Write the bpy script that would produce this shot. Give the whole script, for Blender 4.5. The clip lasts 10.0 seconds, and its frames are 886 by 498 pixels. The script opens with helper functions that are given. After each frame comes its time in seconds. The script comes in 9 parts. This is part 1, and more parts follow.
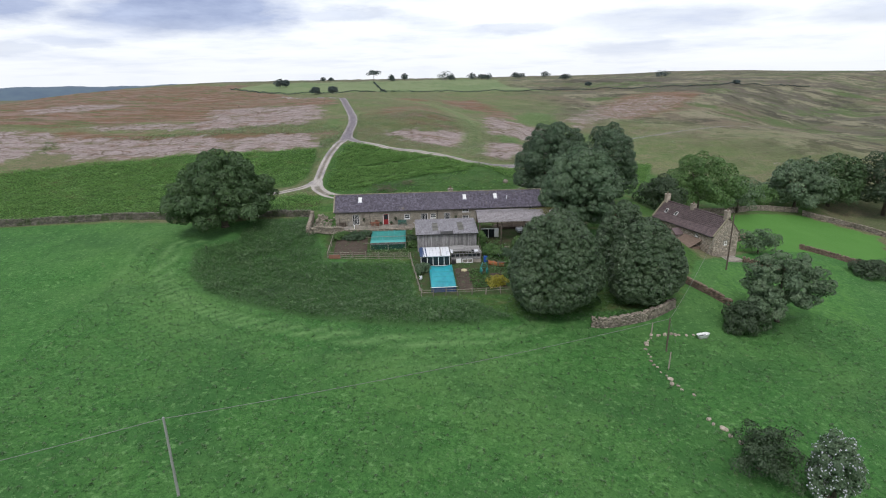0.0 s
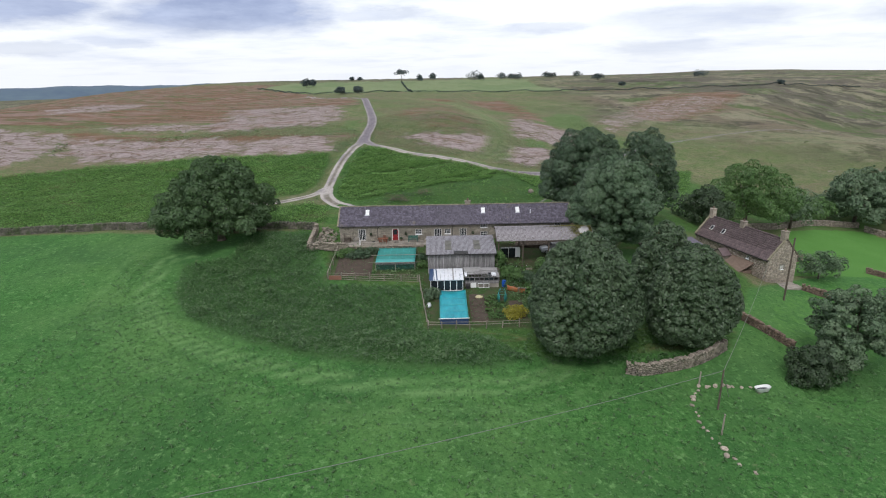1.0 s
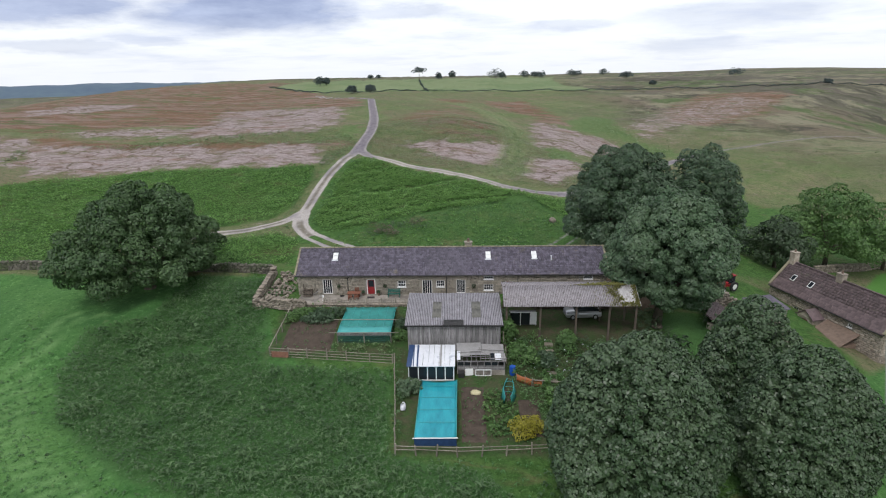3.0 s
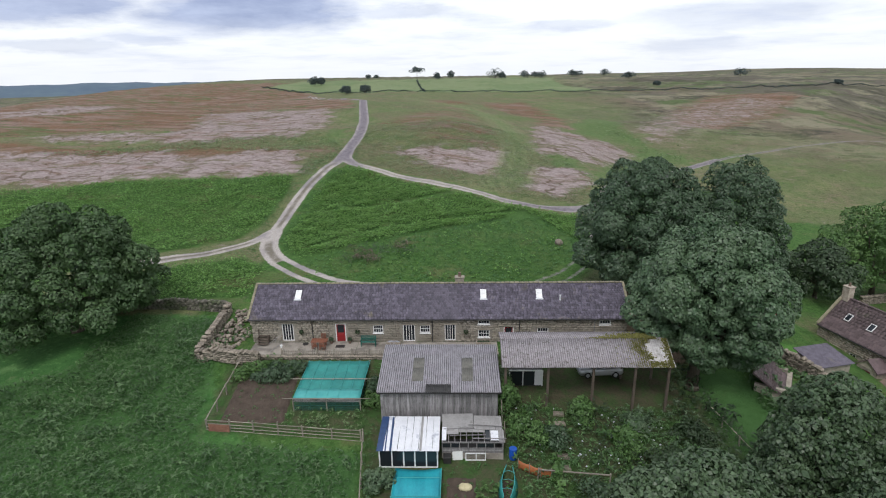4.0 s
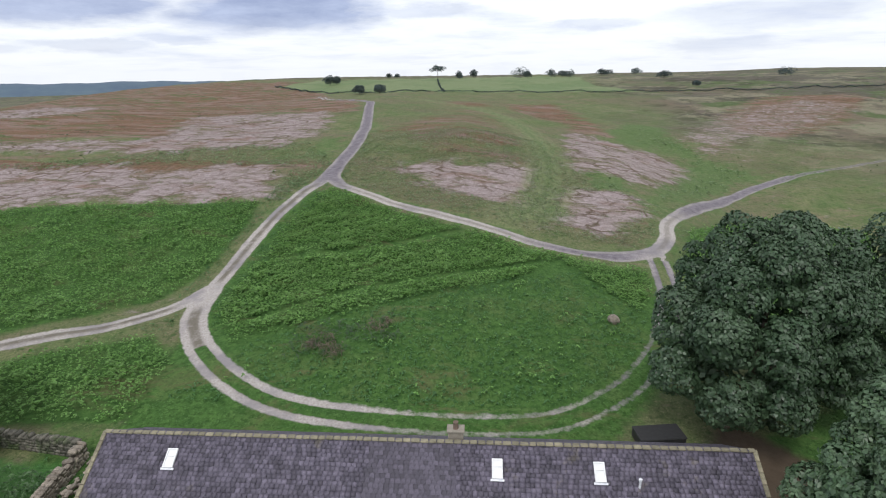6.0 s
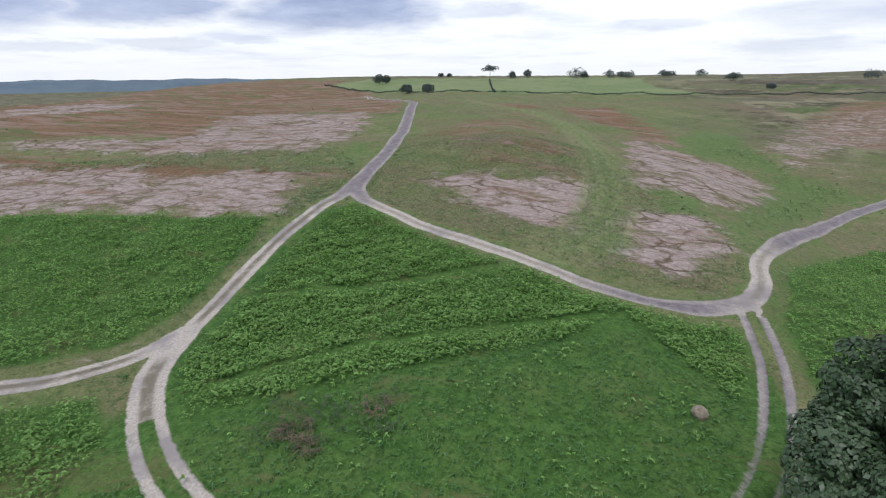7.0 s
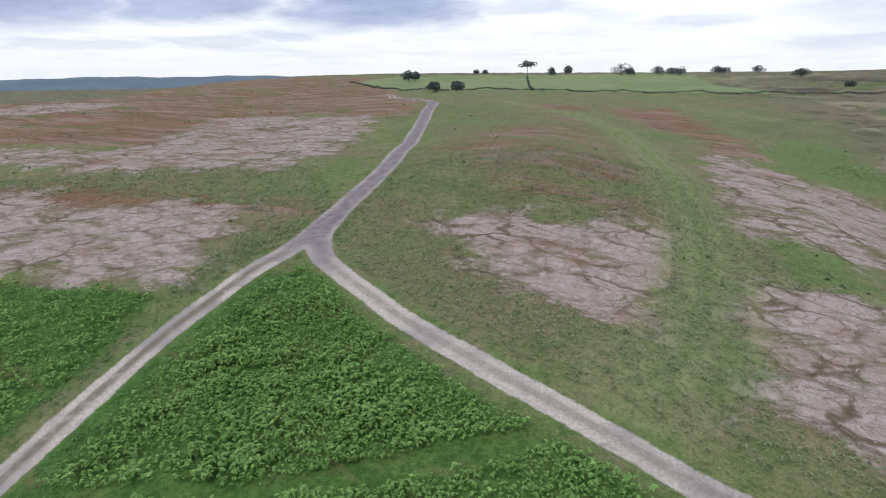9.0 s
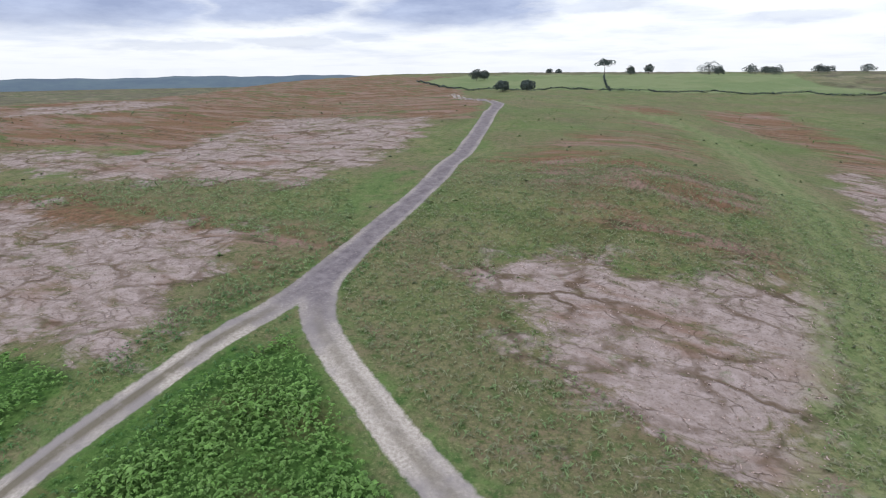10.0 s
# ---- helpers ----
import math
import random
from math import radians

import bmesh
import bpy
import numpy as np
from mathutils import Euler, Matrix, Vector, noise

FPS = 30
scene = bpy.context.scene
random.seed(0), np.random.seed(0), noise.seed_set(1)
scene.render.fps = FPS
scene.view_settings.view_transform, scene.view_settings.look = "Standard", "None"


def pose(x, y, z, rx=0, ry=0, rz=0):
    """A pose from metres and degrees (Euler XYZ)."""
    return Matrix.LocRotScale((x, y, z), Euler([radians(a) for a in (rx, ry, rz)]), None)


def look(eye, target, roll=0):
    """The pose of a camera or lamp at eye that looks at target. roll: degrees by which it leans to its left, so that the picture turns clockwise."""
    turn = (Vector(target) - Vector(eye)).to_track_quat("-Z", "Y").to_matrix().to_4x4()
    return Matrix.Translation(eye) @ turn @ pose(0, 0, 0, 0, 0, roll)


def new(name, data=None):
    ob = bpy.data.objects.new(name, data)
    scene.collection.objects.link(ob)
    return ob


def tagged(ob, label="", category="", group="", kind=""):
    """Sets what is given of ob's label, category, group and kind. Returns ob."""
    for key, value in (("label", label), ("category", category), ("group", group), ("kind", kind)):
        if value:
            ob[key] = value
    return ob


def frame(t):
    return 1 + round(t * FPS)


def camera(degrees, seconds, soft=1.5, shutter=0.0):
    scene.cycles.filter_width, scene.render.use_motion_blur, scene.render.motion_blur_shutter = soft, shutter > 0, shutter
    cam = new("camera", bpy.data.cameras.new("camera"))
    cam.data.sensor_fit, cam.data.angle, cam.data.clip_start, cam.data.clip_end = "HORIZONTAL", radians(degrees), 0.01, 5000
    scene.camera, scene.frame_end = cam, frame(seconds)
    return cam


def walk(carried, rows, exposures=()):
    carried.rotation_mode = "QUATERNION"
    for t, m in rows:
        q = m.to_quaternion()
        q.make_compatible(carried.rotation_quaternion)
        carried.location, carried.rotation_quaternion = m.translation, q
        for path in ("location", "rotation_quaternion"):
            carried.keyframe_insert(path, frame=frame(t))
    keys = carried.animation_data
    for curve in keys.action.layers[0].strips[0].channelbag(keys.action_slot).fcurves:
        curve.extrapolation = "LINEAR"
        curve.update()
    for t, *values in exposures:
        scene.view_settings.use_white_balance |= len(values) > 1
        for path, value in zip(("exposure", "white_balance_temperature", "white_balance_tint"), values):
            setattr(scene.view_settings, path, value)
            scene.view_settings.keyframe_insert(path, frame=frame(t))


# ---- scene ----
cam = camera(77.5, 10.0, soft=1.1)
PATH = [
    (0, (-4.666, -1.482, 25.928), (-4.041, 8.022, 22.881), -0.97),
    (0.5, (-3.165, 3.323, 25.791), (-2.885, 12.848, 22.758), -0.94),
    (1, (-1.883, 8.922, 25.898), (-1.763, 18.446, 22.851), -0.98),
    (1.5, (-0.849, 14.278, 25.850), (-0.879, 23.807, 22.817), -1.01),
    (2, (0.183, 20.185, 26.017), (0.048, 29.707, 22.965), -0.93),
    (2.5, (1.240, 25.871, 26.033), (1.020, 35.392, 22.982), -1.05),
    (2.7, (1.626, 28.449, 26.054), (1.366, 37.960, 22.976), -0.95),
    (4, (3.265, 44.993, 25.945), (3.010, 54.504, 22.867), -0.85),
    (4.5, (3.820, 51.318, 25.807), (3.550, 60.833, 22.745), -0.86),
    (5, (4.564, 57.858, 25.672), (4.249, 67.383, 22.644), -1.07),
    (5.5, (4.771, 64.455, 25.617), (4.276, 73.960, 22.550), -1.00),
    (5.7, (4.645, 67.195, 25.592), (4.170, 76.697, 22.511), -0.90),
    (6.8, (5.504, 82.848, 25.204), (3.999, 92.243, 22.126), -0.31),
    (7, (5.459, 85.714, 25.142), (3.944, 95.108, 22.064), -0.31),
    (7.5, (5.383, 93.039, 24.948), (3.758, 102.406, 21.846), -0.44),
    (8, (4.966, 100.617, 24.725), (3.226, 109.965, 21.629), -0.36),
    (8.5, (4.445, 108.142, 24.567), (2.670, 117.478, 21.456), -0.47),
    (9, (3.634, 116.152, 24.346), (1.514, 125.414, 21.227), -0.34),
    (9.5, (2.906, 123.971, 24.122), (0.022, 133.019, 20.991), -0.40),
    (10, (1.314, 132.462, 23.737), (-1.941, 141.388, 20.619), -0.38),
]
walk(cam, [(t, look(eye, target, roll)) for t, eye, target, roll in PATH])

# ---- light ----
SUN_EL, SUN_AZ = 55.0, 200.0
world = bpy.data.worlds.new("overcast_sky")
scene.world = world
world.use_nodes = True


def node(nt, kind, ins=None, **props):
    n = nt.nodes.new(kind)
    for key, value in props.items():
        setattr(n, key, value)
    for key, value in (ins or {}).items():
        if isinstance(value, bpy.types.NodeSocket):
            nt.links.new(value, n.inputs[key])
        else:
            n.inputs[key].default_value = value
    return n


def ramp(nt, fac, stops):
    n = nt.nodes.new("ShaderNodeValToRGB")
    els = n.color_ramp.elements
    while len(els) < len(stops):
        els.new(0.5)
    for el, (pos, col) in zip(els, stops):
        el.position = pos
        el.color = (*col, 1) if len(col) == 3 else col
    nt.links.new(fac, n.inputs[0])
    return n.outputs[0]


def mixc(nt, fac, a, b, blend="MIX"):
    n = nt.nodes.new("ShaderNodeMix")
    n.data_type, n.blend_type = "RGBA", blend
    for key, value in ((0, fac), (6, a), (7, b)):
        if isinstance(value, bpy.types.NodeSocket):
            nt.links.new(value, n.inputs[key])
        elif key == 0:
            n.inputs[0].default_value = value
        else:
            n.inputs[key].default_value = (*value, 1)
    return n.outputs[2]


def mth(nt, op, a, b=0.0, c=0.0, clamp=False):
    n = nt.nodes.new("ShaderNodeMath")
    n.operation, n.use_clamp = op, clamp
    for i, value in enumerate((a, b, c)):
        if isinstance(value, bpy.types.NodeSocket):
            nt.links.new(value, n.inputs[i])
        else:
            n.inputs[i].default_value = value
    return n.outputs[0]


def build_sky():
    nt = world.node_tree
    nt.nodes.clear()
    out = nt.nodes.new("ShaderNodeOutputWorld")
    sky = node(nt, "ShaderNodeTexSky", sky_type="NISHITA", sun_disc=False,
               sun_elevation=radians(SUN_EL), sun_rotation=radians(SUN_AZ), altitude=250.0)
    co = nt.nodes.new("ShaderNodeTexCoord").outputs["Generated"]
    sep = node(nt, "ShaderNodeSeparateXYZ", {0: co})
    up = mth(nt, "MAXIMUM", sep.outputs[2], 0.0)
    lift = mth(nt, "ADD", up, 0.085)
    flat = node(nt, "ShaderNodeCombineXYZ", {0: mth(nt, "DIVIDE", sep.outputs[0], lift), 1: mth(nt, "DIVIDE", sep.outputs[1], lift), 2: 0.0})
    big = node(nt, "ShaderNodeTexNoise", {"Vector": flat.outputs[0], "Scale": 0.42, "Detail": 6.0, "Roughness": 0.5, "Distortion": 0.3})
    fine = node(nt, "ShaderNodeTexNoise", {"Vector": flat.outputs[0], "Scale": 1.3, "Detail": 7.0, "Roughness": 0.6, "Distortion": 0.3})
    body = mth(nt, "ADD", mth(nt, "MULTIPLY", big.outputs[0], 0.6), mth(nt, "MULTIPLY", fine.outputs[0], 0.4))
    body = mth(nt, "ADD", body, mth(nt, "MULTIPLY", mth(nt, "MULTIPLY_ADD", sep.outputs[0], -0.12, 0.0), mth(nt, "MULTIPLY", up, 5.0, clamp=True)))
    # flat grey cloud bases low in the north, each by its bearing and height in degrees
    wob = node(nt, "ShaderNodeTexNoise", {"Vector": node(nt, "ShaderNodeMapping", {"Vector": co, "Scale": (1.0, 1.0, 4.0)}).outputs[0], "Scale": 7.0, "Detail": 8.0, "Roughness": 0.62})
    wsep = node(nt, "ShaderNodeSeparateColor", {0: wob.outputs["Color"]})
    bearing = mth(nt, "ADD", mth(nt, "MULTIPLY", mth(nt, "ARCTAN2", sep.outputs[0], sep.outputs[1]), 57.3), mth(nt, "MULTIPLY_ADD", wsep.outputs[0], 12.0, -6.0))
    height = mth(nt, "ADD", mth(nt, "MULTIPLY", mth(nt, "ARCSINE", sep.outputs[2]), 57.3), mth(nt, "MULTIPLY_ADD", wsep.outputs[1], 2.6, -1.3))
    bases = None
    for b0, h0, bw, hh, dark in ((-19, 5.3, 8.5, 1.7, 1.0), (-36, 5.2, 7.0, 1.3, 0.95), (-51, 4.9, 9.5, 1.8, 1.0), (-72, 5.0, 12, 2.0, 1.0), (-34.5, 2.4, 4.0, 0.45, 0.55), (-28.4, 2.9, 2.8, 0.35, 0.5), (21.5, 1.8, 4.2, 0.75, 0.5), (11, 3.8, 4.0, 0.5, 0.35), (25, 4.2, 8.0, 1.1, 0.38), (-5.5, 5.2, 6.5, 0.6, 0.42), (46, 4.0, 9.0, 1.2, 0.5), (-44, 2.1, 6.0, 0.4, 0.5)):
        d = mth(nt, "SQRT", mth(nt, "ADD", mth(nt, "POWER", mth(nt, "DIVIDE", mth(nt, "SUBTRACT", bearing, b0), bw), 2.0), mth(nt, "POWER", mth(nt, "DIVIDE", mth(nt, "SUBTRACT", height, h0), hh), 2.0)))
        m = mth(nt, "MULTIPLY", ramp(nt, mth(nt, "MULTIPLY", d, 0.5), [(0.36, (1, 1, 1)), (0.66, (0, 0, 0))]), dark)
        bases = m if bases is None else mth(nt, "MAXIMUM", bases, m)
    shade = ramp(nt, body, [(0.38, (1.06, 1.08, 1.12)), (0.50, (0.97, 1.0, 1.05)), (0.57, (0.83, 0.87, 0.99)), (0.67, (0.62, 0.69, 0.88)), (0.80, (0.42, 0.49, 0.70))])
    tone = ramp(nt, wsep.outputs[2], [(0.35, (0.33, 0.39, 0.60)), (0.62, (0.50, 0.57, 0.79))])
    shade = mixc(nt, bases, shade, tone)
    haze = mth(nt, "SUBTRACT", 1.0, mth(nt, "MULTIPLY", up, 11.5), clamp=True)
    shade = mixc(nt, mth(nt, "MULTIPLY", haze, 0.7), shade, (0.87, 0.91, 0.98))
    cloud = mixc(nt, 0.12, shade, mixc(nt, 1.0, sky.outputs[0], (0.10, 0.10, 0.10), "MULTIPLY"))
    low = mth(nt, "LESS_THAN", sep.outputs[2], -0.02)
    cloud = mixc(nt, low, cloud, (0.10, 0.13, 0.10))
    bg = node(nt, "ShaderNodeBackground", {"Color": cloud, "Strength": 1.0})
    nt.links.new(bg.outputs[0], out.inputs[0])


build_sky()
sun = new("sun", bpy.data.lights.new("sun", "SUN"))
sun.data.energy, sun.data.angle, sun.data.color = 1.5, radians(18), (1.0, 0.975, 0.95)
sun.matrix_world = pose(0, 0, 60, 90 - SUN_EL, 0, 180 - SUN_AZ)
scene.view_settings.exposure = 0.14

# ---- materials ----
MATS = {}


def material(name, dark, light, rough=0.85, scale=3.0, fine=18.0, bump=0.15, depth=0.03, spread=0.35, island=0.0, objrand=0.0, metal=0.0,
             stains=None, stain_scale=0.6, stain_at=0.55, stretch=(1, 1, 1), through_light=0.0):
    """Two scales of noise between two colours, with stains, per-piece variation and relief."""
    m = bpy.data.materials.new(name)
    m.use_nodes = True
    nt = m.node_tree
    nt.nodes.clear()
    out = nt.nodes.new("ShaderNodeOutputMaterial")
    co = nt.nodes.new("ShaderNodeTexCoord").outputs["Object"]
    mp = node(nt, "ShaderNodeMapping", {"Vector": co, "Scale": stretch}).outputs[0]
    a = node(nt, "ShaderNodeTexNoise", {"Vector": mp, "Scale": scale, "Detail": 4.0, "Roughness": 0.6})
    b = node(nt, "ShaderNodeTexNoise", {"Vector": mp, "Scale": fine, "Detail": 3.0, "Roughness": 0.65})
    f = mth(nt, "ADD", mth(nt, "MULTIPLY", a.outputs[0], 0.6), mth(nt, "MULTIPLY", b.outputs[0], 0.4))
    f = mth(nt, "MULTIPLY_ADD", mth(nt, "SUBTRACT", f, 0.5), 1.0 / spread, 0.5, clamp=True)
    col = mixc(nt, f, dark, light)
    if stains:
        s = node(nt, "ShaderNodeTexNoise", {"Vector": mp, "Scale": stain_scale, "Detail": 6.0, "Roughness": 0.65})
        col = mixc(nt, ramp(nt, s.outputs[0], [(stain_at, (0, 0, 0)), (stain_at + 0.12, (1, 1, 1))]), col, stains)
    if island:
        g = nt.nodes.new("ShaderNodeNewGeometry").outputs["Random Per Island"]
        k = mth(nt, "MULTIPLY_ADD", g, 2 * island, 1 - island)
        col = mixc(nt, 1.0, col, node(nt, "ShaderNodeCombineColor", {0: k, 1: k, 2: k}).outputs[0], "MULTIPLY")
    if objrand:
        g = nt.nodes.new("ShaderNodeObjectInfo").outputs["Random"]
        k = mth(nt, "MULTIPLY_ADD", g, 2 * objrand, 1 - objrand)
        col = mixc(nt, 1.0, col, node(nt, "ShaderNodeCombineColor", {0: k, 1: k, 2: k}).outputs[0], "MULTIPLY")
    p = node(nt, "ShaderNodeBsdfPrincipled", {"Base Color": col, "Roughness": rough, "Metallic": metal})
    if bump:
        h = node(nt, "ShaderNodeBump", {"Height": f, "Strength": bump, "Distance": depth})
        nt.links.new(h.outputs[0], p.inputs["Normal"])
    shader = p.outputs[0]
    if through_light:
        tr = node(nt, "ShaderNodeBsdfTranslucent", {"Color": col})
        shader = node(nt, "ShaderNodeMixShader", {0: through_light, 1: shader, 2: tr.outputs[0]}).outputs[0]
    nt.links.new(shader, out.inputs[0])
    MATS[name] = m
    return m


M_STONE = material("weathered_sandstone", (0.17, 0.148, 0.118), (0.35, 0.318, 0.262), scale=2.2, fine=16, bump=0.5, island=0.2, objrand=0.15, stains=(0.13, 0.115, 0.095), stain_scale=1.3, stain_at=0.58)
M_STONE_PALE = material("pale_sandstone", (0.21, 0.17, 0.135), (0.44, 0.385, 0.32), scale=2.2, fine=16, bump=0.5, island=0.25, objrand=0.2, stains=(0.16, 0.13, 0.11), stain_scale=1.3, stain_at=0.58)
M_RUBBLE = material("dry_stone", (0.12, 0.10, 0.08), (0.36, 0.31, 0.25), scale=2.5, fine=14, bump=0.6, island=0.35, objrand=0.3, stains=(0.09, 0.10, 0.06), stain_scale=1.0)
M_MOSSY = material("mossy_dry_stone", (0.060, 0.058, 0.045), (0.175, 0.16, 0.13), scale=2.5, fine=14, bump=0.6, island=0.35, objrand=0.3, stains=(0.055, 0.075, 0.03), stain_scale=0.7, stain_at=0.48)
M_MORTAR = material("lime_mortar", (0.20, 0.18, 0.15), (0.31, 0.285, 0.24), scale=5, fine=30, bump=0.4)
M_SLATE = material("stone_slate", (0.040, 0.035, 0.049), (0.108, 0.095, 0.124), scale=2.0, fine=14, bump=0.4, island=0.38, objrand=0.38, stains=(0.11, 0.095, 0.07), stain_scale=0.5, stain_at=0.6, rough=0.7)
M_PANTILE = material("weathered_pantile", (0.066, 0.046, 0.050), (0.145, 0.105, 0.105), scale=2.0, fine=14, bump=0.3, island=0.25, objrand=0.25, stains=(0.09, 0.085, 0.06), stain_scale=0.7, stain_at=0.58, rough=0.75)
M_RIDGE = material("mossy_ridge_stone", (0.13, 0.12, 0.08), (0.28, 0.25, 0.17), scale=2.0, fine=14, bump=0.4, objrand=0.2, island=0.2)
M_CEMENT = material("grey_cement_sheet", (0.18, 0.172, 0.190), (0.35, 0.338, 0.365), scale=1.6, fine=22, bump=0.2, stains=(0.10, 0.09, 0.085), stain_scale=2.4, stain_at=0.6, island=0.1)
M_LIMED = material("limewashed_sheet", (0.30, 0.285, 0.275), (0.56, 0.54, 0.53), scale=1.6, fine=9, bump=0.2, stains=(0.20, 0.18, 0.165), stain_scale=1.1, stain_at=0.54)
M_MOSS = material("moss", (0.08, 0.085, 0.02), (0.20, 0.19, 0.05), scale=6, fine=30, bump=0.8, island=0.3)
M_BOARD = material("weathered_grey_timber", (0.072, 0.069, 0.068), (0.275, 0.265, 0.265), scale=2.5, fine=22, bump=0.3, objrand=0.3, island=0.3, stretch=(3, 3, 0.35))
M_RAIL = material("old_fence_timber", (0.14, 0.12, 0.10), (0.30, 0.27, 0.22), scale=3, fine=22, bump=0.3, objrand=0.25, island=0.2)
M_WHITE = material("white_paint", (0.66, 0.66, 0.66), (0.82, 0.82, 0.81), scale=2, fine=20, bump=0.05, rough=0.55)
M_WHITE_SHEET = material("white_roof_sheet", (0.55, 0.56, 0.60), (0.80, 0.81, 0.83), scale=1.0, fine=9, bump=0.05, rough=0.45, stains=(0.40, 0.42, 0.48), stain_scale=1.0)
M_RED = material("red_paint", (0.19, 0.006, 0.010), (0.28, 0.016, 0.018), scale=3, fine=20, bump=0.05, rough=0.5)
M_BLACK = material("black_iron", (0.012, 0.012, 0.013), (0.035, 0.033, 0.032), scale=4, fine=20, bump=0.1, rough=0.55)
M_CONCRETE = material("terrace_concrete", (0.22, 0.195, 0.165), (0.38, 0.345, 0.30), scale=0.8, fine=9, bump=0.15, stains=(0.17, 0.15, 0.13), stain_scale=0.55, stain_at=0.5)
M_TEAL = material("teal_netting", (0.010, 0.14, 0.130), (0.025, 0.25, 0.22), scale=1.4, fine=14, bump=0.1, rough=0.6)
M_TEAL_PALE = material("pale_teal_netting", (0.03, 0.25, 0.245), (0.075, 0.36, 0.34), scale=1.4, fine=14, bump=0.1, rough=0.6)
M_CYAN = material("cyan_netting", (0.0, 0.18, 0.235), (0.018, 0.34, 0.40), scale=0.9, fine=10, bump=0.1, rough=0.5, stretch=(2, 0.5, 1))
M_NAVY = material("navy_tarpaulin", (0.01, 0.03, 0.09), (0.03, 0.07, 0.17), scale=2, fine=12, bump=0.1, rough=0.5)
M_TEAK = material("oiled_garden_timber", (0.13, 0.045, 0.025), (0.24, 0.09, 0.05), scale=3, fine=20, bump=0.2, rough=0.6)
M_GREENPAINT = material("green_painted_timber", (0.008, 0.075, 0.06), (0.02, 0.13, 0.10), scale=3, fine=20, bump=0.1, rough=0.6)
M_SOIL = material("dug_soil", (0.035, 0.024, 0.017), (0.095, 0.07, 0.052), scale=1.5, fine=10, bump=0.9, depth=0.08, rough=0.95)
M_BARK = material("bark", (0.035, 0.028, 0.02), (0.12, 0.10, 0.075), scale=2, fine=12, bump=0.8, stretch=(2, 2, 0.4))
M_POLE = material("tarred_pole_timber", (0.06, 0.045, 0.035), (0.14, 0.11, 0.085), scale=2, fine=12, bump=0.3, stretch=(2, 2, 0.3))
M_PALE_POLE = material("bleached_pole", (0.20, 0.205, 0.19), (0.30, 0.31, 0.29), scale=2, fine=12, bump=0.2, stretch=(2, 2, 0.3))
M_WIRE = material("weathered_cable", (0.13, 0.145, 0.125), (0.19, 0.205, 0.18), scale=2, fine=12, bump=0.0)
M_ENAMEL = material("white_enamel", (0.62, 0.63, 0.62), (0.78, 0.78, 0.76), scale=2, fine=10, bump=0.05, rough=0.3)
M_RUST = material("rusted_steel", (0.11, 0.045, 0.03), (0.26, 0.13, 0.085), scale=2, fine=12, bump=0.3, rough=0.8)
M_BRICK = material("brick_and_rubble", (0.105, 0.074, 0.056), (0.215, 0.152, 0.116), scale=2.5, fine=14, bump=0.5, island=0.3)
M_ORANGE = material("orange_plastic_mesh", (0.30, 0.09, 0.03), (0.45, 0.16, 0.06), scale=3, fine=14, bump=0.2, rough=0.6)
M_BLUE = material("blue_plastic", (0.005, 0.05, 0.30), (0.015, 0.10, 0.45), scale=3, fine=14, bump=0.05, rough=0.4)
M_GREYPLASTIC = material("grey_plastic_sheet", (0.20, 0.195, 0.19), (0.38, 0.37, 0.365), scale=1.2, fine=9, bump=0.2, rough=0.5, stains=(0.12, 0.11, 0.10), stain_scale=1.2, stain_at=0.56)
M_SILVER = material("silver_car_paint", (0.42, 0.43, 0.45), (0.50, 0.51, 0.53), scale=1, fine=9, bump=0.0, rough=0.3, metal=0.5)
M_RUBBER = material("black_rubber", (0.012, 0.012, 0.012), (0.025, 0.025, 0.025), scale=4, fine=30, bump=0.1, rough=0.8)
M_CREAM = material("cream_sacking", (0.40, 0.35, 0.20), (0.58, 0.52, 0.33), scale=3, fine=14, bump=0.4)


def rib_dirt(m, pitch, amount, tone):
    """Grime that has washed into the valleys of corrugated sheet, and specks of lichen."""
    nt = m.node_tree
    p = next(n for n in nt.nodes if n.type == "BSDF_PRINCIPLED")
    was = p.inputs["Base Color"].links[0].from_socket
    co = nt.nodes.new("ShaderNodeTexCoord").outputs["Object"]
    x = node(nt, "ShaderNodeSeparateXYZ", {0: co}).outputs[0]
    wave = mth(nt, "SINE", mth(nt, "MULTIPLY", x, 2 * math.pi / pitch))
    low = ramp(nt, mth(nt, "MULTIPLY_ADD", wave, 0.5, 0.5), [(0.15, (1, 1, 1)), (0.62, (0, 0, 0))])
    rough = node(nt, "ShaderNodeTexNoise", {"Vector": node(nt, "ShaderNodeMapping", {"Vector": co, "Scale": (3.0, 0.7, 1.0)}).outputs[0], "Scale": 2.2, "Detail": 5.0, "Roughness": 0.7}).outputs[0]
    k = mth(nt, "MULTIPLY", low, ramp(nt, rough, [(0.30, (0.25, 0.25, 0.25)), (0.62, (amount, amount, amount))]))
    col = mixc(nt, k, was, tone)
    speck = node(nt, "ShaderNodeTexNoise", {"Vector": co, "Scale": 7.0, "Detail": 4.0, "Roughness": 0.7}).outputs[0]
    col = mixc(nt, ramp(nt, speck, [(0.60, (0, 0, 0)), (0.67, (0.7, 0.7, 0.7))]), col, (0.07, 0.065, 0.055))
    nt.links.new(col, p.inputs["Base Color"])


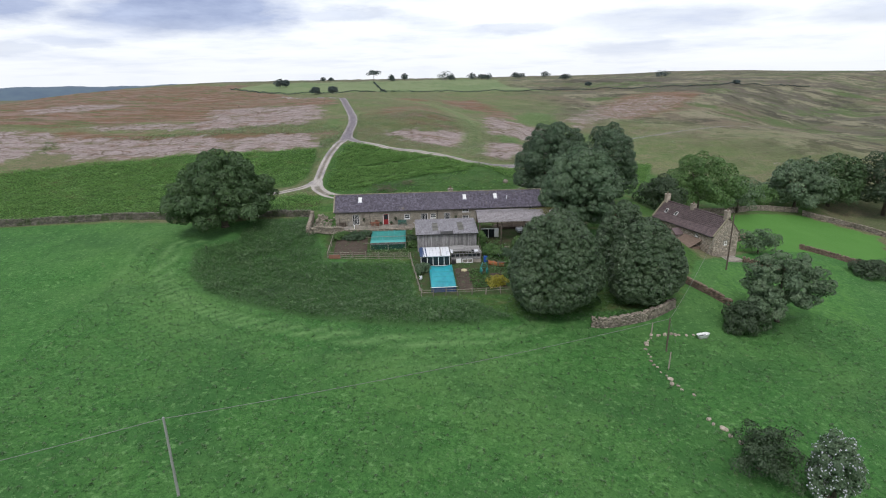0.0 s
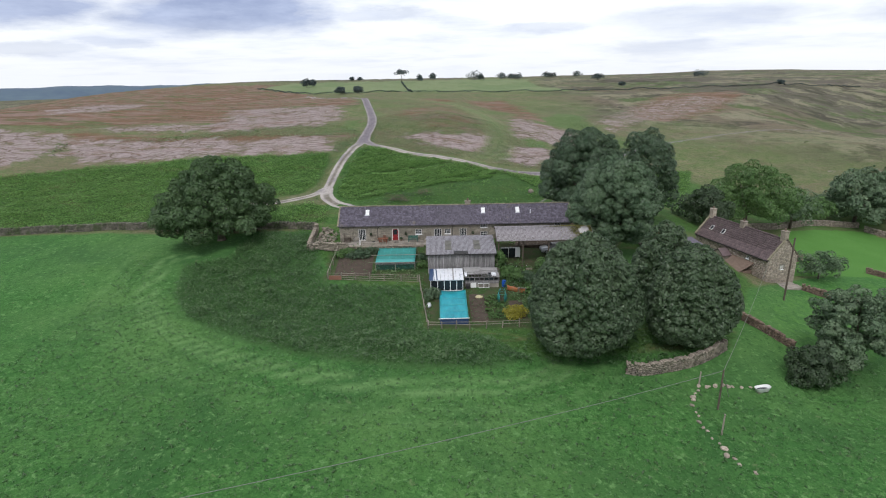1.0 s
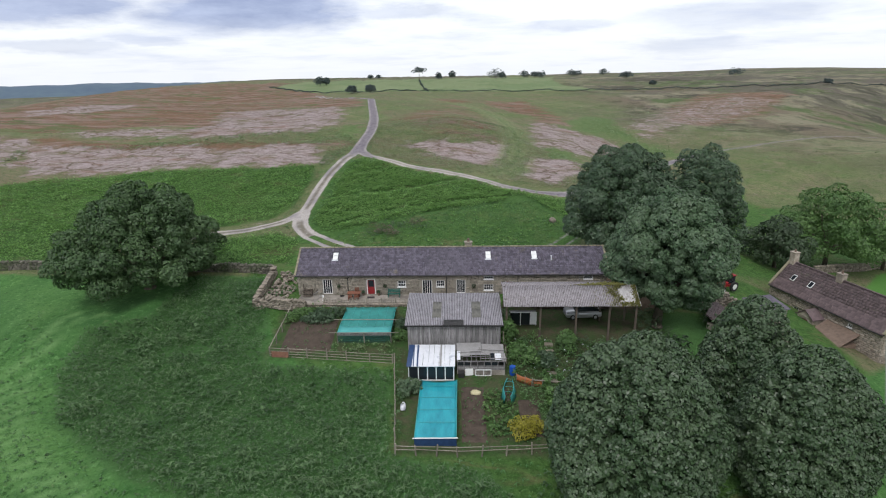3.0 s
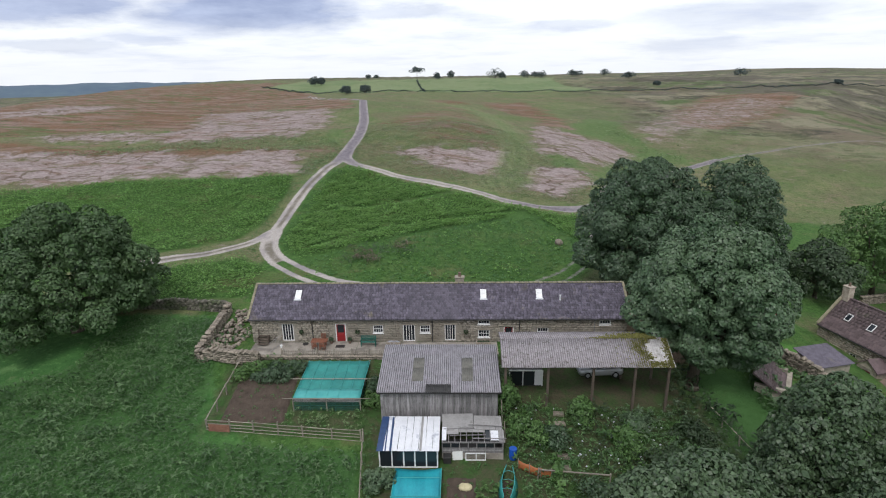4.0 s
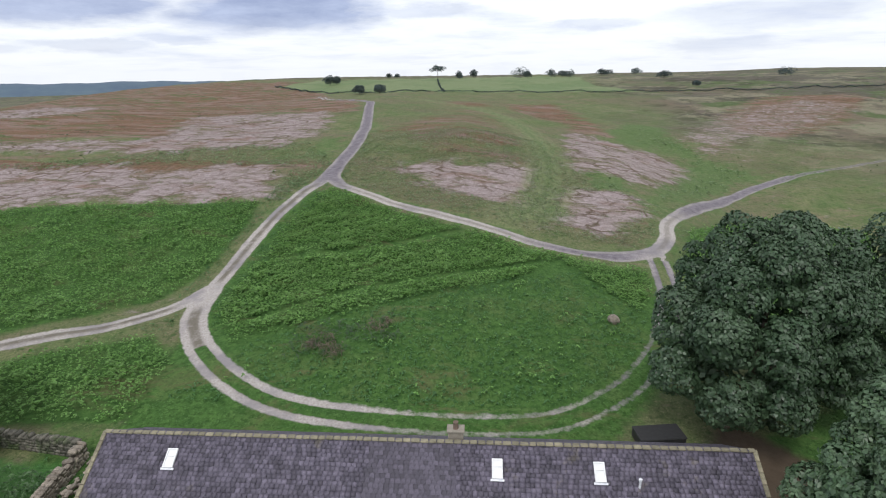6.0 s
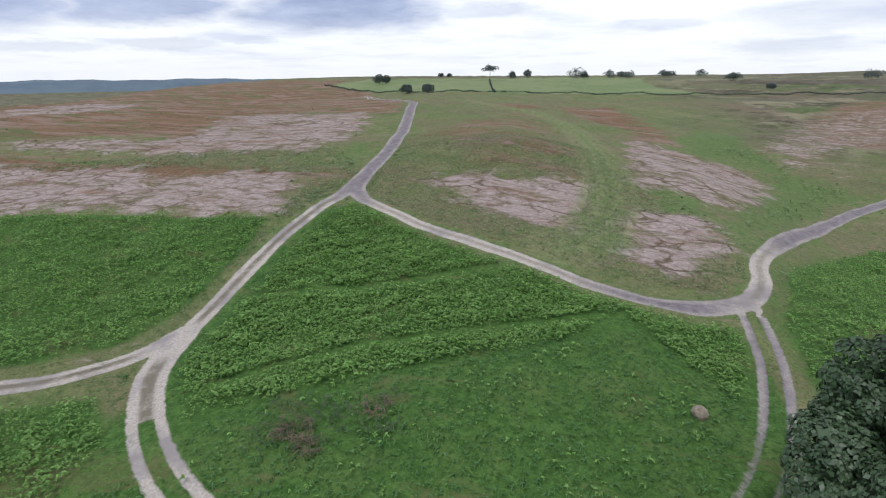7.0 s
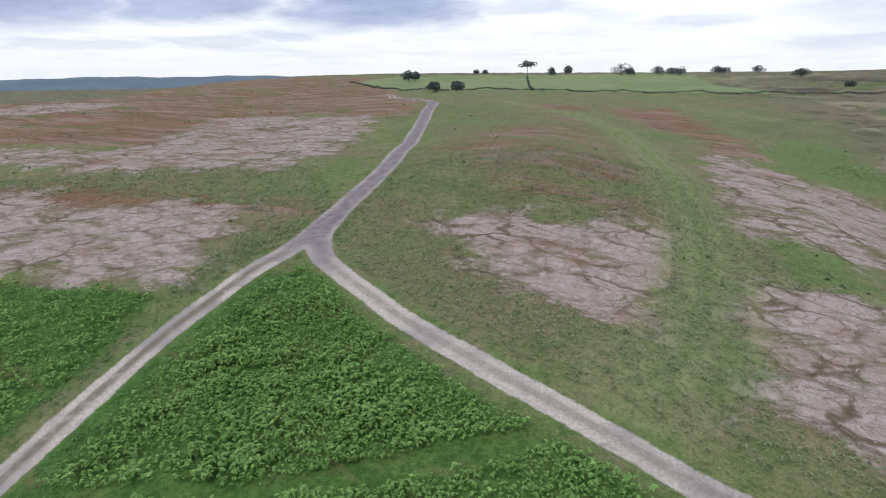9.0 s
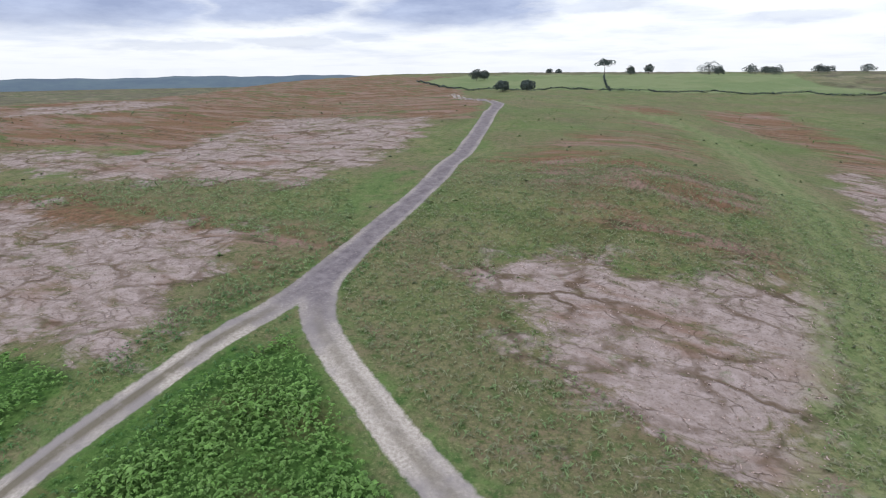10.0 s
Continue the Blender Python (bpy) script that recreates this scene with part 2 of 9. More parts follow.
rib_dirt(M_CEMENT, 0.18, 1.0, (0.060, 0.056, 0.062))
M_CEMENT_OLD = material("pitted_cement_sheet", (0.20, 0.18, 0.19), (0.37, 0.345, 0.365), scale=2.5, fine=14, bump=0.4, stains=(0.085, 0.075, 0.06), stain_scale=4.5, stain_at=0.54, island=0.12)
rib_dirt(M_CEMENT_OLD, 0.18, 0.8, (0.075, 0.068, 0.068))


def net_material(name, colour, open_share):
    m = bpy.data.materials.new(name)
    m.use_nodes = True
    nt = m.node_tree
    p = nt.nodes["Principled BSDF"]
    p.inputs["Base Color"].default_value = (*colour, 1)
    p.inputs["Roughness"].default_value = 0.7
    co = nt.nodes.new("ShaderNodeTexCoord").outputs["Object"]
    n = node(nt, "ShaderNodeTexNoise", {"Vector": co, "Scale": 1.2, "Detail": 3.0}).outputs[0]
    k = mth(nt, "MULTIPLY_ADD", n, 0.4, open_share - 0.2, clamp=True)
    t = nt.nodes.new("ShaderNodeBsdfTransparent")
    mx = node(nt, "ShaderNodeMixShader", {0: k, 1: p.outputs[0], 2: t.outputs[0]})
    nt.links.new(mx.outputs[0], nt.nodes["Material Output"].inputs[0])
    return m


M_SIDE_NET = net_material("green_side_net", (0.03, 0.12, 0.09), 0.78)


def glass_material():
    m = bpy.data.materials.new("window_glass")
    m.use_nodes = True
    p = m.node_tree.nodes["Principled BSDF"]
    p.inputs["Base Color"].default_value = (0.02, 0.025, 0.03, 1)
    p.inputs["Roughness"].default_value = 0.06
    return m


M_GLASS = glass_material()


def leaf(name, dark, light, spread=0.3, island=0.27, thr=0.22, rough=0.55):
    # extra blue in every leaf colour stands for the haze in the air
    dark, light = (dark[0], dark[1], dark[2] * 1.25), (light[0], light[1], light[2] * 1.25)
    return material(name, dark, light, scale=0.35, fine=2.5, spread=spread, island=island, bump=0.0, rough=rough, through_light=thr)


M_LEAF_CHESTNUT = leaf("chestnut_leaves", (0.034, 0.072, 0.022), (0.097, 0.146, 0.059), rough=0.42, island=0.30)
M_LEAF_SYCAMORE = leaf("sycamore_leaves", (0.032, 0.069, 0.024), (0.084, 0.137, 0.057), rough=0.45, island=0.28)
M_LEAF_PALE = leaf("pale_sycamore_leaves", (0.040, 0.090, 0.030), (0.129, 0.196, 0.083), rough=0.42, island=0.28)
M_LEAF_OAK = leaf("dark_oak_leaves", (0.037, 0.083, 0.021), (0.082, 0.143, 0.041), island=0.30)
M_LEAF_ASH = leaf("fresh_green_leaves", (0.054, 0.128, 0.024), (0.124, 0.220, 0.052))
M_LEAF_DARK = leaf("dusky_leaves", (0.024, 0.050, 0.016), (0.060, 0.098, 0.034))
M_LEAF_ROWAN = leaf("grey_green_leaves", (0.054, 0.107, 0.040), (0.152, 0.215, 0.095))
# far trees and hedges: distance haze mixed into the leaf colour as pale blue-grey
M_LEAF_FAR = leaf("haze_tinted_far_leaves", (0.050, 0.075, 0.060), (0.085, 0.115, 0.085))
M_BORDER = leaf("border_foliage", (0.050, 0.120, 0.030), (0.125, 0.225, 0.065), island=0.45, thr=0.3)
M_BLOSSOM = leaf("white_blossom", (0.45, 0.47, 0.40), (0.62, 0.63, 0.55), island=0.15)
M_YELLOW = leaf("golden_leaves", (0.20, 0.19, 0.015), (0.36, 0.33, 0.03), island=0.2)
M_BRACKEN = leaf("bracken_fronds", (0.108, 0.242, 0.040), (0.222, 0.388, 0.092), island=0.34, thr=0.35)
M_NETTLE = leaf("nettle_leaves", (0.036, 0.088, 0.022), (0.084, 0.155, 0.045), island=0.35, thr=0.25)
M_RUSH = leaf("rush_blades", (0.094, 0.163, 0.047), (0.176, 0.247, 0.086), island=0.25, thr=0.2)
M_FIELDGRASS = leaf("meadow_grass", (0.039, 0.121, 0.023), (0.079, 0.191, 0.043), island=0.25, thr=0.25)
M_HEATHTUFT = leaf("moor_tufts", (0.109, 0.143, 0.056), (0.224, 0.231, 0.112), island=0.25, thr=0.2)
M_DEADRUSH = leaf("dead_rush_blades", (0.075, 0.055, 0.030), (0.155, 0.115, 0.065), island=0.35, thr=0.15)
M_TALLGRASS = leaf("seeding_grass", (0.052, 0.115, 0.030), (0.110, 0.185, 0.058), island=0.3, thr=0.25)
M_TUSSOCK = leaf("dark_rush_tussocks", (0.076, 0.113, 0.041), (0.132, 0.161, 0.071), island=0.3, thr=0.15)

# ---- the lie of the land ----
XK = np.array([-160, -80, -30, 0, 30, 60, 120.0])
YK = np.array([0, 50, 75, 95, 125, 160, 200, 260, 370.0])
LAND = np.array([
    [0.3, -1.4, -3.5, -6.2, -9.8, -13.5, -21.3],
    [1.0, -1.7, -3.6, -4.8, -6.9, -10.1, -19.3],
    [1.7, -1.3, -3.5, -3.7, -4.4, -8.3, -18.2],
    [2.6, -0.5, -0.3, 0.0, -1.0, -7.7, -16.9],
    [4.7, 2.3, 1.8, 3.5, 0.9, -6.0, -13.4],
    [8.0, 6.0, 7.6, 6.7, 3.9, -4.4, -7.1],
    [11.9, 10.5, 11.3, 12.6, 7.0, -0.9, 0.4],
    [15.6, 12.7, 15.3, 12.9, 8.2, 6.2, 3.0],
    [4.0, 12.0, 15.0, 13.0, 11.5, 11.0, 10.0]])


def weights(knots, v):
    v = np.clip(v, knots[0], knots[-1])
    i = np.clip(np.searchsorted(knots, v) - 1, 0, len(knots) - 2)
    t = (v - knots[i]) / (knots[i + 1] - knots[i])
    return i, t * t * (3 - 2 * t) * 0.5 + t * 0.5


def smooth(v):
    v = np.clip(v, 0, 1)
    return v * v * (3 - 2 * v)


def lumps(x, y):
    """Low hummocks: a sum of waves in fixed, unrelated directions."""
    z = 0 * x
    for k, (ax, ay, ph, h) in enumerate(((0.21, 0.13, 0.3, 0.10), (-0.17, 0.26, 1.7, 0.10), (0.41, -0.33, 2.1, 0.06), (0.72, 0.55, 0.9, 0.04), (-0.93, 0.48, 4.0, 0.03))):
        z = z + h * np.sin(ax * x + ay * y + ph)
    return z


YARDS = [(-20, 9.5, 92.3, 96.5, 0.0), (-19, 21, 96.5, 102.5, 0.0)]


def land(x, y):
    """Height of the ground, for arrays of places."""
    x, y = np.asarray(x, float), np.asarray(y, float)
    j, ty = weights(YK, y)
    i, tx = weights(XK, x)
    near = (LAND[j, i] * (1 - tx) + LAND[j, i + 1] * tx) * (1 - ty) + (LAND[j + 1, i] * (1 - tx) + LAND[j + 1, i + 1] * tx) * ty
    r = np.hypot(x, y)
    far = 13 + 4.0 * smooth((y - 430) / 160) - 3 * smooth((y - 700) / 300) - 40 * smooth((r - 1200) / 1600) - 45 * smooth((-x - 150 - 0.25 * np.maximum(y - 350, 0)) / 500)
    right = -9 + 24 * smooth((r - 140) / 1100) + 2.5 * np.sin(x / 90 + y / 140) * smooth((r - 250) / 300) - 25 * smooth((r - 1700) / 1500)
    far = np.where(x > 0, far + (right - far) * smooth((x - 60 - 1.2 * np.maximum(y - 270, 0)) / 140), far)
    far = far + 15 * smooth((x - 300) / 600) * smooth((r - 500) / 700) * (1 - 0.8 * smooth((np.arctan2(x, np.maximum(y - 90, 1)) - 0.44) / 0.3))
    w = np.maximum(smooth((y - 330) / 110), smooth((np.abs(x) - 110) / 120))
    z = near * (1 - w) + far * w
    quiet = smooth((np.abs(x) - 22) / 10) + smooth((np.abs(y - 88) - 16) / 10)
    z = z + lumps(x, y) * np.minimum(quiet, 1.0) * (1 + 3 * smooth((r - 250) / 300))
    for x0, x1, y0, y1, level in YARDS:
        d = np.maximum(np.maximum(x0 - x, x - x1), np.maximum(y0 - y, y - y1))
        k = 1 - smooth(d / 1.6)
        z = z * (1 - k) + (level - 0.03) * k
    return z


def G(x, y):
    return float(land(np.array([x]), np.array([y]))[0])


def spline(pts, step=1.0):
    """A smooth line through the points, in even steps."""
    p = np.array(pts, float)
    p = np.vstack([2 * p[0] - p[1], p, 2 * p[-1] - p[-2]])
    out = []
    for k in range(1, len(p) - 2):
        n = max(2, int(np.linalg.norm(p[k + 1] - p[k]) / step))
        for t in np.arange(n) / n:
            a, b, c, d = p[k - 1:k + 3]
            out.append(0.5 * (2 * b + (c - a) * t + (2 * a - 5 * b + 4 * c - d) * t * t + (3 * b - a - 3 * c + d) * t ** 3))
    out.append(p[-2])
    return np.array(out)


def inside(poly, x, y):
    """How far inside a polygon each place lies, in metres (outside: minus)."""
    poly = np.array(poly, float)
    d = np.full(x.shape, 1e9)
    odd = np.zeros(x.shape, bool)
    for (ax, ay), (bx, by) in zip(poly, np.roll(poly, -1, 0)):
        ex, ey = bx - ax, by - ay
        t = np.clip(((x - ax) * ex + (y - ay) * ey) / (ex * ex + ey * ey), 0, 1)
        d = np.minimum(d, np.hypot(x - ax - t * ex, y - ay - t * ey))
        if ey:
            odd ^= ((ay > y) != (by > y)) & (x < ex * (y - ay) / ey + ax)
    return np.where(odd, d, -d)


def near_line(line, x, y):
    d = np.full(x.shape, 1e9)
    for (ax, ay), (bx, by) in zip(line[:-1], line[1:]):
        ex, ey = bx - ax, by - ay
        t = np.clip(((x - ax) * ex + (y - ay) * ey) / (ex * ex + ey * ey + 1e-9), 0, 1)
        d = np.minimum(d, np.hypot(x - ax - t * ex, y - ay - t * ey))
    return d


# tracks: centre lines and widths
TRACK_MAIN = spline([(-21.5, 116.5), (-24.6, 121.5), (-25.3, 130.8), (-25.0, 142), (-23.7, 154), (-22.4, 164), (-22.0, 172), (-21.6, 188), (-24, 211), (-29.8, 247), (-33, 266), (-37.5, 280), (-46, 299), (-62, 330), (-84, 380)])
TRACK_EAST = spline([(-22.0, 174), (-21.4, 167.5), (-19.2, 162.8), (-15.6, 158.9), (-10.3, 154.7), (-0.3, 147.5), (7.3, 143.2), (13.7, 140.4), (18.6, 139.0), (23.5, 139.6), (28.3, 142.3), (31.0, 147.0), (32.8, 153), (36.6, 160), (43, 170), (52, 182), (60, 192), (78, 207), (98, 217), (125, 229), (170, 240)])
TRACK_WEST = spline([(-25.4, 128), (-27.4, 123.6), (-31, 119.8), (-36, 117.3), (-41, 114.8), (-45.5, 111), (-47, 105.5)])
TRACK_YARD = spline([(-25.2, 127), (-24.2, 121.2), (-21.2, 116.0), (-16.2, 110.8), (-10, 107.2), (-2, 105.7), (5, 105.6), (11, 106.8), (16.3, 110.8), (19.8, 115.2), (23.2, 121.7), (26.0, 130), (27.0, 136), (27.5, 141)])
TRACKS = ((TRACK_MAIN, 1.45), (TRACK_EAST, 1.4), (TRACK_WEST, 1.45), (TRACK_YARD, 1.3))

HEATHER = [
    [(-110, 178), (-89, 176), (-69, 178), (-56, 172), (-46, 174), (-38, 175), (-33, 172), (-30.4, 163), (-28.6, 156), (-29.3, 152.6), (-36, 153), (-46, 154), (-55, 155), (-62, 153.5), (-74, 153.5), (-90, 151), (-104, 160)],
    [(-112, 190), (-95, 198), (-78, 200), (-74, 208), (-79, 224), (-85, 245), (-72, 249), (-53, 241), (-42, 245), (-35.5, 219), (-34.4, 199), (-38.8, 189), (-54, 188), (-81, 188)],
    [(-10, 175), (-4, 177), (3, 175), (8, 177), (15.5, 182), (15, 172), (13, 164), (10.3, 156), (7.7, 154.6), (3.4, 157.5), (-1.8, 161), (-5.4, 165), (-9, 170)],
    [(30.5, 236), (35, 234), (40, 228), (45, 224), (53, 222), (57, 216), (49, 196), (41, 180), (36, 179), (32, 181), (28.8, 182), (23.6, 182), (24, 194), (26.7, 212)],
    [(19.5, 168.5), (25, 169.5), (29.4, 169), (31.6, 165), (31.7, 160), (29, 154), (25, 149), (22.6, 146.6), (19.7, 147.4), (16.5, 149), (16.6, 155), (18, 161)],
    [(120, 330), (150, 350), (170, 330), (130, 285), (102, 262), (84, 243), (74, 226), (68, 226), (64, 232), (66, 248), (84, 280)],
    [(-158, 240), (-152, 254), (-138, 270), (-122, 256), (-132, 237), (-145, 226)],
    [(-170, 140), (-132, 136), (-108, 144), (-108, 166), (-114, 184), (-150, 190), (-190, 170)]]
RUST = [
    [(-330, 200), (-120, 194), (-90, 202), (-74, 208), (-80, 246), (-50, 246), (-35, 240), (-38, 285), (-56, 322), (-80, 380), (-96, 440), (-110, 560), (-420, 640)],
    [(-110, 172), (-34, 168), (-29, 173), (-60, 181), (-110, 184)],
    [(-17, 209), (-11, 217), (-4, 208), (-4, 195), (-10, 196)],
    [(14, 312), (38, 331), (43, 263), (43, 238), (34, 236), (29, 262), (17, 290)],
    [(-18, 287), (4, 302), (12, 288), (-4, 272)],
    [(88, 268), (110, 320), (150, 370), (190, 360), (140, 290), (100, 256)]]
BROWN_HEATH = [(-12, 182), (-14, 205), (-10, 235), (-4, 262), (8, 262), (14, 235), (16, 205), (14, 182), (4, 178)]
FRESH = [
    [(57, 221), (63, 216), (63, 201), (49, 182), (39, 172), (33, 160), (34, 169), (45, 188), (56, 208)],
    [(26, 180.5), (31, 180), (33, 169.5), (29.7, 170.5), (24.6, 170.5)],
    [(43, 246), (57, 274), (67, 264), (61, 244), (50, 228), (45, 233)],
    [(13, 147.5), (17, 150), (17, 162), (21, 181), (20, 210), (17, 210), (16, 184), (13, 160)],
    [(-30, 180), (-26, 178), (-25, 196), (-30, 196)]]
GREENWAY = spline([(-15.2, 296), (4.3, 269), (14.1, 247), (18.0, 213), (18.6, 188), (17.9, 175), (15.6, 163), (12.6, 154), (9.5, 149)], 2.0)
BRACKEN = [
    [(-130, 130), (-104, 139), (-87, 147.5), (-68, 151.5), (-47, 152.5), (-28.5, 152), (-27.6, 145), (-28.3, 131), (-30.6, 124.6), (-36, 120.6), (-43, 116.6), (-49, 112), (-50, 105.4), (-130, 105)],
    [(-19.4, 160), (-13.5, 155), (-9.7, 151.6), (-1, 145), (8, 140.4), (14, 137.6), (19, 136.4), (25.2, 135.5), (24, 129), (21, 123.5), (18, 129.5), (14.5, 135.5), (9, 128.6), (-3, 122.6), (-12, 118.2), (-18, 115.4), (-22.6, 122), (-22.6, 131), (-22.4, 143), (-20.6, 156)],
    [(-45, 105), (-43.5, 110), (-39, 112.6), (-26.5, 117.8), (-21.6, 112.6), (-21.5, 105), (-34, 104.4)],
    [(30, 139), (33, 145), (36, 153), (44, 163), (60, 180), (75, 172), (60, 140), (40, 118), (30, 118), (28.4, 128)]]
DALE = [[(34, 168), (42, 182), (58, 206), (60, 222), (50, 240), (56, 262), (64, 246), (66, 224), (74, 210), (60, 196), (50, 184), (42, 172)]]
FIELD = [(-400, -200), (-400, 102), (-70, 102.5), (-23, 101), (-22, 92), (-4, 70), (10, 64), (32, 66), (44, 84), (58, 93), (75, 100), (112, 104), (200, 80), (200, -200)]
LAWN = [(57, 94), (64, 112), (72, 120), (95, 129), (106, 116), (98, 103), (82, 95), (74, 97)]
COTTAGE_GREEN = [(38, 74), (46, 84), (58, 92), (70, 95), (80, 92), (60, 62), (42, 66)]
NETTLES = [(-40, 88), (-38.5, 80.5), (-34, 73.5), (-24, 66.8), (-13, 62.6), (-4, 61.2), (4, 61.4), (8.5, 63.6), (4, 68.5), (-3.6, 69.8), (-4.4, 81), (-18, 82.6), (-19.5, 90), (-23, 100.5), (-33, 100.5), (-34, 91)]
PASTURE = [[(-150, 500), (-93, 421), (-40, 408), (0, 402), (60, 403), (98, 405), (84, 470), (88, 560), (108, 660), (60, 720), (-140, 640)]]


def sheet_axis(lo, f0, f1, hi, step, grow):
    a = list(np.arange(f0, f1, step))
    d = step
    while a[-1] < hi:
        d *= grow
        a.append(a[-1] + d)
    d = step
    while a[0] > lo:
        d *= grow
        a.insert(0, a[0] - d)
    return np.array(a)


def mesh_from(name, verts, quads, mat, smooth_it=True):
    me = bpy.data.meshes.new(name)
    n, q = len(verts), len(quads)
    me.vertices.add(n)
    me.vertices.foreach_set("co", np.asarray(verts, np.float32).ravel())
    k = quads.shape[1]
    me.loops.add(q * k)
    me.loops.foreach_set("vertex_index", np.asarray(quads, np.int32).ravel())
    me.polygons.add(q)
    me.polygons.foreach_set("loop_start", np.arange(0, q * k, k, dtype=np.int32))
    if smooth_it:
        me.polygons.foreach_set("use_smooth", np.ones(q, bool))
    me.update(calc_edges=True)
    me.materials.append(mat)
    return me


def grid_quads(nx, ny):
    a = (np.arange(ny - 1)[:, None] * nx + np.arange(nx - 1)[None]).ravel()
    return np.stack([a, a + 1, a + nx + 1, a + nx], 1)


def ground_material():
    m = bpy.data.materials.new("moor_and_meadow")
    m.use_nodes = True
    nt = m.node_tree
    nt.nodes.clear()
    out = nt.nodes.new("ShaderNodeOutputMaterial")
    co = nt.nodes.new("ShaderNodeTexCoord").outputs["Object"]

    def noise(scale, detail=5.0, rough=0.6, dist=0.0, stretch=None):
        v = node(nt, "ShaderNodeMapping", {"Vector": co, "Scale": stretch}).outputs[0] if stretch else co
        return node(nt, "ShaderNodeTexNoise", {"Vector": v, "Scale": scale, "Detail": detail, "Roughness": rough, "Distortion": dist}).outputs[0]

    def mask(name, edge, soft=0.25, fray=0.9):
        a = node(nt, "ShaderNodeAttribute", attribute_name=name).outputs["Fac"]
        return mth(nt, "MULTIPLY_ADD", mth(nt, "ADD", mth(nt, "SUBTRACT", a, 0.5), mth(nt, "MULTIPLY", mth(nt, "SUBTRACT", edge, 0.5), fray)), 1 / soft, 0.5, clamp=True)

    big, mid, small, tiny = noise(0.035, 4), noise(0.22, 5), noise(1.1, 5, 0.65), noise(5.0, 4, 0.7)
    streak = noise(0.5, 5, 0.6, 0.6, (0.35, 1.0, 1.0))
    # moor grass
    moor = mixc(nt, ramp(nt, mid, [(0.36, (0, 0, 0)), (0.60, (1, 1, 1))]), (0.086, 0.135, 0.045), (0.170, 0.172, 0.086))
    moor = mixc(nt, ramp(nt, noise(0.06, 6, 0.65, 0.5, (0.7, 1.3, 1)), [(0.44, (0, 0, 0)), (0.57, (0.85, 0.85, 0.85))]), moor, (0.162, 0.130, 0.088))
    moor = mixc(nt, ramp(nt, big, [(0.40, (0.5, 0.5, 0.5)), (0.50, (0, 0, 0))]), moor, (0.090, 0.150, 0.046))
    moor = mixc(nt, ramp(nt, small, [(0.34, (1, 1, 1)), (0.48, (0, 0, 0))]), moor, (0.048, 0.085, 0.026))
    moor = mixc(nt, ramp(nt, noise(2.2, 5, 0.7), [(0.55, (0, 0, 0)), (0.63, (0.65, 0.65, 0.65))]), moor, (0.056, 0.080, 0.030))
    moor = mixc(nt, ramp(nt, noise(0.55, 7, 0.75, 0.4), [(0.53, (0, 0, 0)), (0.62, (0.6, 0.6, 0.6))]), moor, (0.066, 0.105, 0.034))
    moor = mixc(nt, ramp(nt, noise(0.8, 7, 0.78, 0.4), [(0.56, (0, 0, 0)), (0.63, (0.55, 0.55, 0.55))]), moor, (0.185, 0.150, 0.105))
    moor = mixc(nt, ramp(nt, tiny, [(0.53, (0, 0, 0)), (0.66, (0.8, 0.8, 0.8))]), moor, (0.215, 0.215, 0.108))
    moor = mixc(nt, ramp(nt, streak, [(0.60, (0, 0, 0)), (0.72, (0.7, 0.7, 0.7))]), moor, (0.21, 0.165, 0.118))
    far = mask("farmoor", noise(0.05, 6, 0.65), 0.9, 1.6)
    fardark = mixc(nt, ramp(nt, noise(0.010, 7, 0.70, 0.4), [(0.42, (0, 0, 0)), (0.56, (1, 1, 1))]), (0.105, 0.122, 0.060), (0.150, 0.116, 0.086))
    fardark = mixc(nt, ramp(nt, noise(0.006, 6, 0.68, 0.3), [(0.44, (0, 0, 0)), (0.52, (0.85, 0.85, 0.85))]), fardark, (0.098, 0.082, 0.072))
    fardark = mixc(nt, ramp(nt, noise(0.022, 8, 0.74, 0.3), [(0.50, (0, 0, 0)), (0.56, (1, 1, 1))]), fardark, (0.210, 0.192, 0.132))
    fardark = mixc(nt, ramp(nt, noise(0.030, 8, 0.74, 0.3), [(0.53, (0, 0, 0)), (0.58, (1, 1, 1))]), fardark, (0.056, 0.048, 0.038))
    fardark = mixc(nt, ramp(nt, noise(0.016, 7, 0.70, 0.3), [(0.54, (0, 0, 0)), (0.60, (0.9, 0.9, 0.9))]), fardark, (0.066, 0.104, 0.034))
    fardark = mixc(nt, ramp(nt, noise(0.10, 7, 0.75, 0.3), [(0.54, (0, 0, 0)), (0.60, (0.85, 0.85, 0.85))]), fardark, (0.064, 0.066, 0.036))
    moor = mixc(nt, far, moor, fardark)
    # last year's dead growth, with pale heather and green showing through
    rust = mixc(nt, ramp(nt, small, [(0.35, (0, 0, 0)), (0.65, (1, 1, 1))]), (0.105, 0.058, 0.036), (0.205, 0.118, 0.078))
    rust = mixc(nt, ramp(nt, noise(0.09, 6, 0.7, 0.6, (0.4, 1.6, 1)), [(0.47, (0, 0, 0)), (0.56, (1, 1, 1))]), rust, (0.225, 0.150, 0.130))
    rust = mixc(nt, ramp(nt, noise(0.13, 6, 0.7, 0.6, (0.4, 1.5, 1)), [(0.52, (0, 0, 0)), (0.60, (1, 1, 1))]), rust, (0.092, 0.108, 0.042))
    rust = mixc(nt, ramp(nt, noise(0.30, 6, 0.7, 0.5, (0.6, 1.5, 1)), [(0.57, (0, 0, 0)), (0.64, (0.9, 0.9, 0.9))]), rust, (0.055, 0.050, 0.028))
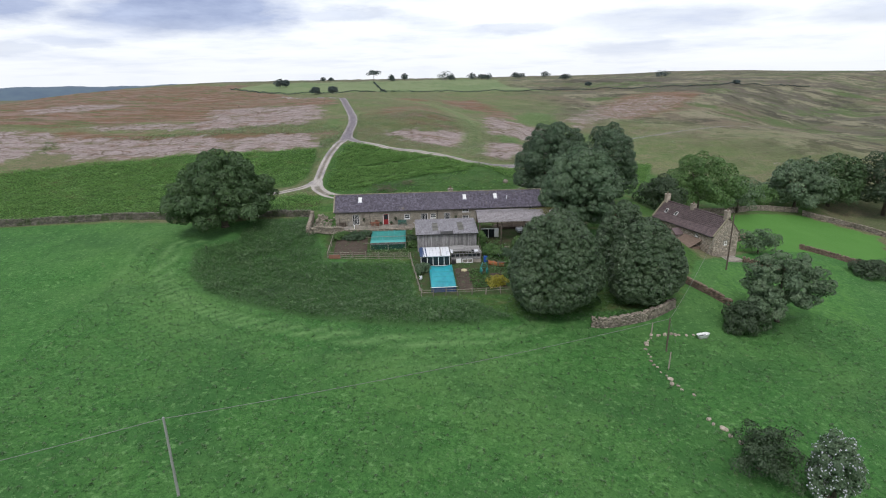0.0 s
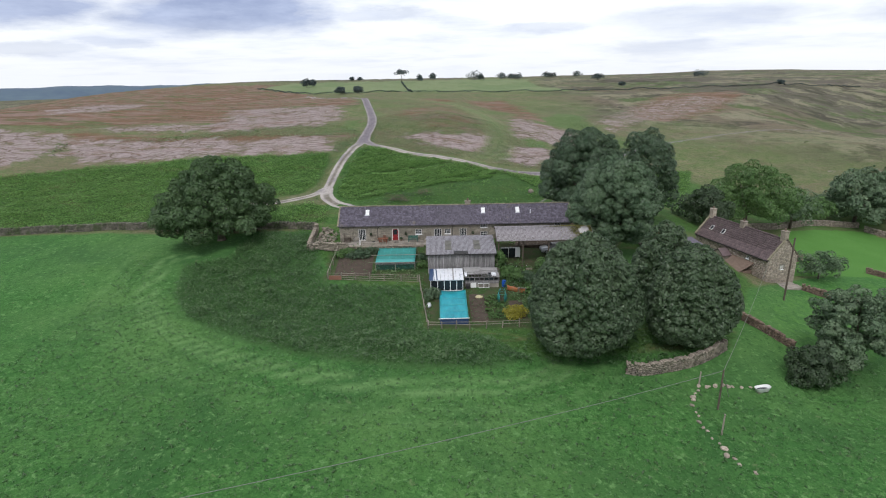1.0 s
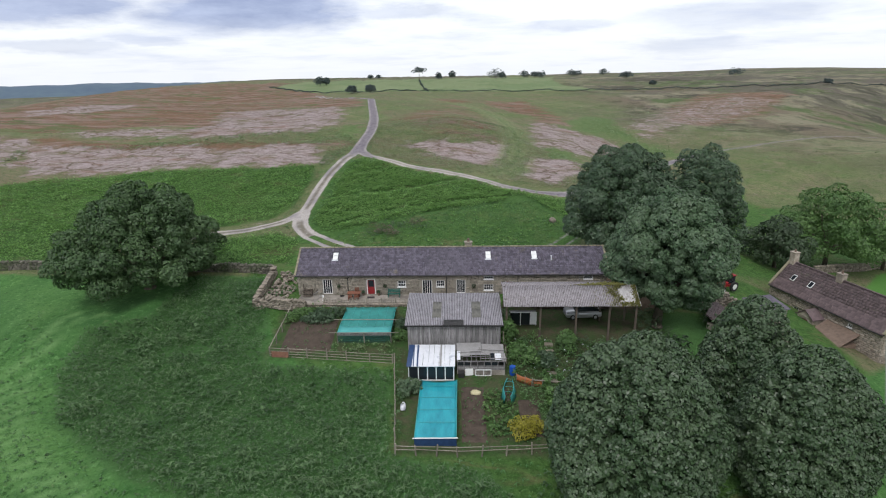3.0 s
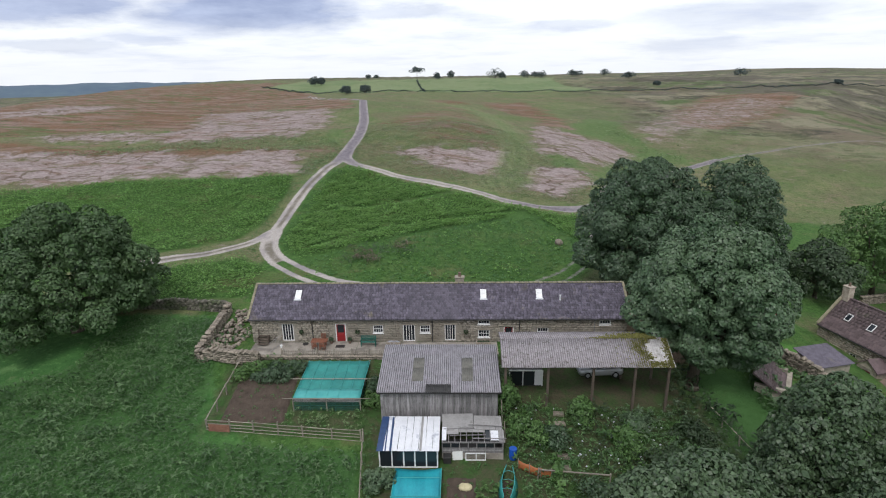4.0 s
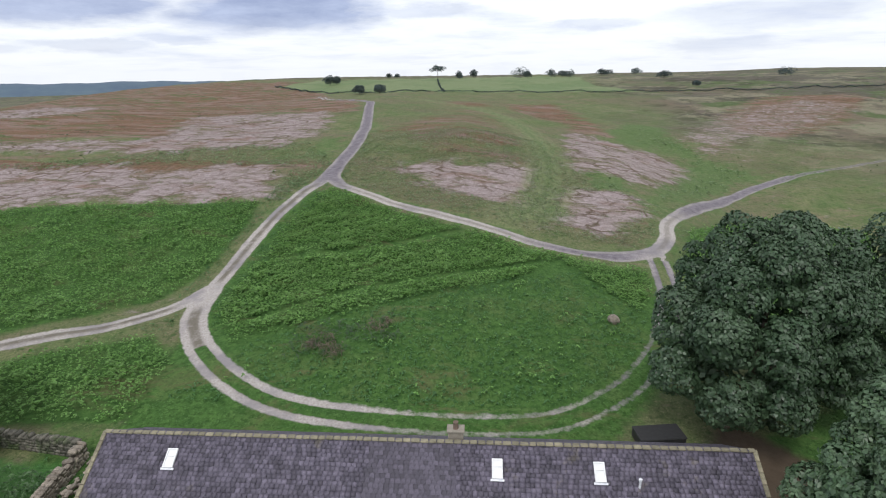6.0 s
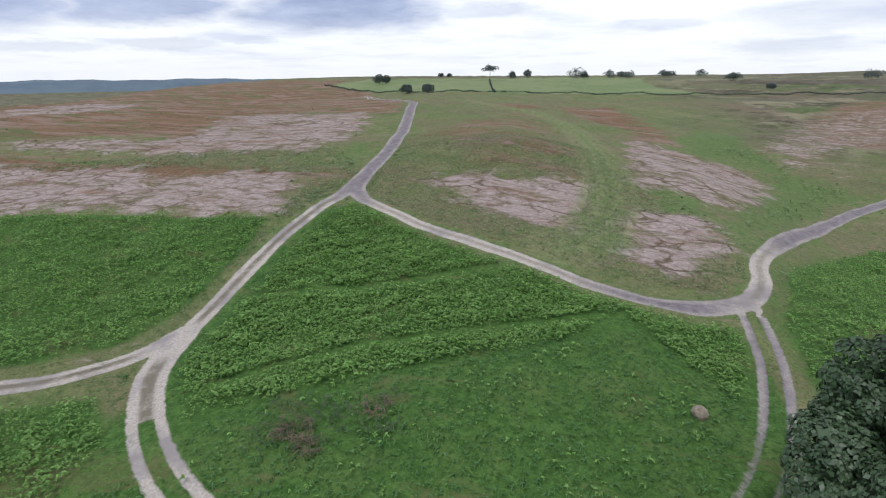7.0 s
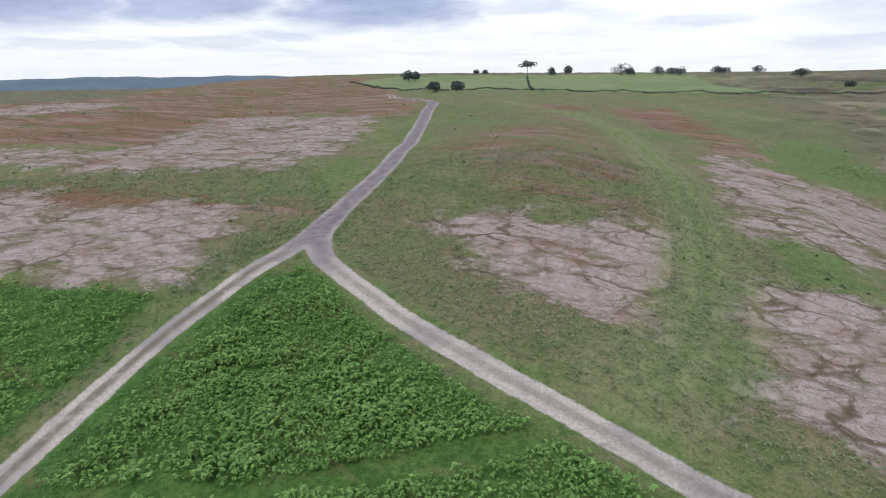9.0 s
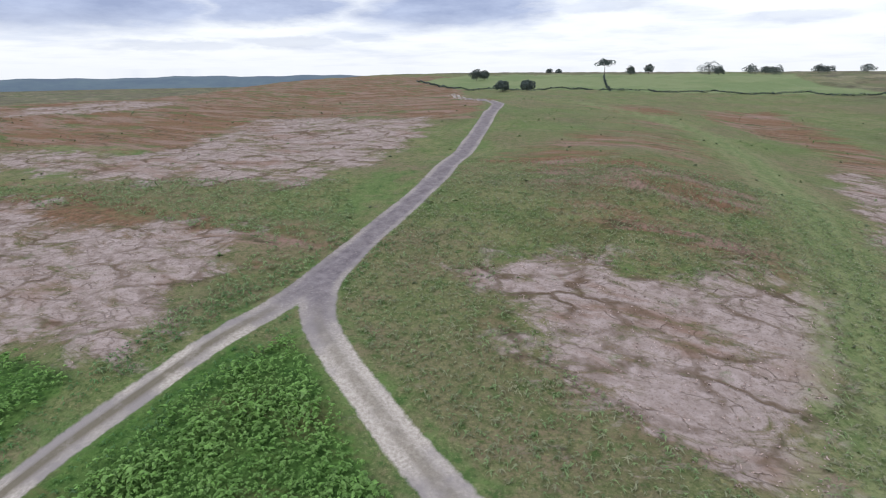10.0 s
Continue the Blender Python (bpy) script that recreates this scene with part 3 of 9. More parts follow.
    rust = mixc(nt, ramp(nt, noise(0.05, 6, 0.7, 0.6, (0.4, 1.6, 1)), [(0.55, (0, 0, 0)), (0.62, (0.9, 0.9, 0.9))]), rust, (0.170, 0.092, 0.058))
    col = mixc(nt, mask("rust", noise(0.12, 6, 0.72, 0.5, (0.5, 1.3, 1)), 0.35, 2.6), moor, rust)
    # mown heather: pale, cut by long dark cracks
    crack_co = node(nt, "ShaderNodeMapping", {"Vector": co, "Scale": (0.7, 1.0, 1.0)}).outputs[0]
    warp = node(nt, "ShaderNodeTexNoise", {"Vector": crack_co, "Scale": 0.30, "Detail": 4.0})
    wv = node(nt, "ShaderNodeVectorMath", {0: crack_co, 1: node(nt, "ShaderNodeVectorMath", {0: warp.outputs["Color"], 3: 4.5}, operation="SCALE").outputs[0]}, operation="ADD").outputs[0]
    cells = node(nt, "ShaderNodeTexVoronoi", {"Vector": wv, "Scale": 0.24}, feature="DISTANCE_TO_EDGE").outputs["Distance"]
    cells2 = node(nt, "ShaderNodeTexVoronoi", {"Vector": wv, "Scale": 0.72}, feature="DISTANCE_TO_EDGE").outputs["Distance"]
    heath = mixc(nt, ramp(nt, small, [(0.30, (0, 0, 0)), (0.66, (1, 1, 1))]), (0.225, 0.180, 0.170), (0.352, 0.298, 0.298))
    heath = mixc(nt, ramp(nt, noise(0.13, 6, 0.68, 0.4, (0.6, 1.3, 1)), [(0.53, (0, 0, 0)), (0.64, (1, 1, 1))]), heath, (0.215, 0.148, 0.125))
    heath = mixc(nt, ramp(nt, tiny, [(0.54, (0, 0, 0)), (0.68, (0.6, 0.6, 0.6))]), heath, (0.15, 0.108, 0.092))
    heath = mixc(nt, ramp(nt, noise(2.4, 5, 0.7), [(0.56, (0, 0, 0)), (0.66, (0.6, 0.6, 0.6))]), heath, (0.165, 0.120, 0.090))
    fade = ramp(nt, noise(0.20, 4, 0.6), [(0.40, (0.25, 0.25, 0.25)), (0.58, (1, 1, 1))])
    crack = mth(nt, "MULTIPLY", ramp(nt, cells, [(0.0, (1, 1, 1)), (0.035, (0.8, 0.8, 0.8)), (0.075, (0, 0, 0))]), fade)
    crack = mth(nt, "MAXIMUM", crack, mth(nt, "MULTIPLY", ramp(nt, cells2, [(0.0, (0.6, 0.6, 0.6)), (0.07, (0, 0, 0))]), ramp(nt, streak, [(0.44, (0, 0, 0)), (0.58, (1, 1, 1))])))
    heath = mixc(nt, mth(nt, "MULTIPLY", crack, 0.92), heath, (0.092, 0.062, 0.040))
    hm = mask("heather", noise(0.32, 8, 0.8, 0.8, (0.8, 1.0, 1)), 0.40, 3.2)
    thin = ramp(nt, noise(0.24, 7, 0.75, 0.6, (0.55, 1.3, 1)), [(0.39, (0.05, 0.05, 0.05)), (0.49, (1, 1, 1))])
    hm = mth(nt, "MULTIPLY", hm, thin)
    # a margin of brown stems round the mown patches
    rim = mask("heather", noise(0.30, 6, 0.75, 0.6, (0.5, 1.2, 1)), 0.5, 2.4)
    col = mixc(nt, mth(nt, "MULTIPLY", rim, 0.75), col, mixc(nt, ramp(nt, small, [(0.38, (0, 0, 0)), (0.6, (1, 1, 1))]), (0.085, 0.085, 0.040), (0.175, 0.118, 0.085)))
    col = mixc(nt, hm, col, heath)
    lush = mixc(nt, ramp(nt, small, [(0.34, (0, 0, 0)), (0.64, (1, 1, 1))]), (0.046, 0.100, 0.028), (0.105, 0.172, 0.056))
    lush = mixc(nt, ramp(nt, tiny, [(0.53, (0, 0, 0)), (0.66, (0.7, 0.7, 0.7))]), lush, (0.17, 0.21, 0.095))
    col = mixc(nt, mth(nt, "MULTIPLY", mask("fresh", noise(0.35, 6, 0.72, 0.5), 0.5, 2.6), 0.8), col, lush)
    way = node(nt, "ShaderNodeAttribute", attribute_name="greenway").outputs["Fac"]
    col = mixc(nt, mth(nt, "MULTIPLY", way, ramp(nt, small, [(0.3, (0.25, 0.25, 0.25)), (0.6, (0.9, 0.9, 0.9))])), col, (0.195, 0.215, 0.110))
    grit = mth(nt, "MULTIPLY", ramp(nt, noise(3.6, 6, 0.78, 0.3), [(0.50, (0, 0, 0)), (0.60, (0.6, 0.6, 0.6))]), mth(nt, "SUBTRACT", 1.0, hm))
    col = mixc(nt, grit, col, (0.050, 0.072, 0.027))
    # green ground under the bracken and in the dale
    green = mixc(nt, ramp(nt, small, [(0.32, (0, 0, 0)), (0.66, (1, 1, 1))]), (0.030, 0.078, 0.017), (0.072, 0.148, 0.036))
    green = mixc(nt, ramp(nt, mid, [(0.50, (0, 0, 0)), (0.68, (0.7, 0.7, 0.7))]), green, (0.095, 0.14, 0.045))
    green = mixc(nt, ramp(nt, noise(2.6, 5, 0.72), [(0.49, (0, 0, 0)), (0.60, (0.85, 0.85, 0.85))]), green, (0.026, 0.066, 0.014))
    green = mixc(nt, ramp(nt, noise(0.16, 6, 0.7, 0.6, (0.6, 1.4, 1)), [(0.56, (0, 0, 0)), (0.64, (0.75, 0.75, 0.75))]), green, (0.105, 0.108, 0.048))
    green = mixc(nt, ramp(nt, tiny, [(0.55, (0, 0, 0)), (0.68, (0.6, 0.6, 0.6))]), green, (0.125, 0.215, 0.072))
    col = mixc(nt, mask("bracken", small, 0.4), col, green)
    # meadow, mown and browsed
    mead = mixc(nt, ramp(nt, small, [(0.34, (0, 0, 0)), (0.68, (1, 1, 1))]), (0.033, 0.112, 0.025), (0.075, 0.196, 0.050))
    mead = mixc(nt, ramp(nt, mid, [(0.42, (0, 0, 0)), (0.66, (0.8, 0.8, 0.8))]), mead, (0.072, 0.175, 0.046))
    mead = mixc(nt, ramp(nt, tiny, [(0.46, (0, 0, 0)), (0.60, (0.75, 0.75, 0.75))]), mead, (0.028, 0.092, 0.022))
    mead = mixc(nt, ramp(nt, noise(0.55, 5, 0.65, 0.4, (1.0, 0.5, 1)), [(0.54, (0, 0, 0)), (0.68, (0.6, 0.6, 0.6))]), mead, (0.030, 0.100, 0.020))
    mead = mixc(nt, ramp(nt, big, [(0.44, (0, 0, 0)), (0.58, (0.5, 0.5, 0.5))]), mead, (0.096, 0.190, 0.056))
    mead = mixc(nt, ramp(nt, noise(0.07, 5, 0.6, 0.4), [(0.46, (0, 0, 0)), (0.62, (0.75, 0.75, 0.75))]), mead, (0.032, 0.098, 0.027))
    mead = mixc(nt, ramp(nt, noise(2.1, 6, 0.75, 0.3), [(0.53, (0, 0, 0)), (0.62, (0.8, 0.8, 0.8))]), mead, (0.024, 0.080, 0.018))
    mead = mixc(nt, ramp(nt, noise(1.5, 6, 0.75, 0.3), [(0.55, (0, 0, 0)), (0.64, (0.8, 0.8, 0.8))]), mead, (0.120, 0.245, 0.082))
    mead = mixc(nt, ramp(nt, noise(0.9, 7, 0.8, 0.3), [(0.60, (0, 0, 0)), (0.66, (0.7, 0.7, 0.7))]), mead, (0.115, 0.165, 0.070))
    ring = node(nt, "ShaderNodeAttribute", attribute_name="wheelmarks").outputs["Fac"]
    mead = mixc(nt, mth(nt, "MULTIPLY", ring, 0.95), mead, (0.135, 0.250, 0.088))
    col = mixc(nt, mask("meadow", small, 0.5), col, mead)
    lawn = mixc(nt, mid, (0.060, 0.165, 0.030), (0.094, 0.218, 0.050))
    col = mixc(nt, mask("lawn", small, 0.3), col, lawn)
    # far pasture, its green paled and greyed to carry distance haze
    past = mixc(nt, ramp(nt, noise(0.02, 3), [(0.45, (0, 0, 0)), (0.55, (1, 1, 1))]), (0.128, 0.175, 0.080), (0.158, 0.196, 0.098))
    col = mixc(nt, mask("pasture", small, 0.3), col, past)
    earth = mixc(nt, small, (0.060, 0.042, 0.028), (0.15, 0.115, 0.082))
    col = mixc(nt, mask("earth", noise(0.7, 5, 0.7), 0.5), col, earth)
    # dark green under nettles, also painted as slope shade by the grassy path
    under = mixc(nt, small, (0.032, 0.085, 0.024), (0.068, 0.145, 0.045))
    col = mixc(nt, mask("weeds", small, 0.4), col, under)
    soil = mixc(nt, ramp(nt, noise(0.9, 6, 0.7), [(0.42, (0, 0, 0)), (0.58, (1, 1, 1))]), (0.040, 0.085, 0.024), (0.074, 0.068, 0.042))
    soil = mixc(nt, ramp(nt, tiny, [(0.45, (0, 0, 0)), (0.65, (0.7, 0.7, 0.7))]), soil, (0.030, 0.040, 0.018))
    col = mixc(nt, mth(nt, "MULTIPLY", mask("yard", small, 0.5), 0.85), col, soil)
    # gravel tracks
    grav = mixc(nt, ramp(nt, tiny, [(0.3, (0, 0, 0)), (0.7, (1, 1, 1))]), (0.27, 0.24, 0.22), (0.49, 0.455, 0.43))
    grav = mixc(nt, ramp(nt, mid, [(0.45, (0, 0, 0)), (0.6, (1, 1, 1))]), grav, (0.25, 0.23, 0.235))
    tar = mixc(nt, ramp(nt, small, [(0.35, (0, 0, 0)), (0.65, (1, 1, 1))]), (0.120, 0.105, 0.122), (0.215, 0.195, 0.215))
    tar = mixc(nt, ramp(nt, tiny, [(0.55, (0, 0, 0)), (0.70, (0.5, 0.5, 0.5))]), tar, (0.36, 0.335, 0.33))
    grav = mixc(nt, node(nt, "ShaderNodeAttribute", attribute_name="metalled").outputs["Fac"], grav, tar)
    crown = node(nt, "ShaderNodeAttribute", attribute_name="crown").outputs["Fac"]
    grav = mixc(nt, mth(nt, "MULTIPLY", crown, ramp(nt, noise(0.8, 5, 0.7), [(0.30, (0.35, 0.35, 0.35)), (0.5, (1, 1, 1))])), grav, (0.135, 0.120, 0.092))
    col = mixc(nt, mask("track", noise(1.4, 5, 0.7), 0.3), col, grav)
    p = node(nt, "ShaderNodeBsdfPrincipled", {"Base Color": col, "Roughness": 0.95, "Specular IOR Level": 0.15})
    h = mth(nt, "ADD", mth(nt, "MULTIPLY", small, 0.6), mth(nt, "MULTIPLY", tiny, 0.5))
    h = mth(nt, "SUBTRACT", h, mth(nt, "MULTIPLY", mth(nt, "MULTIPLY", crack, hm), 0.7))
    b = node(nt, "ShaderNodeBump", {"Height": h, "Strength": 0.75, "Distance": 0.28})
    nt.links.new(b.outputs[0], p.inputs["Normal"])
    nt.links.new(p.outputs[0], out.inputs[0])
    return m


def soft_mask(polys, x, y, soft):
    v = np.zeros(x.shape)
    for poly in polys:
        v = np.maximum(v, np.clip(inside(poly, x, y) / (2 * soft) + 0.5, 0, 1))
    return v


BASIN = [(-22, 104), (-24, 118), (-24.5, 140), (-22, 158), (-12, 152), (2, 143), (16, 136), (26, 134), (25, 122), (20, 112), (14, 104)]
FARMYARD = [(-26, 60), (-26, 104), (22, 104), (34, 112), (46, 104), (46, 84), (32, 64), (10, 60)]
BYRE_GREEN = [(31, 98), (36, 102), (42, 96), (40, 90), (36, 96)]
GARDEN = [(-18.2, 83.2), (-18.5, 92), (24, 92.6), (26, 80), (24, 73), (10, 70.2), (-3.2, 70), (-4.2, 83)]
DELL = [(30, 139), (36, 153), (46, 166), (60, 170), (84, 152), (112, 140), (100, 130), (70, 121), (52, 110), (36, 106), (28, 118)]


def ruts(x, y):
    """Track cover: how worn, how grassy along the crown, how metalled."""
    worn, grassy, rim = np.zeros(x.shape), np.zeros(x.shape), np.zeros(x.shape)
    for k, (line, w) in enumerate(TRACKS):
        e = near_line(line, x, y)
        if k < 3:
            w = 1.06 + 0.42 * smooth((y - 157) / 12) * (np.abs(x) < 80) if k < 2 else 1.06
            w = w + 0.35 * smooth((7 - np.abs(x - 24)) / 5) * (np.abs(y - 140) < 12)
        here = np.clip((w - e) / 0.6 + 0.5, 0, 1)
        if k == 3:
            here = here * np.clip((e - 0.42) / 0.25, 0.1, 1) * (1 - 0.5 * smooth((x + 8) / 9) * smooth((128 - y) / 10))
        if k == 1:
            here = here * (1 - 0.5 * smooth((x - 50) / 40))
        worn = np.maximum(worn, here)
        rim = np.maximum(rim, np.clip((w - 0.35 - e) / 0.4, 0, 1))
        mid = np.clip((0.62 if k == 3 else 0.5) - e, 0, 0.3) / 0.3
        mid = mid * (0.5 if k == 1 else 0.9)
        grassy = np.where(e < w + 0.5, np.maximum(grassy, mid), grassy)
    metal = smooth((y - 156) / 12) * (x > -60) * (y < 420)
    metal = np.maximum(metal, smooth((11 - np.abs(x - 19)) / 8) * (y < 150) * (y > 135))
    metal = np.maximum(metal, 1.0 * smooth((x - 12) / 5) * (y < 139) * (y > 106))
    hubs = np.zeros(x.shape)
    for hx, hy, hr in ((-25.6, 126, 4.5), (-22, 168, 6.5), (26.5, 140, 4.5)):
        hubs = np.maximum(hubs, smooth((hr - np.hypot(x - hx, y - hy)) / 2.5))
    grassy = grassy * (1 - 0.92 * metal) * (1 - hubs)
    return worn, grassy, metal * (0.5 + 0.5 * rim)


def near_verge(x, y):
    """Distance to the moor tracks, where greener grass follows the edge."""
    d = np.full(x.shape, 99.0)
    near = (np.abs(x) < 90) & (y > 140) & (y < 290)
    for line in (TRACK_MAIN, TRACK_EAST):
        d[near] = np.minimum(d[near], near_line(line[::3], x[near], y[near]))
    return d


def cover(x, y):
    """What grows or lies on the ground at each place."""
    d = {}
    d["track"], d["crown"], d["metalled"] = np.zeros(x.shape), np.zeros(x.shape), np.zeros(x.shape)
    near = (np.abs(x + 20) < 230) & (y > 90) & (y < 420)
    d["track"][near], d["crown"][near], d["metalled"][near] = ruts(x[near], y[near])
    wx, wy = x + 1.6 * np.sin(y * 0.55 + 1) + 0.9 * np.sin(y * 1.3 + x * 0.7), y + 1.3 * np.sin(x * 0.6) + 0.8 * np.sin(x * 1.4 - y * 0.5)
    d["heather"] = np.maximum(soft_mask(HEATHER[:5] + HEATHER[6:], wx, wy, 3.4), 0.53 * soft_mask([HEATHER[5]], wx, wy, 6.0))
    d["rust"] = np.maximum(soft_mask(RUST, x, y, 7.0), 0.48 * soft_mask([BROWN_HEATH], x, y, 6.0))
    d["bracken"] = np.maximum(soft_mask(BRACKEN, x, y, 1.2), np.maximum(soft_mask([BASIN, FARMYARD], x, y, 1.5), soft_mask([DELL], x, y, 5.0)))
    d["fresh"] = np.maximum(soft_mask(FRESH, x, y, 3.0), 0.9 * soft_mask(DALE, x, y, 4.0))
    near = (x > -40) & (x < 40) & (y > 140) & (y < 310)
    e = np.full(x.shape, 99.0)
    e[near] = near_line(GREENWAY, x[near], y[near])
    d["yard"] = soft_mask([GARDEN], x, y, 0.9)
    d["greenway"] = np.minimum(1.0, np.exp(-((e - 1.3) / 0.7) ** 2) * 0.95 + 0.6 * np.exp(-((e - 3.8) / 0.8) ** 2) + 0.25 * np.exp(-(e / 4.0) ** 2))
    d["fresh"] = np.maximum(d["fresh"], 0.75 * smooth((3.6 - e) / 2.5))
    d["fresh"] = np.maximum(d["fresh"], 0.62 * smooth((5.0 - near_verge(x, y)) / 5.0))
    d["meadow"] = soft_mask([FIELD], x, y, 0.8)
    d["lawn"] = np.maximum(soft_mask([LAWN], x, y, 0.8), np.maximum(0.45 * soft_mask([COTTAGE_GREEN], x, y, 3.5), 0.52 * soft_mask([BYRE_GREEN], x, y, 1.2)))
    d["pasture"] = soft_mask(PASTURE, x, y, 4.0)
    # nettle bank; the second polygon only darkens the path slope like shade
    d["weeds"] = np.maximum(soft_mask([NETTLES], x, y, 1.2), 0.7 * soft_mask([[(23, 76), (23, 91), (29, 92.5), (34, 84), (33.5, 73), (26, 73)]], x, y, 1.2))
    d["earth"] = soft_mask([[(20.5, 91), (20.5, 103), (23, 109), (28, 104), (31, 99), (27, 93)], [(8, 86.6), (8, 92.5), (24, 92.5), (23, 87)]], x, y, 1.2)
    d["farmoor"] = np.clip((np.hypot(x - 40, y - 150) - 50) / 110, 0, 1) * smooth((x - 0.12 * y) / 60) + np.clip((y - 620) / 200, 0, 1) * (x <= 60)
    edge = inside(NETTLES, x, y)
    marks = np.zeros(x.shape)
    for off in (-2.6, -4.2, -7.5, -9.2):
        marks = np.maximum(marks, np.clip(1 - np.abs(edge - off) / 0.55, 0, 1) * (0.9 if off > -5 else 0.3))
    d["wheelmarks"] = marks * (y < 92)
    return d


def covered(name, verts, quads, mat):
    me = mesh_from(name, verts, quads, mat)
    for key, v in cover(verts[:, 0], verts[:, 1]).items():
        me.attributes.new(key, "FLOAT", "POINT").data.foreach_set("value", v.astype(np.float32))
    return me


def build_ground():
    xs = sheet_axis(-3200, -84, 64, 3200, 1.0, 1.06)
    ys = sheet_axis(-400, 26, 190, 4200, 1.0, 1.048)
    X, Y = np.meshgrid(xs, ys)
    x, y = X.ravel(), Y.ravel()
    z = land(x, y)
    near = (np.abs(x + 20) < 230) & (y > 90) & (y < 420)
    z[near] -= 0.12 * np.clip(ruts(x[near], y[near])[0] * 1.5, 0, 1)
    earth = ground_material()
    sheet = tagged(new("ground", covered("ground", np.stack([x, y, z], 1), grid_quads(len(xs), len(ys)), earth)), "open moorland and green meadow with pale heather patches", "ground", kind="structure")
    for k, (line, w) in enumerate(TRACKS):
        fine = spline(line[::3], 0.4)
        t = np.gradient(fine, axis=0)
        t /= np.linalg.norm(t, axis=1)[:, None]
        off = np.linspace(-w - 0.9, w + 0.9, 25)
        px = fine[:, None, 0] - t[:, None, 1] * off
        py = fine[:, None, 1] + t[:, None, 0] * off
        a = np.abs(off)
        shape = 0.03 * (a < 0.35) - 0.05 * np.exp(-((a - 0.8) / 0.35) ** 2) - 0.16 * np.clip((a - w - 0.3) / 0.6, 0, 1)
        pz = land(px.ravel(), py.ravel()).reshape(px.shape) + 0.02 + 0.012 * k + shape
        v = np.stack([px.ravel(), py.ravel(), pz.ravel()], 1)
        tagged(new("road", covered("road", v, grid_quads(len(off), len(fine)), earth)), "pale gravel farm track with worn wheel ruts", "track", kind="structure")
    return sheet


ground = build_ground()


def far_hills():
    """Ridges on the skyline, far behind everything, with haze put into their blue colour."""
    m = material("haze_tinted_hills", (0.045, 0.078, 0.13), (0.085, 0.13, 0.16), scale=0.004, fine=0.02, bump=0.0, stretch=(1, 1, 3))
    az = np.radians(np.arange(-100, 101, 0.5))
    deg = np.degrees(az)
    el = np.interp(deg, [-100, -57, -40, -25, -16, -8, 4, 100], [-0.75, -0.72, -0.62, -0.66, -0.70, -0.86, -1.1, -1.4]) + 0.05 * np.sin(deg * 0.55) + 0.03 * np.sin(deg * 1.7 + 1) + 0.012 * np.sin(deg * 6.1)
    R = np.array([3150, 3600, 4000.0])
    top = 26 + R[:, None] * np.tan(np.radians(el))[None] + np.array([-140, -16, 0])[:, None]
    x = R[:, None] * np.sin(az)[None]
    y = 60 + R[:, None] * np.cos(az)[None]
    v = np.stack([x.ravel(), y.ravel(), top.ravel()], 1)
    tagged(new("backdrop", mesh_from("backdrop", v, grid_quads(len(az), 3), m)), "hills along the horizon, tinted blue for haze", "hills", kind="structure")


far_hills()

# ---- helpers for things ----
def part(name, bm, mat, parent=None, label="", shade=False):
    me = bpy.data.meshes.new(name)
    bm.normal_update()
    if shade:
        for f in bm.faces:
            f.smooth = True
    bm.to_mesh(me)
    bm.free()
    me.materials.append(mat)
    ob = new(name, me)
    if parent:
        ob.parent = parent
    if label:
        ob["label"] = label
    return ob


def thing(name, x, y, z, label, category, turn=0.0, group="", kind=""):
    ob = new(name)
    ob.empty_display_size = 0.2
    ob.matrix_world = pose(x, y, z, 0, 0, turn)
    return tagged(ob, label, category, group, kind)


def box(bm, x0, x1, y0, y1, z0, z1, m=None, bevel=0.0):
    r = bmesh.ops.create_cube(bm, size=1.0)
    vs = r["verts"]
    bmesh.ops.transform(bm, verts=vs, matrix=Matrix.Translation(((x0 + x1) / 2, (y0 + y1) / 2, (z0 + z1) / 2)) @ Matrix.Diagonal((x1 - x0, y1 - y0, z1 - z0, 1)))
    if bevel:
        es = list({e for v in vs for e in v.link_edges})
        r = bmesh.ops.bevel(bm, geom=es, offset=bevel, segments=1, affect="EDGES", profile=0.5)
        vs = list({v for f in r["faces"] for v in f.verts} | {v for v in vs if v.is_valid})
    if m is not None:
        bmesh.ops.transform(bm, verts=[v for v in vs if v.is_valid], matrix=m)
    return bm


def boxes(*specs, bevel=0.0):
    bm = bmesh.new()
    for s in specs:
        box(bm, *s, bevel=bevel)
    return bm


def rod(bm, a, b, r0, r1=None, n=8):
    a, b = Vector(a), Vector(b)
    r1 = r0 if r1 is None else r1
    d = b - a
    m = Matrix.Translation((a + b) / 2) @ d.to_track_quat("Z", "Y").to_matrix().to_4x4()
    bmesh.ops.create_cone(bm, cap_ends=True, segments=n, radius1=r0, radius2=r1, depth=d.length, matrix=m)
    return bm


def rods(*specs, n=8):
    bm = bmesh.new()
    for s in specs:
        rod(bm, *s, n=n)
    return bm


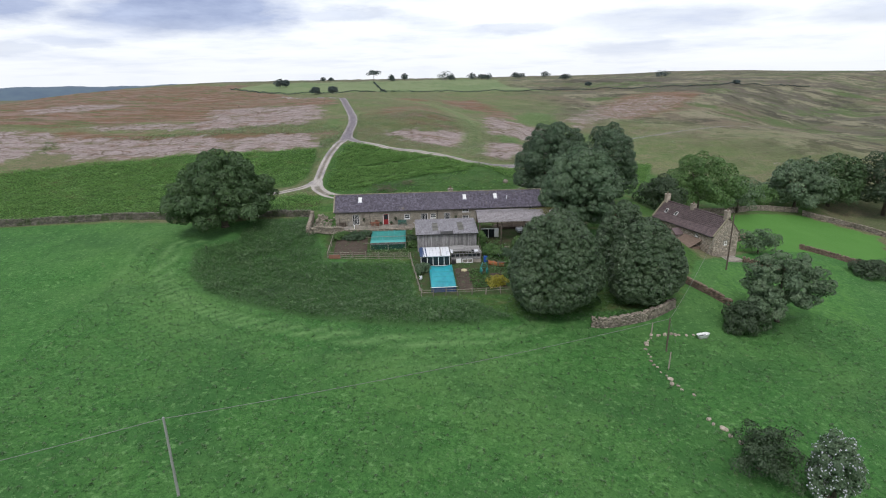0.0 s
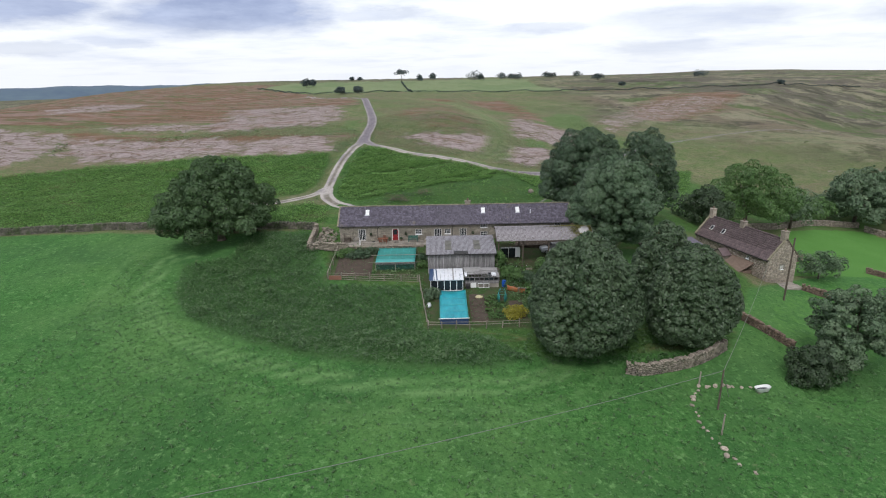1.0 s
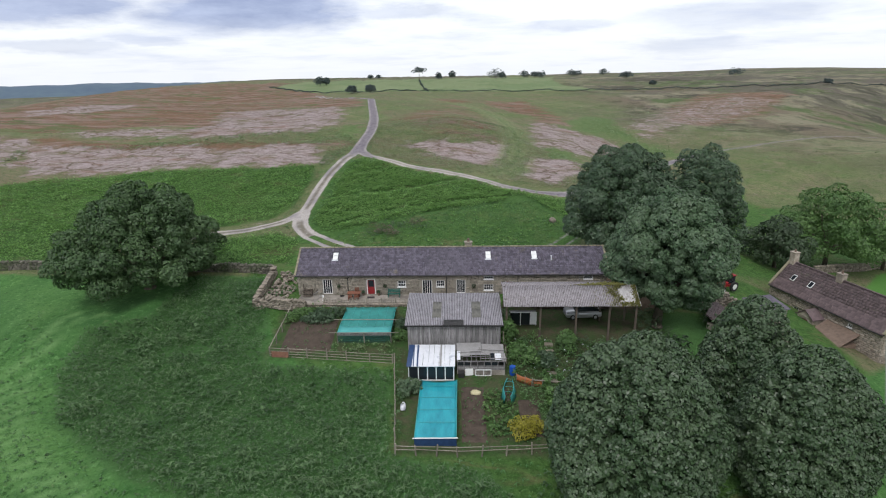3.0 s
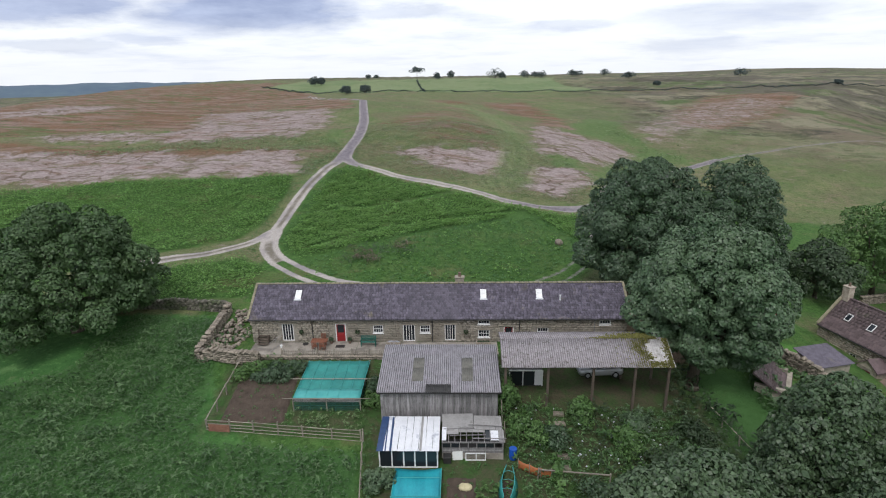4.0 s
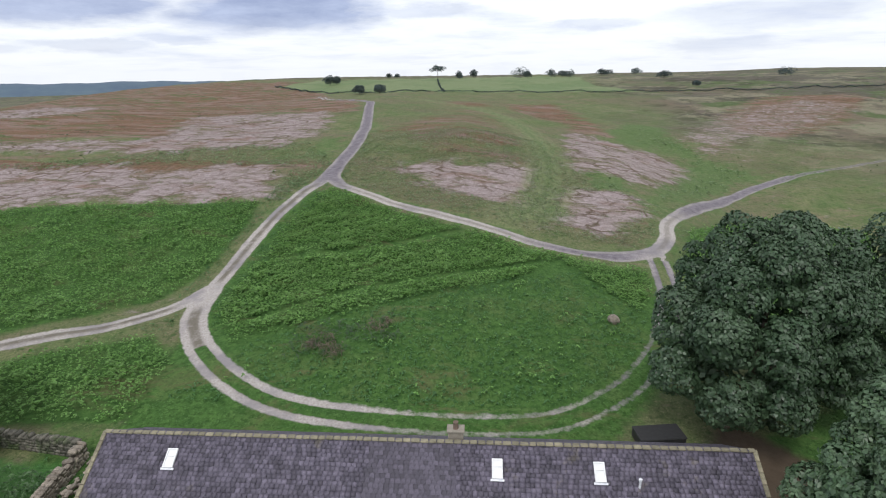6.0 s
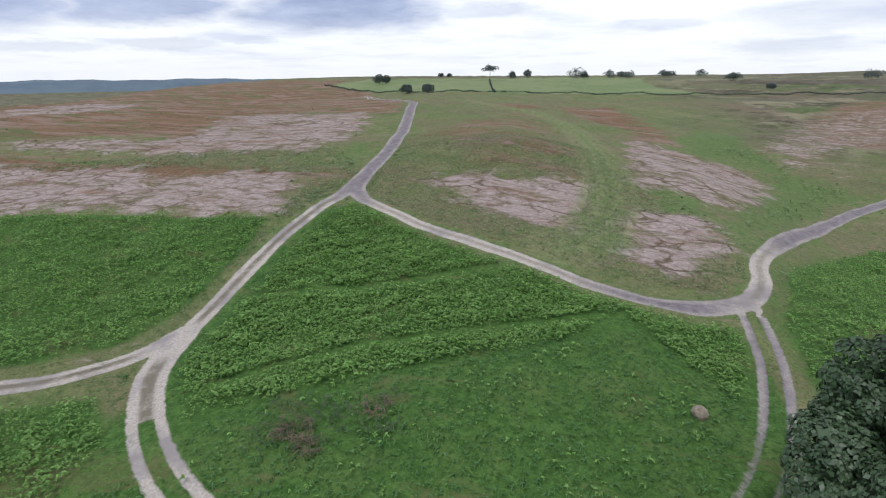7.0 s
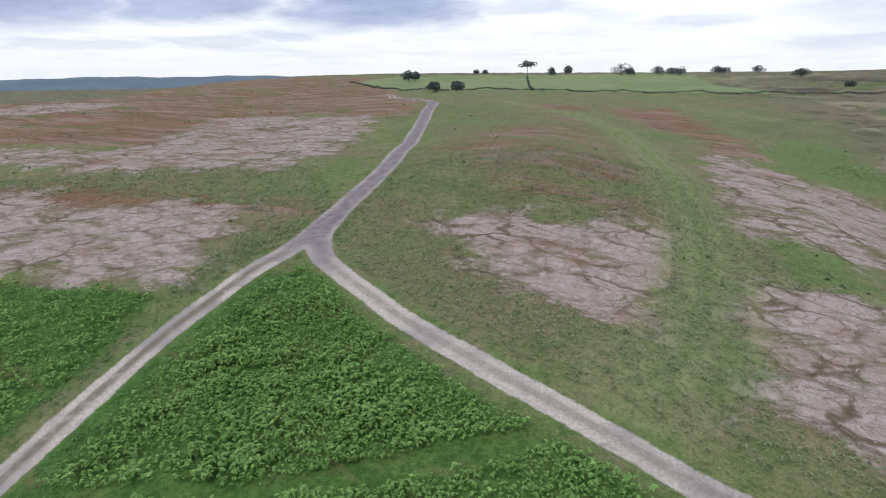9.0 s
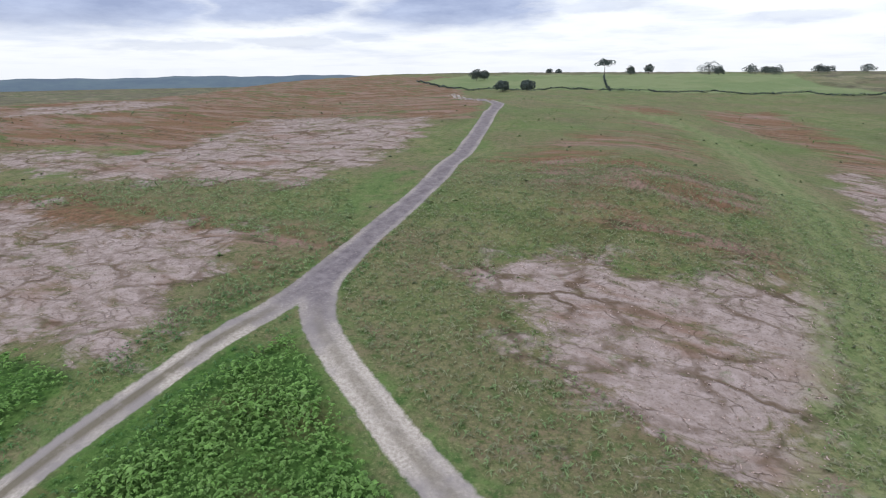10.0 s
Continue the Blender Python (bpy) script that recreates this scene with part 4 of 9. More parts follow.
def fronds(pos, aim, size, rng, per=4, wide=0.5, spread=0.9, droop=0.25, upright=0.0):
    """Small leaf sprays: at each place several bent, pointed blades that face the aim direction; upright turns them to stand along it."""
    n = len(pos)
    p = np.repeat(pos, per, 0)
    face = np.repeat(aim, per, 0)
    face = face / (np.linalg.norm(face, axis=1)[:, None] + 1e-9) + rng.normal(0, spread * 0.5, (n * per, 3))
    face /= np.linalg.norm(face, axis=1)[:, None] + 1e-9
    a = np.cross(face, rng.normal(0, 1, (n * per, 3)))
    a /= np.linalg.norm(a, axis=1)[:, None] + 1e-9
    a = a + np.repeat(aim, per, 0) * upright
    a /= np.linalg.norm(a, axis=1)[:, None] + 1e-9
    side = np.cross(a, face)
    side /= np.linalg.norm(side, axis=1)[:, None] + 1e-9
    s = np.repeat(size, per) * rng.uniform(0.65, 1.35, n * per)
    p = p - a * (0.25 * s)[:, None]
    tip = p + a * s[:, None]
    tip[:, 2] -= droop * s
    midp = p + a * (0.5 * s)[:, None] + face * (0.12 * s)[:, None]
    v = np.stack([p, midp + side * (wide * 0.5 * s)[:, None], tip, midp - side * (wide * 0.5 * s)[:, None]], 1).reshape(-1, 3)
    return v, np.arange(n * per * 4, dtype=np.int32).reshape(-1, 4)


def leaf_mesh(name, pos, aim, size, mat, rng, **kw):
    v, q = fronds(pos, aim, size, rng, **kw)
    return mesh_from(name, v, q, mat, smooth_it=False)


def branch(bm, a, b, r0, r1, rng, n=4):
    """A limb that bends a little on its way."""
    a, b = np.array(a, float), np.array(b, float)
    pts = [a + (b - a) * k / n + (rng.normal(0, 0.035, 3) * np.linalg.norm(b - a) if 0 < k < n else 0) for k in range(n + 1)]
    for k in range(n):
        rod(bm, pts[k], pts[k + 1], r0 + (r1 - r0) * k / n, r0 + (r1 - r0) * (k + 1) / n, n=7)


DOME = ((0, 0.50), (0.10, 0.80), (0.25, 0.97), (0.42, 1.0), (0.62, 0.90), (0.80, 0.68), (0.92, 0.42), (1, 0))
LOWDOME = ((0, 0.74), (0.08, 0.90), (0.22, 1.0), (0.40, 0.98), (0.60, 0.84), (0.80, 0.58), (0.92, 0.36), (1, 0))
OVOID = ((0, 0.52), (0.10, 0.80), (0.24, 0.97), (0.38, 1.0), (0.58, 0.89), (0.78, 0.66), (0.91, 0.41), (1, 0))
SPREADING = ((0, 0.22), (0.12, 0.60), (0.30, 0.90), (0.48, 1.0), (0.68, 0.92), (0.85, 0.66), (0.95, 0.38), (1, 0))
BUSHY = ((0, 0.80), (0.2, 0.97), (0.4, 1.0), (0.65, 0.88), (0.85, 0.58), (1, 0))


def crown_clumps(rng, cx, cy, z0, z1, shape, r, ragged, bough):
    """Leafy clumps set side by side over a crown's outer shell: places, outward directions and radii."""
    su, sw = np.array(shape).T
    n = 5000
    u, a = rng.uniform(0.02, 0.985, n), rng.uniform(0, 2 * np.pi, n)
    ph = rng.uniform(0, 6.28, 4)

    def shell(u, a):
        w = np.interp(u, su, sw) * (1 + ragged * (0.34 * np.sin(2 * a + ph[0] + 2 * u) + 0.30 * np.sin(3 * a + ph[1] - 3 * u) + 0.22 * np.sin(5 * a + ph[2] + 7 * u)))
        return np.stack([cx * w * np.cos(a), cy * w * np.sin(a), z0 + (z1 - z0) * u * (1 + 0 * a)], 1)

    p = shell(u, a)
    # boughs: swellings of the shell with hollows between them
    knot = p[rng.choice(n, 400)]
    knot = knot[knot[:, 2] > z0 + 0.12 * (z1 - z0)]
    picked = [0]
    for k in range(1, len(knot)):
        if np.linalg.norm(knot[picked] - knot[k], axis=1).min() > bough:
            picked.append(k)
    knot = knot[picked]

    def swell(q):
        d = np.linalg.norm(q[:, None] - knot[None], axis=2).min(1) / bough
        mid = np.array([0, 0, z0 + 0.4 * (z1 - z0)])
        return mid + (q - mid) * (1.03 - ragged * 0.75 * np.clip(d, 0, 1.1) ** 2)[:, None]

    p0, pa, pu = p, shell(u, a + 0.03), shell(np.minimum(u + 0.02, 1.0), a)
    p = swell(p)
    nrm = np.cross(swell(pa) - p, swell(pu) - p)
    nrm = nrm / (np.linalg.norm(nrm, axis=1)[:, None] + 1e-9) + 0.35 * np.cross(pa - p0, pu - p0) / (np.linalg.norm(np.cross(pa - p0, pu - p0), axis=1)[:, None] + 1e-9)
    nrm /= np.linalg.norm(nrm, axis=1)[:, None] + 1e-9
    keep = rng.random(n) < np.clip(np.interp(u, su, sw) + 0.12, 0, 1)
    p, nrm = p[keep], nrm[keep]
    got = []
    free = np.ones(len(p), bool)
    for k in range(len(p)):
        if free[k]:
            got.append(k)
            free &= np.linalg.norm(p - p[k], axis=1) > r * rng.uniform(0.85, 1.25)
    p, nrm = p[got], nrm[got]
    rad = r * rng.uniform(0.72, 1.28, len(p))
    p = p - nrm * (rad * 0.8 + rng.uniform(0, 1.0, len(p)) * ragged * r)[:, None]
    return p, nrm, rad


def crown_leaves(rng, cen, nrm, rad, count, size, flat=0.8):
    """Leaves over the outer faces of the clumps, and a looser filling behind them."""
    share = rad ** 2 / (rad ** 2).sum()
    out_p, out_n, out_s = [], [], []
    for c, nv, r, k in zip(cen, nrm, rad, (share * count * 1.5).astype(int) + 4):
        h = rng.normal(0, 1, (k, 3))
        h /= np.linalg.norm(h, axis=1)[:, None]
        h = h + 0.75 * (0.75 * nv + np.array([0, 0, 0.5]))
        h /= np.linalg.norm(h, axis=1)[:, None]
        bump = 1 + 0.13 * np.sin(6 * h[:, 0] + c[0] * 3) * np.sin(6 * h[:, 1] + c[1] * 3) * np.sin(5 * h[:, 2] + c[2])
        q = c + h * (r * bump * rng.uniform(0.74, 1.0, k) ** 0.6)[:, None] * np.array([1, 1, flat])
        near = np.where((np.linalg.norm(cen - c, axis=1) < 2.6 * r) & (np.linalg.norm(cen - c, axis=1) > 1e-6))[0]
        ok = np.ones(k, bool)
        for i in near:
            ok &= np.linalg.norm((q - cen[i]) / np.array([1, 1, flat]), axis=1) > 0.86 * rad[i]
        out_p.append(q[ok])
        out_n.append(h[ok])
        out_s.append(np.full(ok.sum(), size))
    m = max(30, count // 9)
    w = rng.integers(0, len(cen), m)
    mid = cen.mean(0)
    out_p.append(mid + (cen[w] - mid) * rng.uniform(0.7, 1.0, m)[:, None] + rng.normal(0, 0.35, (m, 3)) * rad[w][:, None])
    out_n.append(nrm[w])
    out_s.append(np.full(m, size * 1.9))
    return np.vstack(out_p), np.vstack(out_n), np.concatenate(out_s)


def tree(x, y, crown, height, clear, trunk_r, mat, label, seed, count=5200, size=0.3, clump=None, lean=(0, 0), shape=DOME, name="tree", group="", category="tree", blossom=0, ragged=0.3, stems=1, flat=0.8, wide=0.7, tilt=0.62, bough=None):
    """A broadleaved tree or shrub: tapered trunk, limbs, and a crown of leaves on many domed clumps. crown: its two half widths."""
    rng = np.random.default_rng(seed)
    th = thing(name, x, y, G(x, y) - 0.05, label, category, group=group)
    clump = clump or 0.24 * (crown[0] + crown[1]) / 2
    cen, nrm, rad = crown_clumps(rng, crown[0], crown[1], clear, height, shape, clump, ragged, bough or 0.5 * (crown[0] + crown[1]) / 2)
    cen[:, :2] += np.array(lean)
    cen[:, 2] = np.maximum(cen[:, 2], 0.55 * rad * flat)
    pos, h, sz = crown_leaves(rng, cen, nrm, rad, count, size, flat)
    pos[:, 2] = np.maximum(pos[:, 2], 0.05)
    aim = h + np.array([0, 0, 0.3])
    ob = new("crown", leaf_mesh("crown", pos, aim, sz, mat, rng, per=1, wide=wide, spread=tilt, droop=0.1))
    ob.parent = th
    if blossom:
        pick = rng.choice(np.where(h[:, 2] > 0.0)[0], blossom, replace=False)
        ob = new("blossom", leaf_mesh("blossom", pos[pick] + h[pick] * 0.1, aim[pick], np.full(blossom, size * 0.8), M_BLOSSOM, rng, per=3, wide=0.8, spread=0.7))
        ob.parent = th
    bm = bmesh.new()
    ch = height - clear
    for s in range(stems):
        foot = np.array([rng.normal(0, 0.25) * (stems > 1), rng.normal(0, 0.25) * (stems > 1), 0]) * min(1.0, crown[0] * 0.4)
        fork = np.array([lean[0] * 0.4, lean[1] * 0.4, clear + ch * 0.22]) + foot
        rod(bm, foot, foot + np.array([0, 0, 0.35]), trunk_r * 1.35, trunk_r * 1.02, n=10)
        rod(bm, foot + np.array([0, 0, 0.35]), fork, trunk_r * 1.02, trunk_r * 0.72, n=10)
    part("trunk", bm, M_BARK, th, shade=True)
    for i in rng.choice(len(cen), min(7, len(cen)), replace=False):
        bm = bmesh.new()
        branch(bm, fork - np.array([0, 0, 0.25]), fork + (cen[i] - fork) * 0.82, trunk_r * 0.5, trunk_r * 0.12, rng)
        part("limb", bm, M_BARK, th, shade=True)
    return th


def scatter(poly, density, rng, jitter=None):
    p = np.array(poly, float)
    lo, hi = p.min(0), p.max(0)
    n = int(np.prod(hi - lo) * density)
    q = rng.uniform(lo, hi, (n, 2))
    return q[inside(poly, q[:, 0], q[:, 1]) > 0]


def clear_of_tracks(q, margin):
    keep = np.ones(len(q), bool)
    for line, w in TRACKS:
        keep &= near_line(line[::3], q[:, 0], q[:, 1]) > w + margin
    return q[keep]


def undergrowth(name, places, height, size, mat, rng, label, category, per=5, wide=0.35, spread=0.8, droop=0.25, rise=0.9, lift=0.0, width_var=0.35, upright=0.35, clumps=0.0):
    q = np.asarray(places)
    z = land(q[:, 0], q[:, 1]) + lift
    h = height * rng.uniform(1 - width_var, 1 + width_var, len(q))
    if clumps:
        h = h * (1 + clumps * np.sin(q[:, 0] * 1.1 + 2 * np.sin(q[:, 1] * 0.5)) * np.sin(q[:, 1] * 1.3 + 2 * np.sin(q[:, 0] * 0.45)))
    pos = np.stack([q[:, 0], q[:, 1], z + h * rng.uniform(0.45, 1.0, len(q))], 1)
    aim = np.tile([0, 0, rise], (len(q), 1))
    me = leaf_mesh(name, pos, aim, size * h / height, mat, rng, per=per, wide=wide, spread=spread, droop=droop, upright=upright)
    return tagged(new(name, me), label, category, kind="stuff")

# ---- pieces: stones, slates and boards that can be told apart ----
PIECE = {}


def piece_mesh(kind, mat):
    """A unit block whose outer face is a little smaller than its back."""
    if (kind, mat.name) not in PIECE:
        k = 0.40
        v = np.array([(-.5, -.5, -.5), (.5, -.5, -.5), (.5, .5, -.5), (-.5, .5, -.5), (-k - .04, -k, .5), (k + .03, -k - .03, .5), (k, k + .02, .5), (-k, k, .5)])
        if kind == "slab":
            v = np.array([(-.5, -.5, -.5), (.5, -.5, -.5), (.5, .5, -.5), (-.5, .5, -.5), (-.48, -.48, .5), (.48, -.49, .5), (.48, .48, .5), (-.49, .48, .5)])
        q = np.array([(3, 2, 1, 0), (4, 5, 6, 7), (0, 1, 5, 4), (1, 2, 6, 5), (2, 3, 7, 6), (3, 0, 4, 7)])
        PIECE[kind, mat.name] = (mesh_from(kind, v, q, mat, smooth_it=False), v, q)
    return PIECE[kind, mat.name]


def pieces(parent, name, specs, mat, limit=300, kind="block", rest="", jitter=0.0, seed=1):
    """The first specs (poses with sizes) become parts of their own, the rest one joined part."""
    me, v, q = piece_mesh(kind, mat)
    for m in specs[:limit]:
        ob = new(name, me)
        ob.parent = parent
        ob.matrix_local = m
    more = specs[limit:]
    if more:
        M = np.array([[list(r) for r in m] for m in more])
        hv = np.concatenate([v, np.ones((8, 1))], 1)
        allv = np.einsum("nij,kj->nki", M, hv)[:, :, :3]
        if jitter:
            allv = allv + np.random.default_rng(seed).normal(0, jitter, allv.shape)
        allq = (q[None] + 8 * np.arange(len(more))[:, None, None]).reshape(-1, 4)
        ob = new(rest or name + "s", mesh_from(rest or name + "s", allv.reshape(-1, 3), allq, mat, smooth_it=False))
        ob.parent = parent
        ob["kind"] = "stuff"


def block(x, y, z, sx, sy, sz, rx=0, ry=0, rz=0):
    return pose(x, y, z, rx, ry, rz) @ Matrix.Diagonal((sx, sy, sz, 1))


def coursed(x0, x1, z0, z1, y, rng, holes=(), high=0.2, wide=(0.28, 0.6), proud=0.07):
    """Stones in courses on a wall face that looks to -y."""
    out = []
    n = max(1, round((z1 - z0) / high))
    h = (z1 - z0) / n
    for c in range(n):
        za = z0 + c * h
        x = x0 - rng.uniform(0, 0.2)
        while x < x1:
            w = rng.uniform(*wide)
            a, b = max(x, x0), min(x + w, x1)
            x += w
            if b - a < 0.08:
                continue
            if any(a < hx1 and b > hx0 and za + h * 0.8 > hz0 and za + h * 0.2 < hz1 for hx0, hx1, hz0, hz1 in holes):
                continue
            out.append(block((a + b) / 2, y - proud / 2 + rng.uniform(-0.012, 0.012), za + h / 2, b - a - 0.022, h - 0.022, proud, 90, 0, 0))
    return out


def wall_cells(x0, x1, z0, z1, y0, y1, holes):
    bm = bmesh.new()
    xs = sorted({x0, x1, *(min(max(v, x0), x1) for h in holes for v in h[:2])})
    zs = sorted({z0, z1, *(min(max(v, z0), z1) for h in holes for v in h[2:])})
    for a, b in zip(xs[:-1], xs[1:]):
        for c, d in zip(zs[:-1], zs[1:]):
            mx, mz = (a + b) / 2, (c + d) / 2
            if not any(h[0] < mx < h[1] and h[2] < mz < h[3] for h in holes):
                box(bm, a, b, y0, y1, c, d)
    bmesh.ops.remove_doubles(bm, verts=bm.verts, dist=1e-4)
    return bm


def slates(x0, x1, foot, top, course, wide, rng, thick=0.028, face=1):
    """Overlapping slates on a slope that rises from foot (y, z) to top (y, z); diminishing towards the ridge."""
    out = []
    run, rise = top[0] - foot[0], top[1] - foot[1]
    ln = math.hypot(run, rise)
    ang = math.degrees(math.atan2(rise, abs(run)))
    s, row = 0.0, 0
    while s < ln - 0.05:
        c = course * (1 - 0.25 * s / ln)
        x = x0 - (row % 2) * wide * 0.5
        while x < x1:
            w = wide * rng.uniform(0.88, 1.12)
            a, b = max(x, x0), min(x + w, x1)
            x += w
            if b - a < 0.08:
                continue
            k = (s + c * 0.5) / ln
            y, z = foot[0] + run * k, foot[1] + rise * k + 0.035
            tilt = (ang - 2.6) if run > 0 else -(ang - 2.6)
            out.append(block((a + b) / 2, y, z + rng.uniform(-0.006, 0.010), b - a - 0.014, c * 1.22, thick, tilt + rng.uniform(-1.0, 1.0), 0, rng.uniform(-0.8, 0.8)))
        s += c
        row += 1
    return out


def nearest(specs, x, y, z):
    p = Vector((x, y, z))
    return sorted(specs, key=lambda m: (m.translation - p).length)


def sash(parent, name, x0, x1, z0, z1, y, cols, rows, depth=0.12, frame_w=0.07, bar=0.035, lintel=True, frame_mat=None):
    """A white window in its opening: frame, sill, panes, glazing bars."""
    fm = frame_mat or M_WHITE
    w = new(name)
    w.parent = parent
    yb = y + depth
    part("frame", boxes((x0, x0 + frame_w, y + 0.03, yb, z0, z1), (x1 - frame_w, x1, y + 0.03, yb, z0, z1), (x0 + frame_w, x1 - frame_w, y + 0.03, yb, z1 - frame_w, z1), (x0 + frame_w, x1 - frame_w, y + 0.03, yb, z0, z0 + frame_w)), fm, w)
    part("sill", boxes((x0 - 0.06, x1 + 0.06, y - 0.10, y + 0.03, z0 - 0.09, z0 - 0.005), bevel=0.012), M_WHITE if rows > 0 else M_STONE, w)
    gx0, gx1, gz0, gz1 = x0 + frame_w, x1 - frame_w, z0 + frame_w, z1 - frame_w
    for c in range(1, cols):
        gx = gx0 + (gx1 - gx0) * c / cols
        part("glazing_bar", boxes((gx - bar / 2, gx + bar / 2, y + 0.045, yb - 0.01, gz0, gz1)), fm, w)
    for r in range(1, rows):
        gz = gz0 + (gz1 - gz0) * r / rows
        part("glazing_bar", boxes((gx0, gx1, y + 0.05, yb - 0.015, gz - bar / 2, gz + bar / 2)), fm, w)
    for c in range(cols):
        for r in range(max(rows, 1)):
            a, b = gx0 + (gx1 - gx0) * c / cols, gx0 + (gx1 - gx0) * (c + 1) / cols
            e, f = gz0 + (gz1 - gz0) * r / max(rows, 1), gz0 + (gz1 - gz0) * (r + 1) / max(rows, 1)
            part("pane", boxes((a + 0.01, b - 0.01, yb - 0.035, yb - 0.028, e + 0.01, f - 0.01)), M_GLASS, w)
    return w


# ---- the long stone farmhouse ----
HX0, HX1, HY0, HY1, EAVE, RIDGE_Y, RIDGE_Z = -17.45, 20.05, 95.0, 101.8, 2.62, 98.4, 4.95
HOLES = {"tall_window": [(-14.4, -13.25, 0.1, 1.98), (-2.2, -1.0, 0.02, 1.84), (1.98, 3.05, 0.1, 1.84)],
         "small_window": [(-5.2, -4.2, 0.95, 1.80), (-0.48, 0.52, 0.95, 1.78), (5.3, 6.45, 1.88, 2.56), (5.3, 6.45, 0.45, 1.25), (11.2, 12.3, 0.58, 1.48), (17.3, 18.4, 1.80, 2.56)],
         "door": [(-9.0, -7.95, 0.0, 1.98), (7.85, 8.85, -0.38, 1.64)]}


def farmhouse():
    rng = np.random.default_rng(21)
    h = thing("farmhouse", 0, 0, 0, "long low sandstone farmhouse with a grey stone-slate roof", "house")
    holes = [o for k in HOLES.values() for o in k]
    front = part("wall", wall_cells(HX0, HX1, -0.8, EAVE, HY0, HY0 + 0.5, holes), M_MORTAR, h, "coursed sandstone front wall")
    specs = coursed(HX0, HX1, -0.8, EAVE - 0.02, HY0, rng, [(a - 0.04, b + 0.04, c - 0.1, d + 0.14) for a, b, c, d in holes], 0.19)
    specs = sorted(specs, key=lambda m: abs(m.translation.x + 3) + 2 * abs(m.translation.z - 1.4))
    pieces(front, "stone", specs, M_STONE, 300, rest="stones", jitter=0.006)
    for a, b, c, d in holes:
        part("lintel", boxes((a - 0.18, b + 0.18, HY0 - 0.085, HY0 + 0.1, d + 0.005, d + 0.16), bevel=0.012), M_STONE, front)
    part("wall", boxes((HX0, HX1, HY1 - 0.5, HY1, -0.6, EAVE)), M_STONE, h)
    for xa, xb in ((HX0, HX0 + 0.5), (HX1 - 0.5, HX1)):
        bm = bmesh.new()
        ring = [(HY0 + 0.5, -0.8), (HY1 - 0.5, -0.8), (HY1 - 0.5, EAVE), (RIDGE_Y, RIDGE_Z - 0.22), (HY0 + 0.5, EAVE)]
        f = bm.faces.new([bm.verts.new((xa, y, z)) for y, z in ring])
        r = bmesh.ops.extrude_face_region(bm, geom=[f])
        bmesh.ops.translate(bm, verts=[e for e in r["geom"] if isinstance(e, bmesh.types.BMVert)], vec=(xb - xa, 0, 0))
        bmesh.ops.recalc_face_normals(bm, faces=bm.faces)
        g = part("gable_wall", bm, M_STONE, h)
    # roof: two boarded slopes with slates
    ov = 0.28
    k = (RIDGE_Z - EAVE - 0.1) / (RIDGE_Y - HY0)
    f0, b0 = (HY0 - ov, EAVE + 0.1 - k * ov), (HY1 + ov, EAVE + 0.1 - k * ov)
    top = (RIDGE_Y, RIDGE_Z)
    for foot in (f0, b0):
        bm = bmesh.new()
        vs = [bm.verts.new((x, y, z)) for x, y, z in ((HX0 - 0.25, *foot), (HX1 + 0.25, *foot), (HX1 + 0.25, *top), (HX0 - 0.25, *top))]
        f = bm.faces.new(vs)
        r = bmesh.ops.extrude_face_region(bm, geom=[f])
        bmesh.ops.translate(bm, verts=[e for e in r["geom"] if isinstance(e, bmesh.types.BMVert)], vec=(0, 0, -0.09))
        bmesh.ops.recalc_face_normals(bm, faces=bm.faces)
        slope = part("roof", bm, M_SLATE, h, "roof slope of grey stone slates")
        sp = slates(HX0 - 0.27, HX1 + 0.27, foot, top, 0.30, 0.29, rng, thick=0.034)
        if foot is f0:
            sp = sorted(sp, key=lambda m: abs(m.translation.x - 1))
            pieces(slope, "slate", sp, M_SLATE, 300, kind="slab", rest="slates", jitter=0.004)
        else:
            pieces(slope, "slate", sp, M_SLATE, 0, kind="slab", rest="slates")
    x = HX0 - 0.3
    while x < HX1 + 0.3:
        w = rng.uniform(0.42, 0.55)
        part("ridge_stone", boxes((x, min(x + w, HX1 + 0.3) - 0.015, -0.16, 0.16, -0.07, 0.06), bevel=0.05), M_RIDGE, h).location = (0, RIDGE_Y, RIDGE_Z + 0.04 + rng.uniform(-0.012, 0.012))
        x += w
    for xe in (HX0 - 0.22, HX1 + 0.22):
        ln = math.hypot(RIDGE_Y - f0[0], RIDGE_Z - f0[1])
        n = 7
        for i in range(n):
            s = (i + 0.5) / n
            v = part("verge_stone", boxes((-0.12, 0.12, -ln / n / 2 + 0.01, ln / n / 2 - 0.01, -0.05, 0.06), bevel=0.02), M_RIDGE, h)
            v.matrix_local = pose(xe, f0[0] + (RIDGE_Y - f0[0]) * s, f0[1] + (RIDGE_Z - f0[1]) * s + 0.07, math.degrees(math.atan2(RIDGE_Z - f0[1], RIDGE_Y - f0[0])), 0, 0)
    # gutter and downpipes
    bm = rods(((HX0 - 0.2, f0[0] - 0.05, f0[1] - 0.05), (HX1 + 0.2, f0[0] - 0.05, f0[1] - 0.05), 0.06), n=8)
    part("gutter", bm, M_BLACK, h)
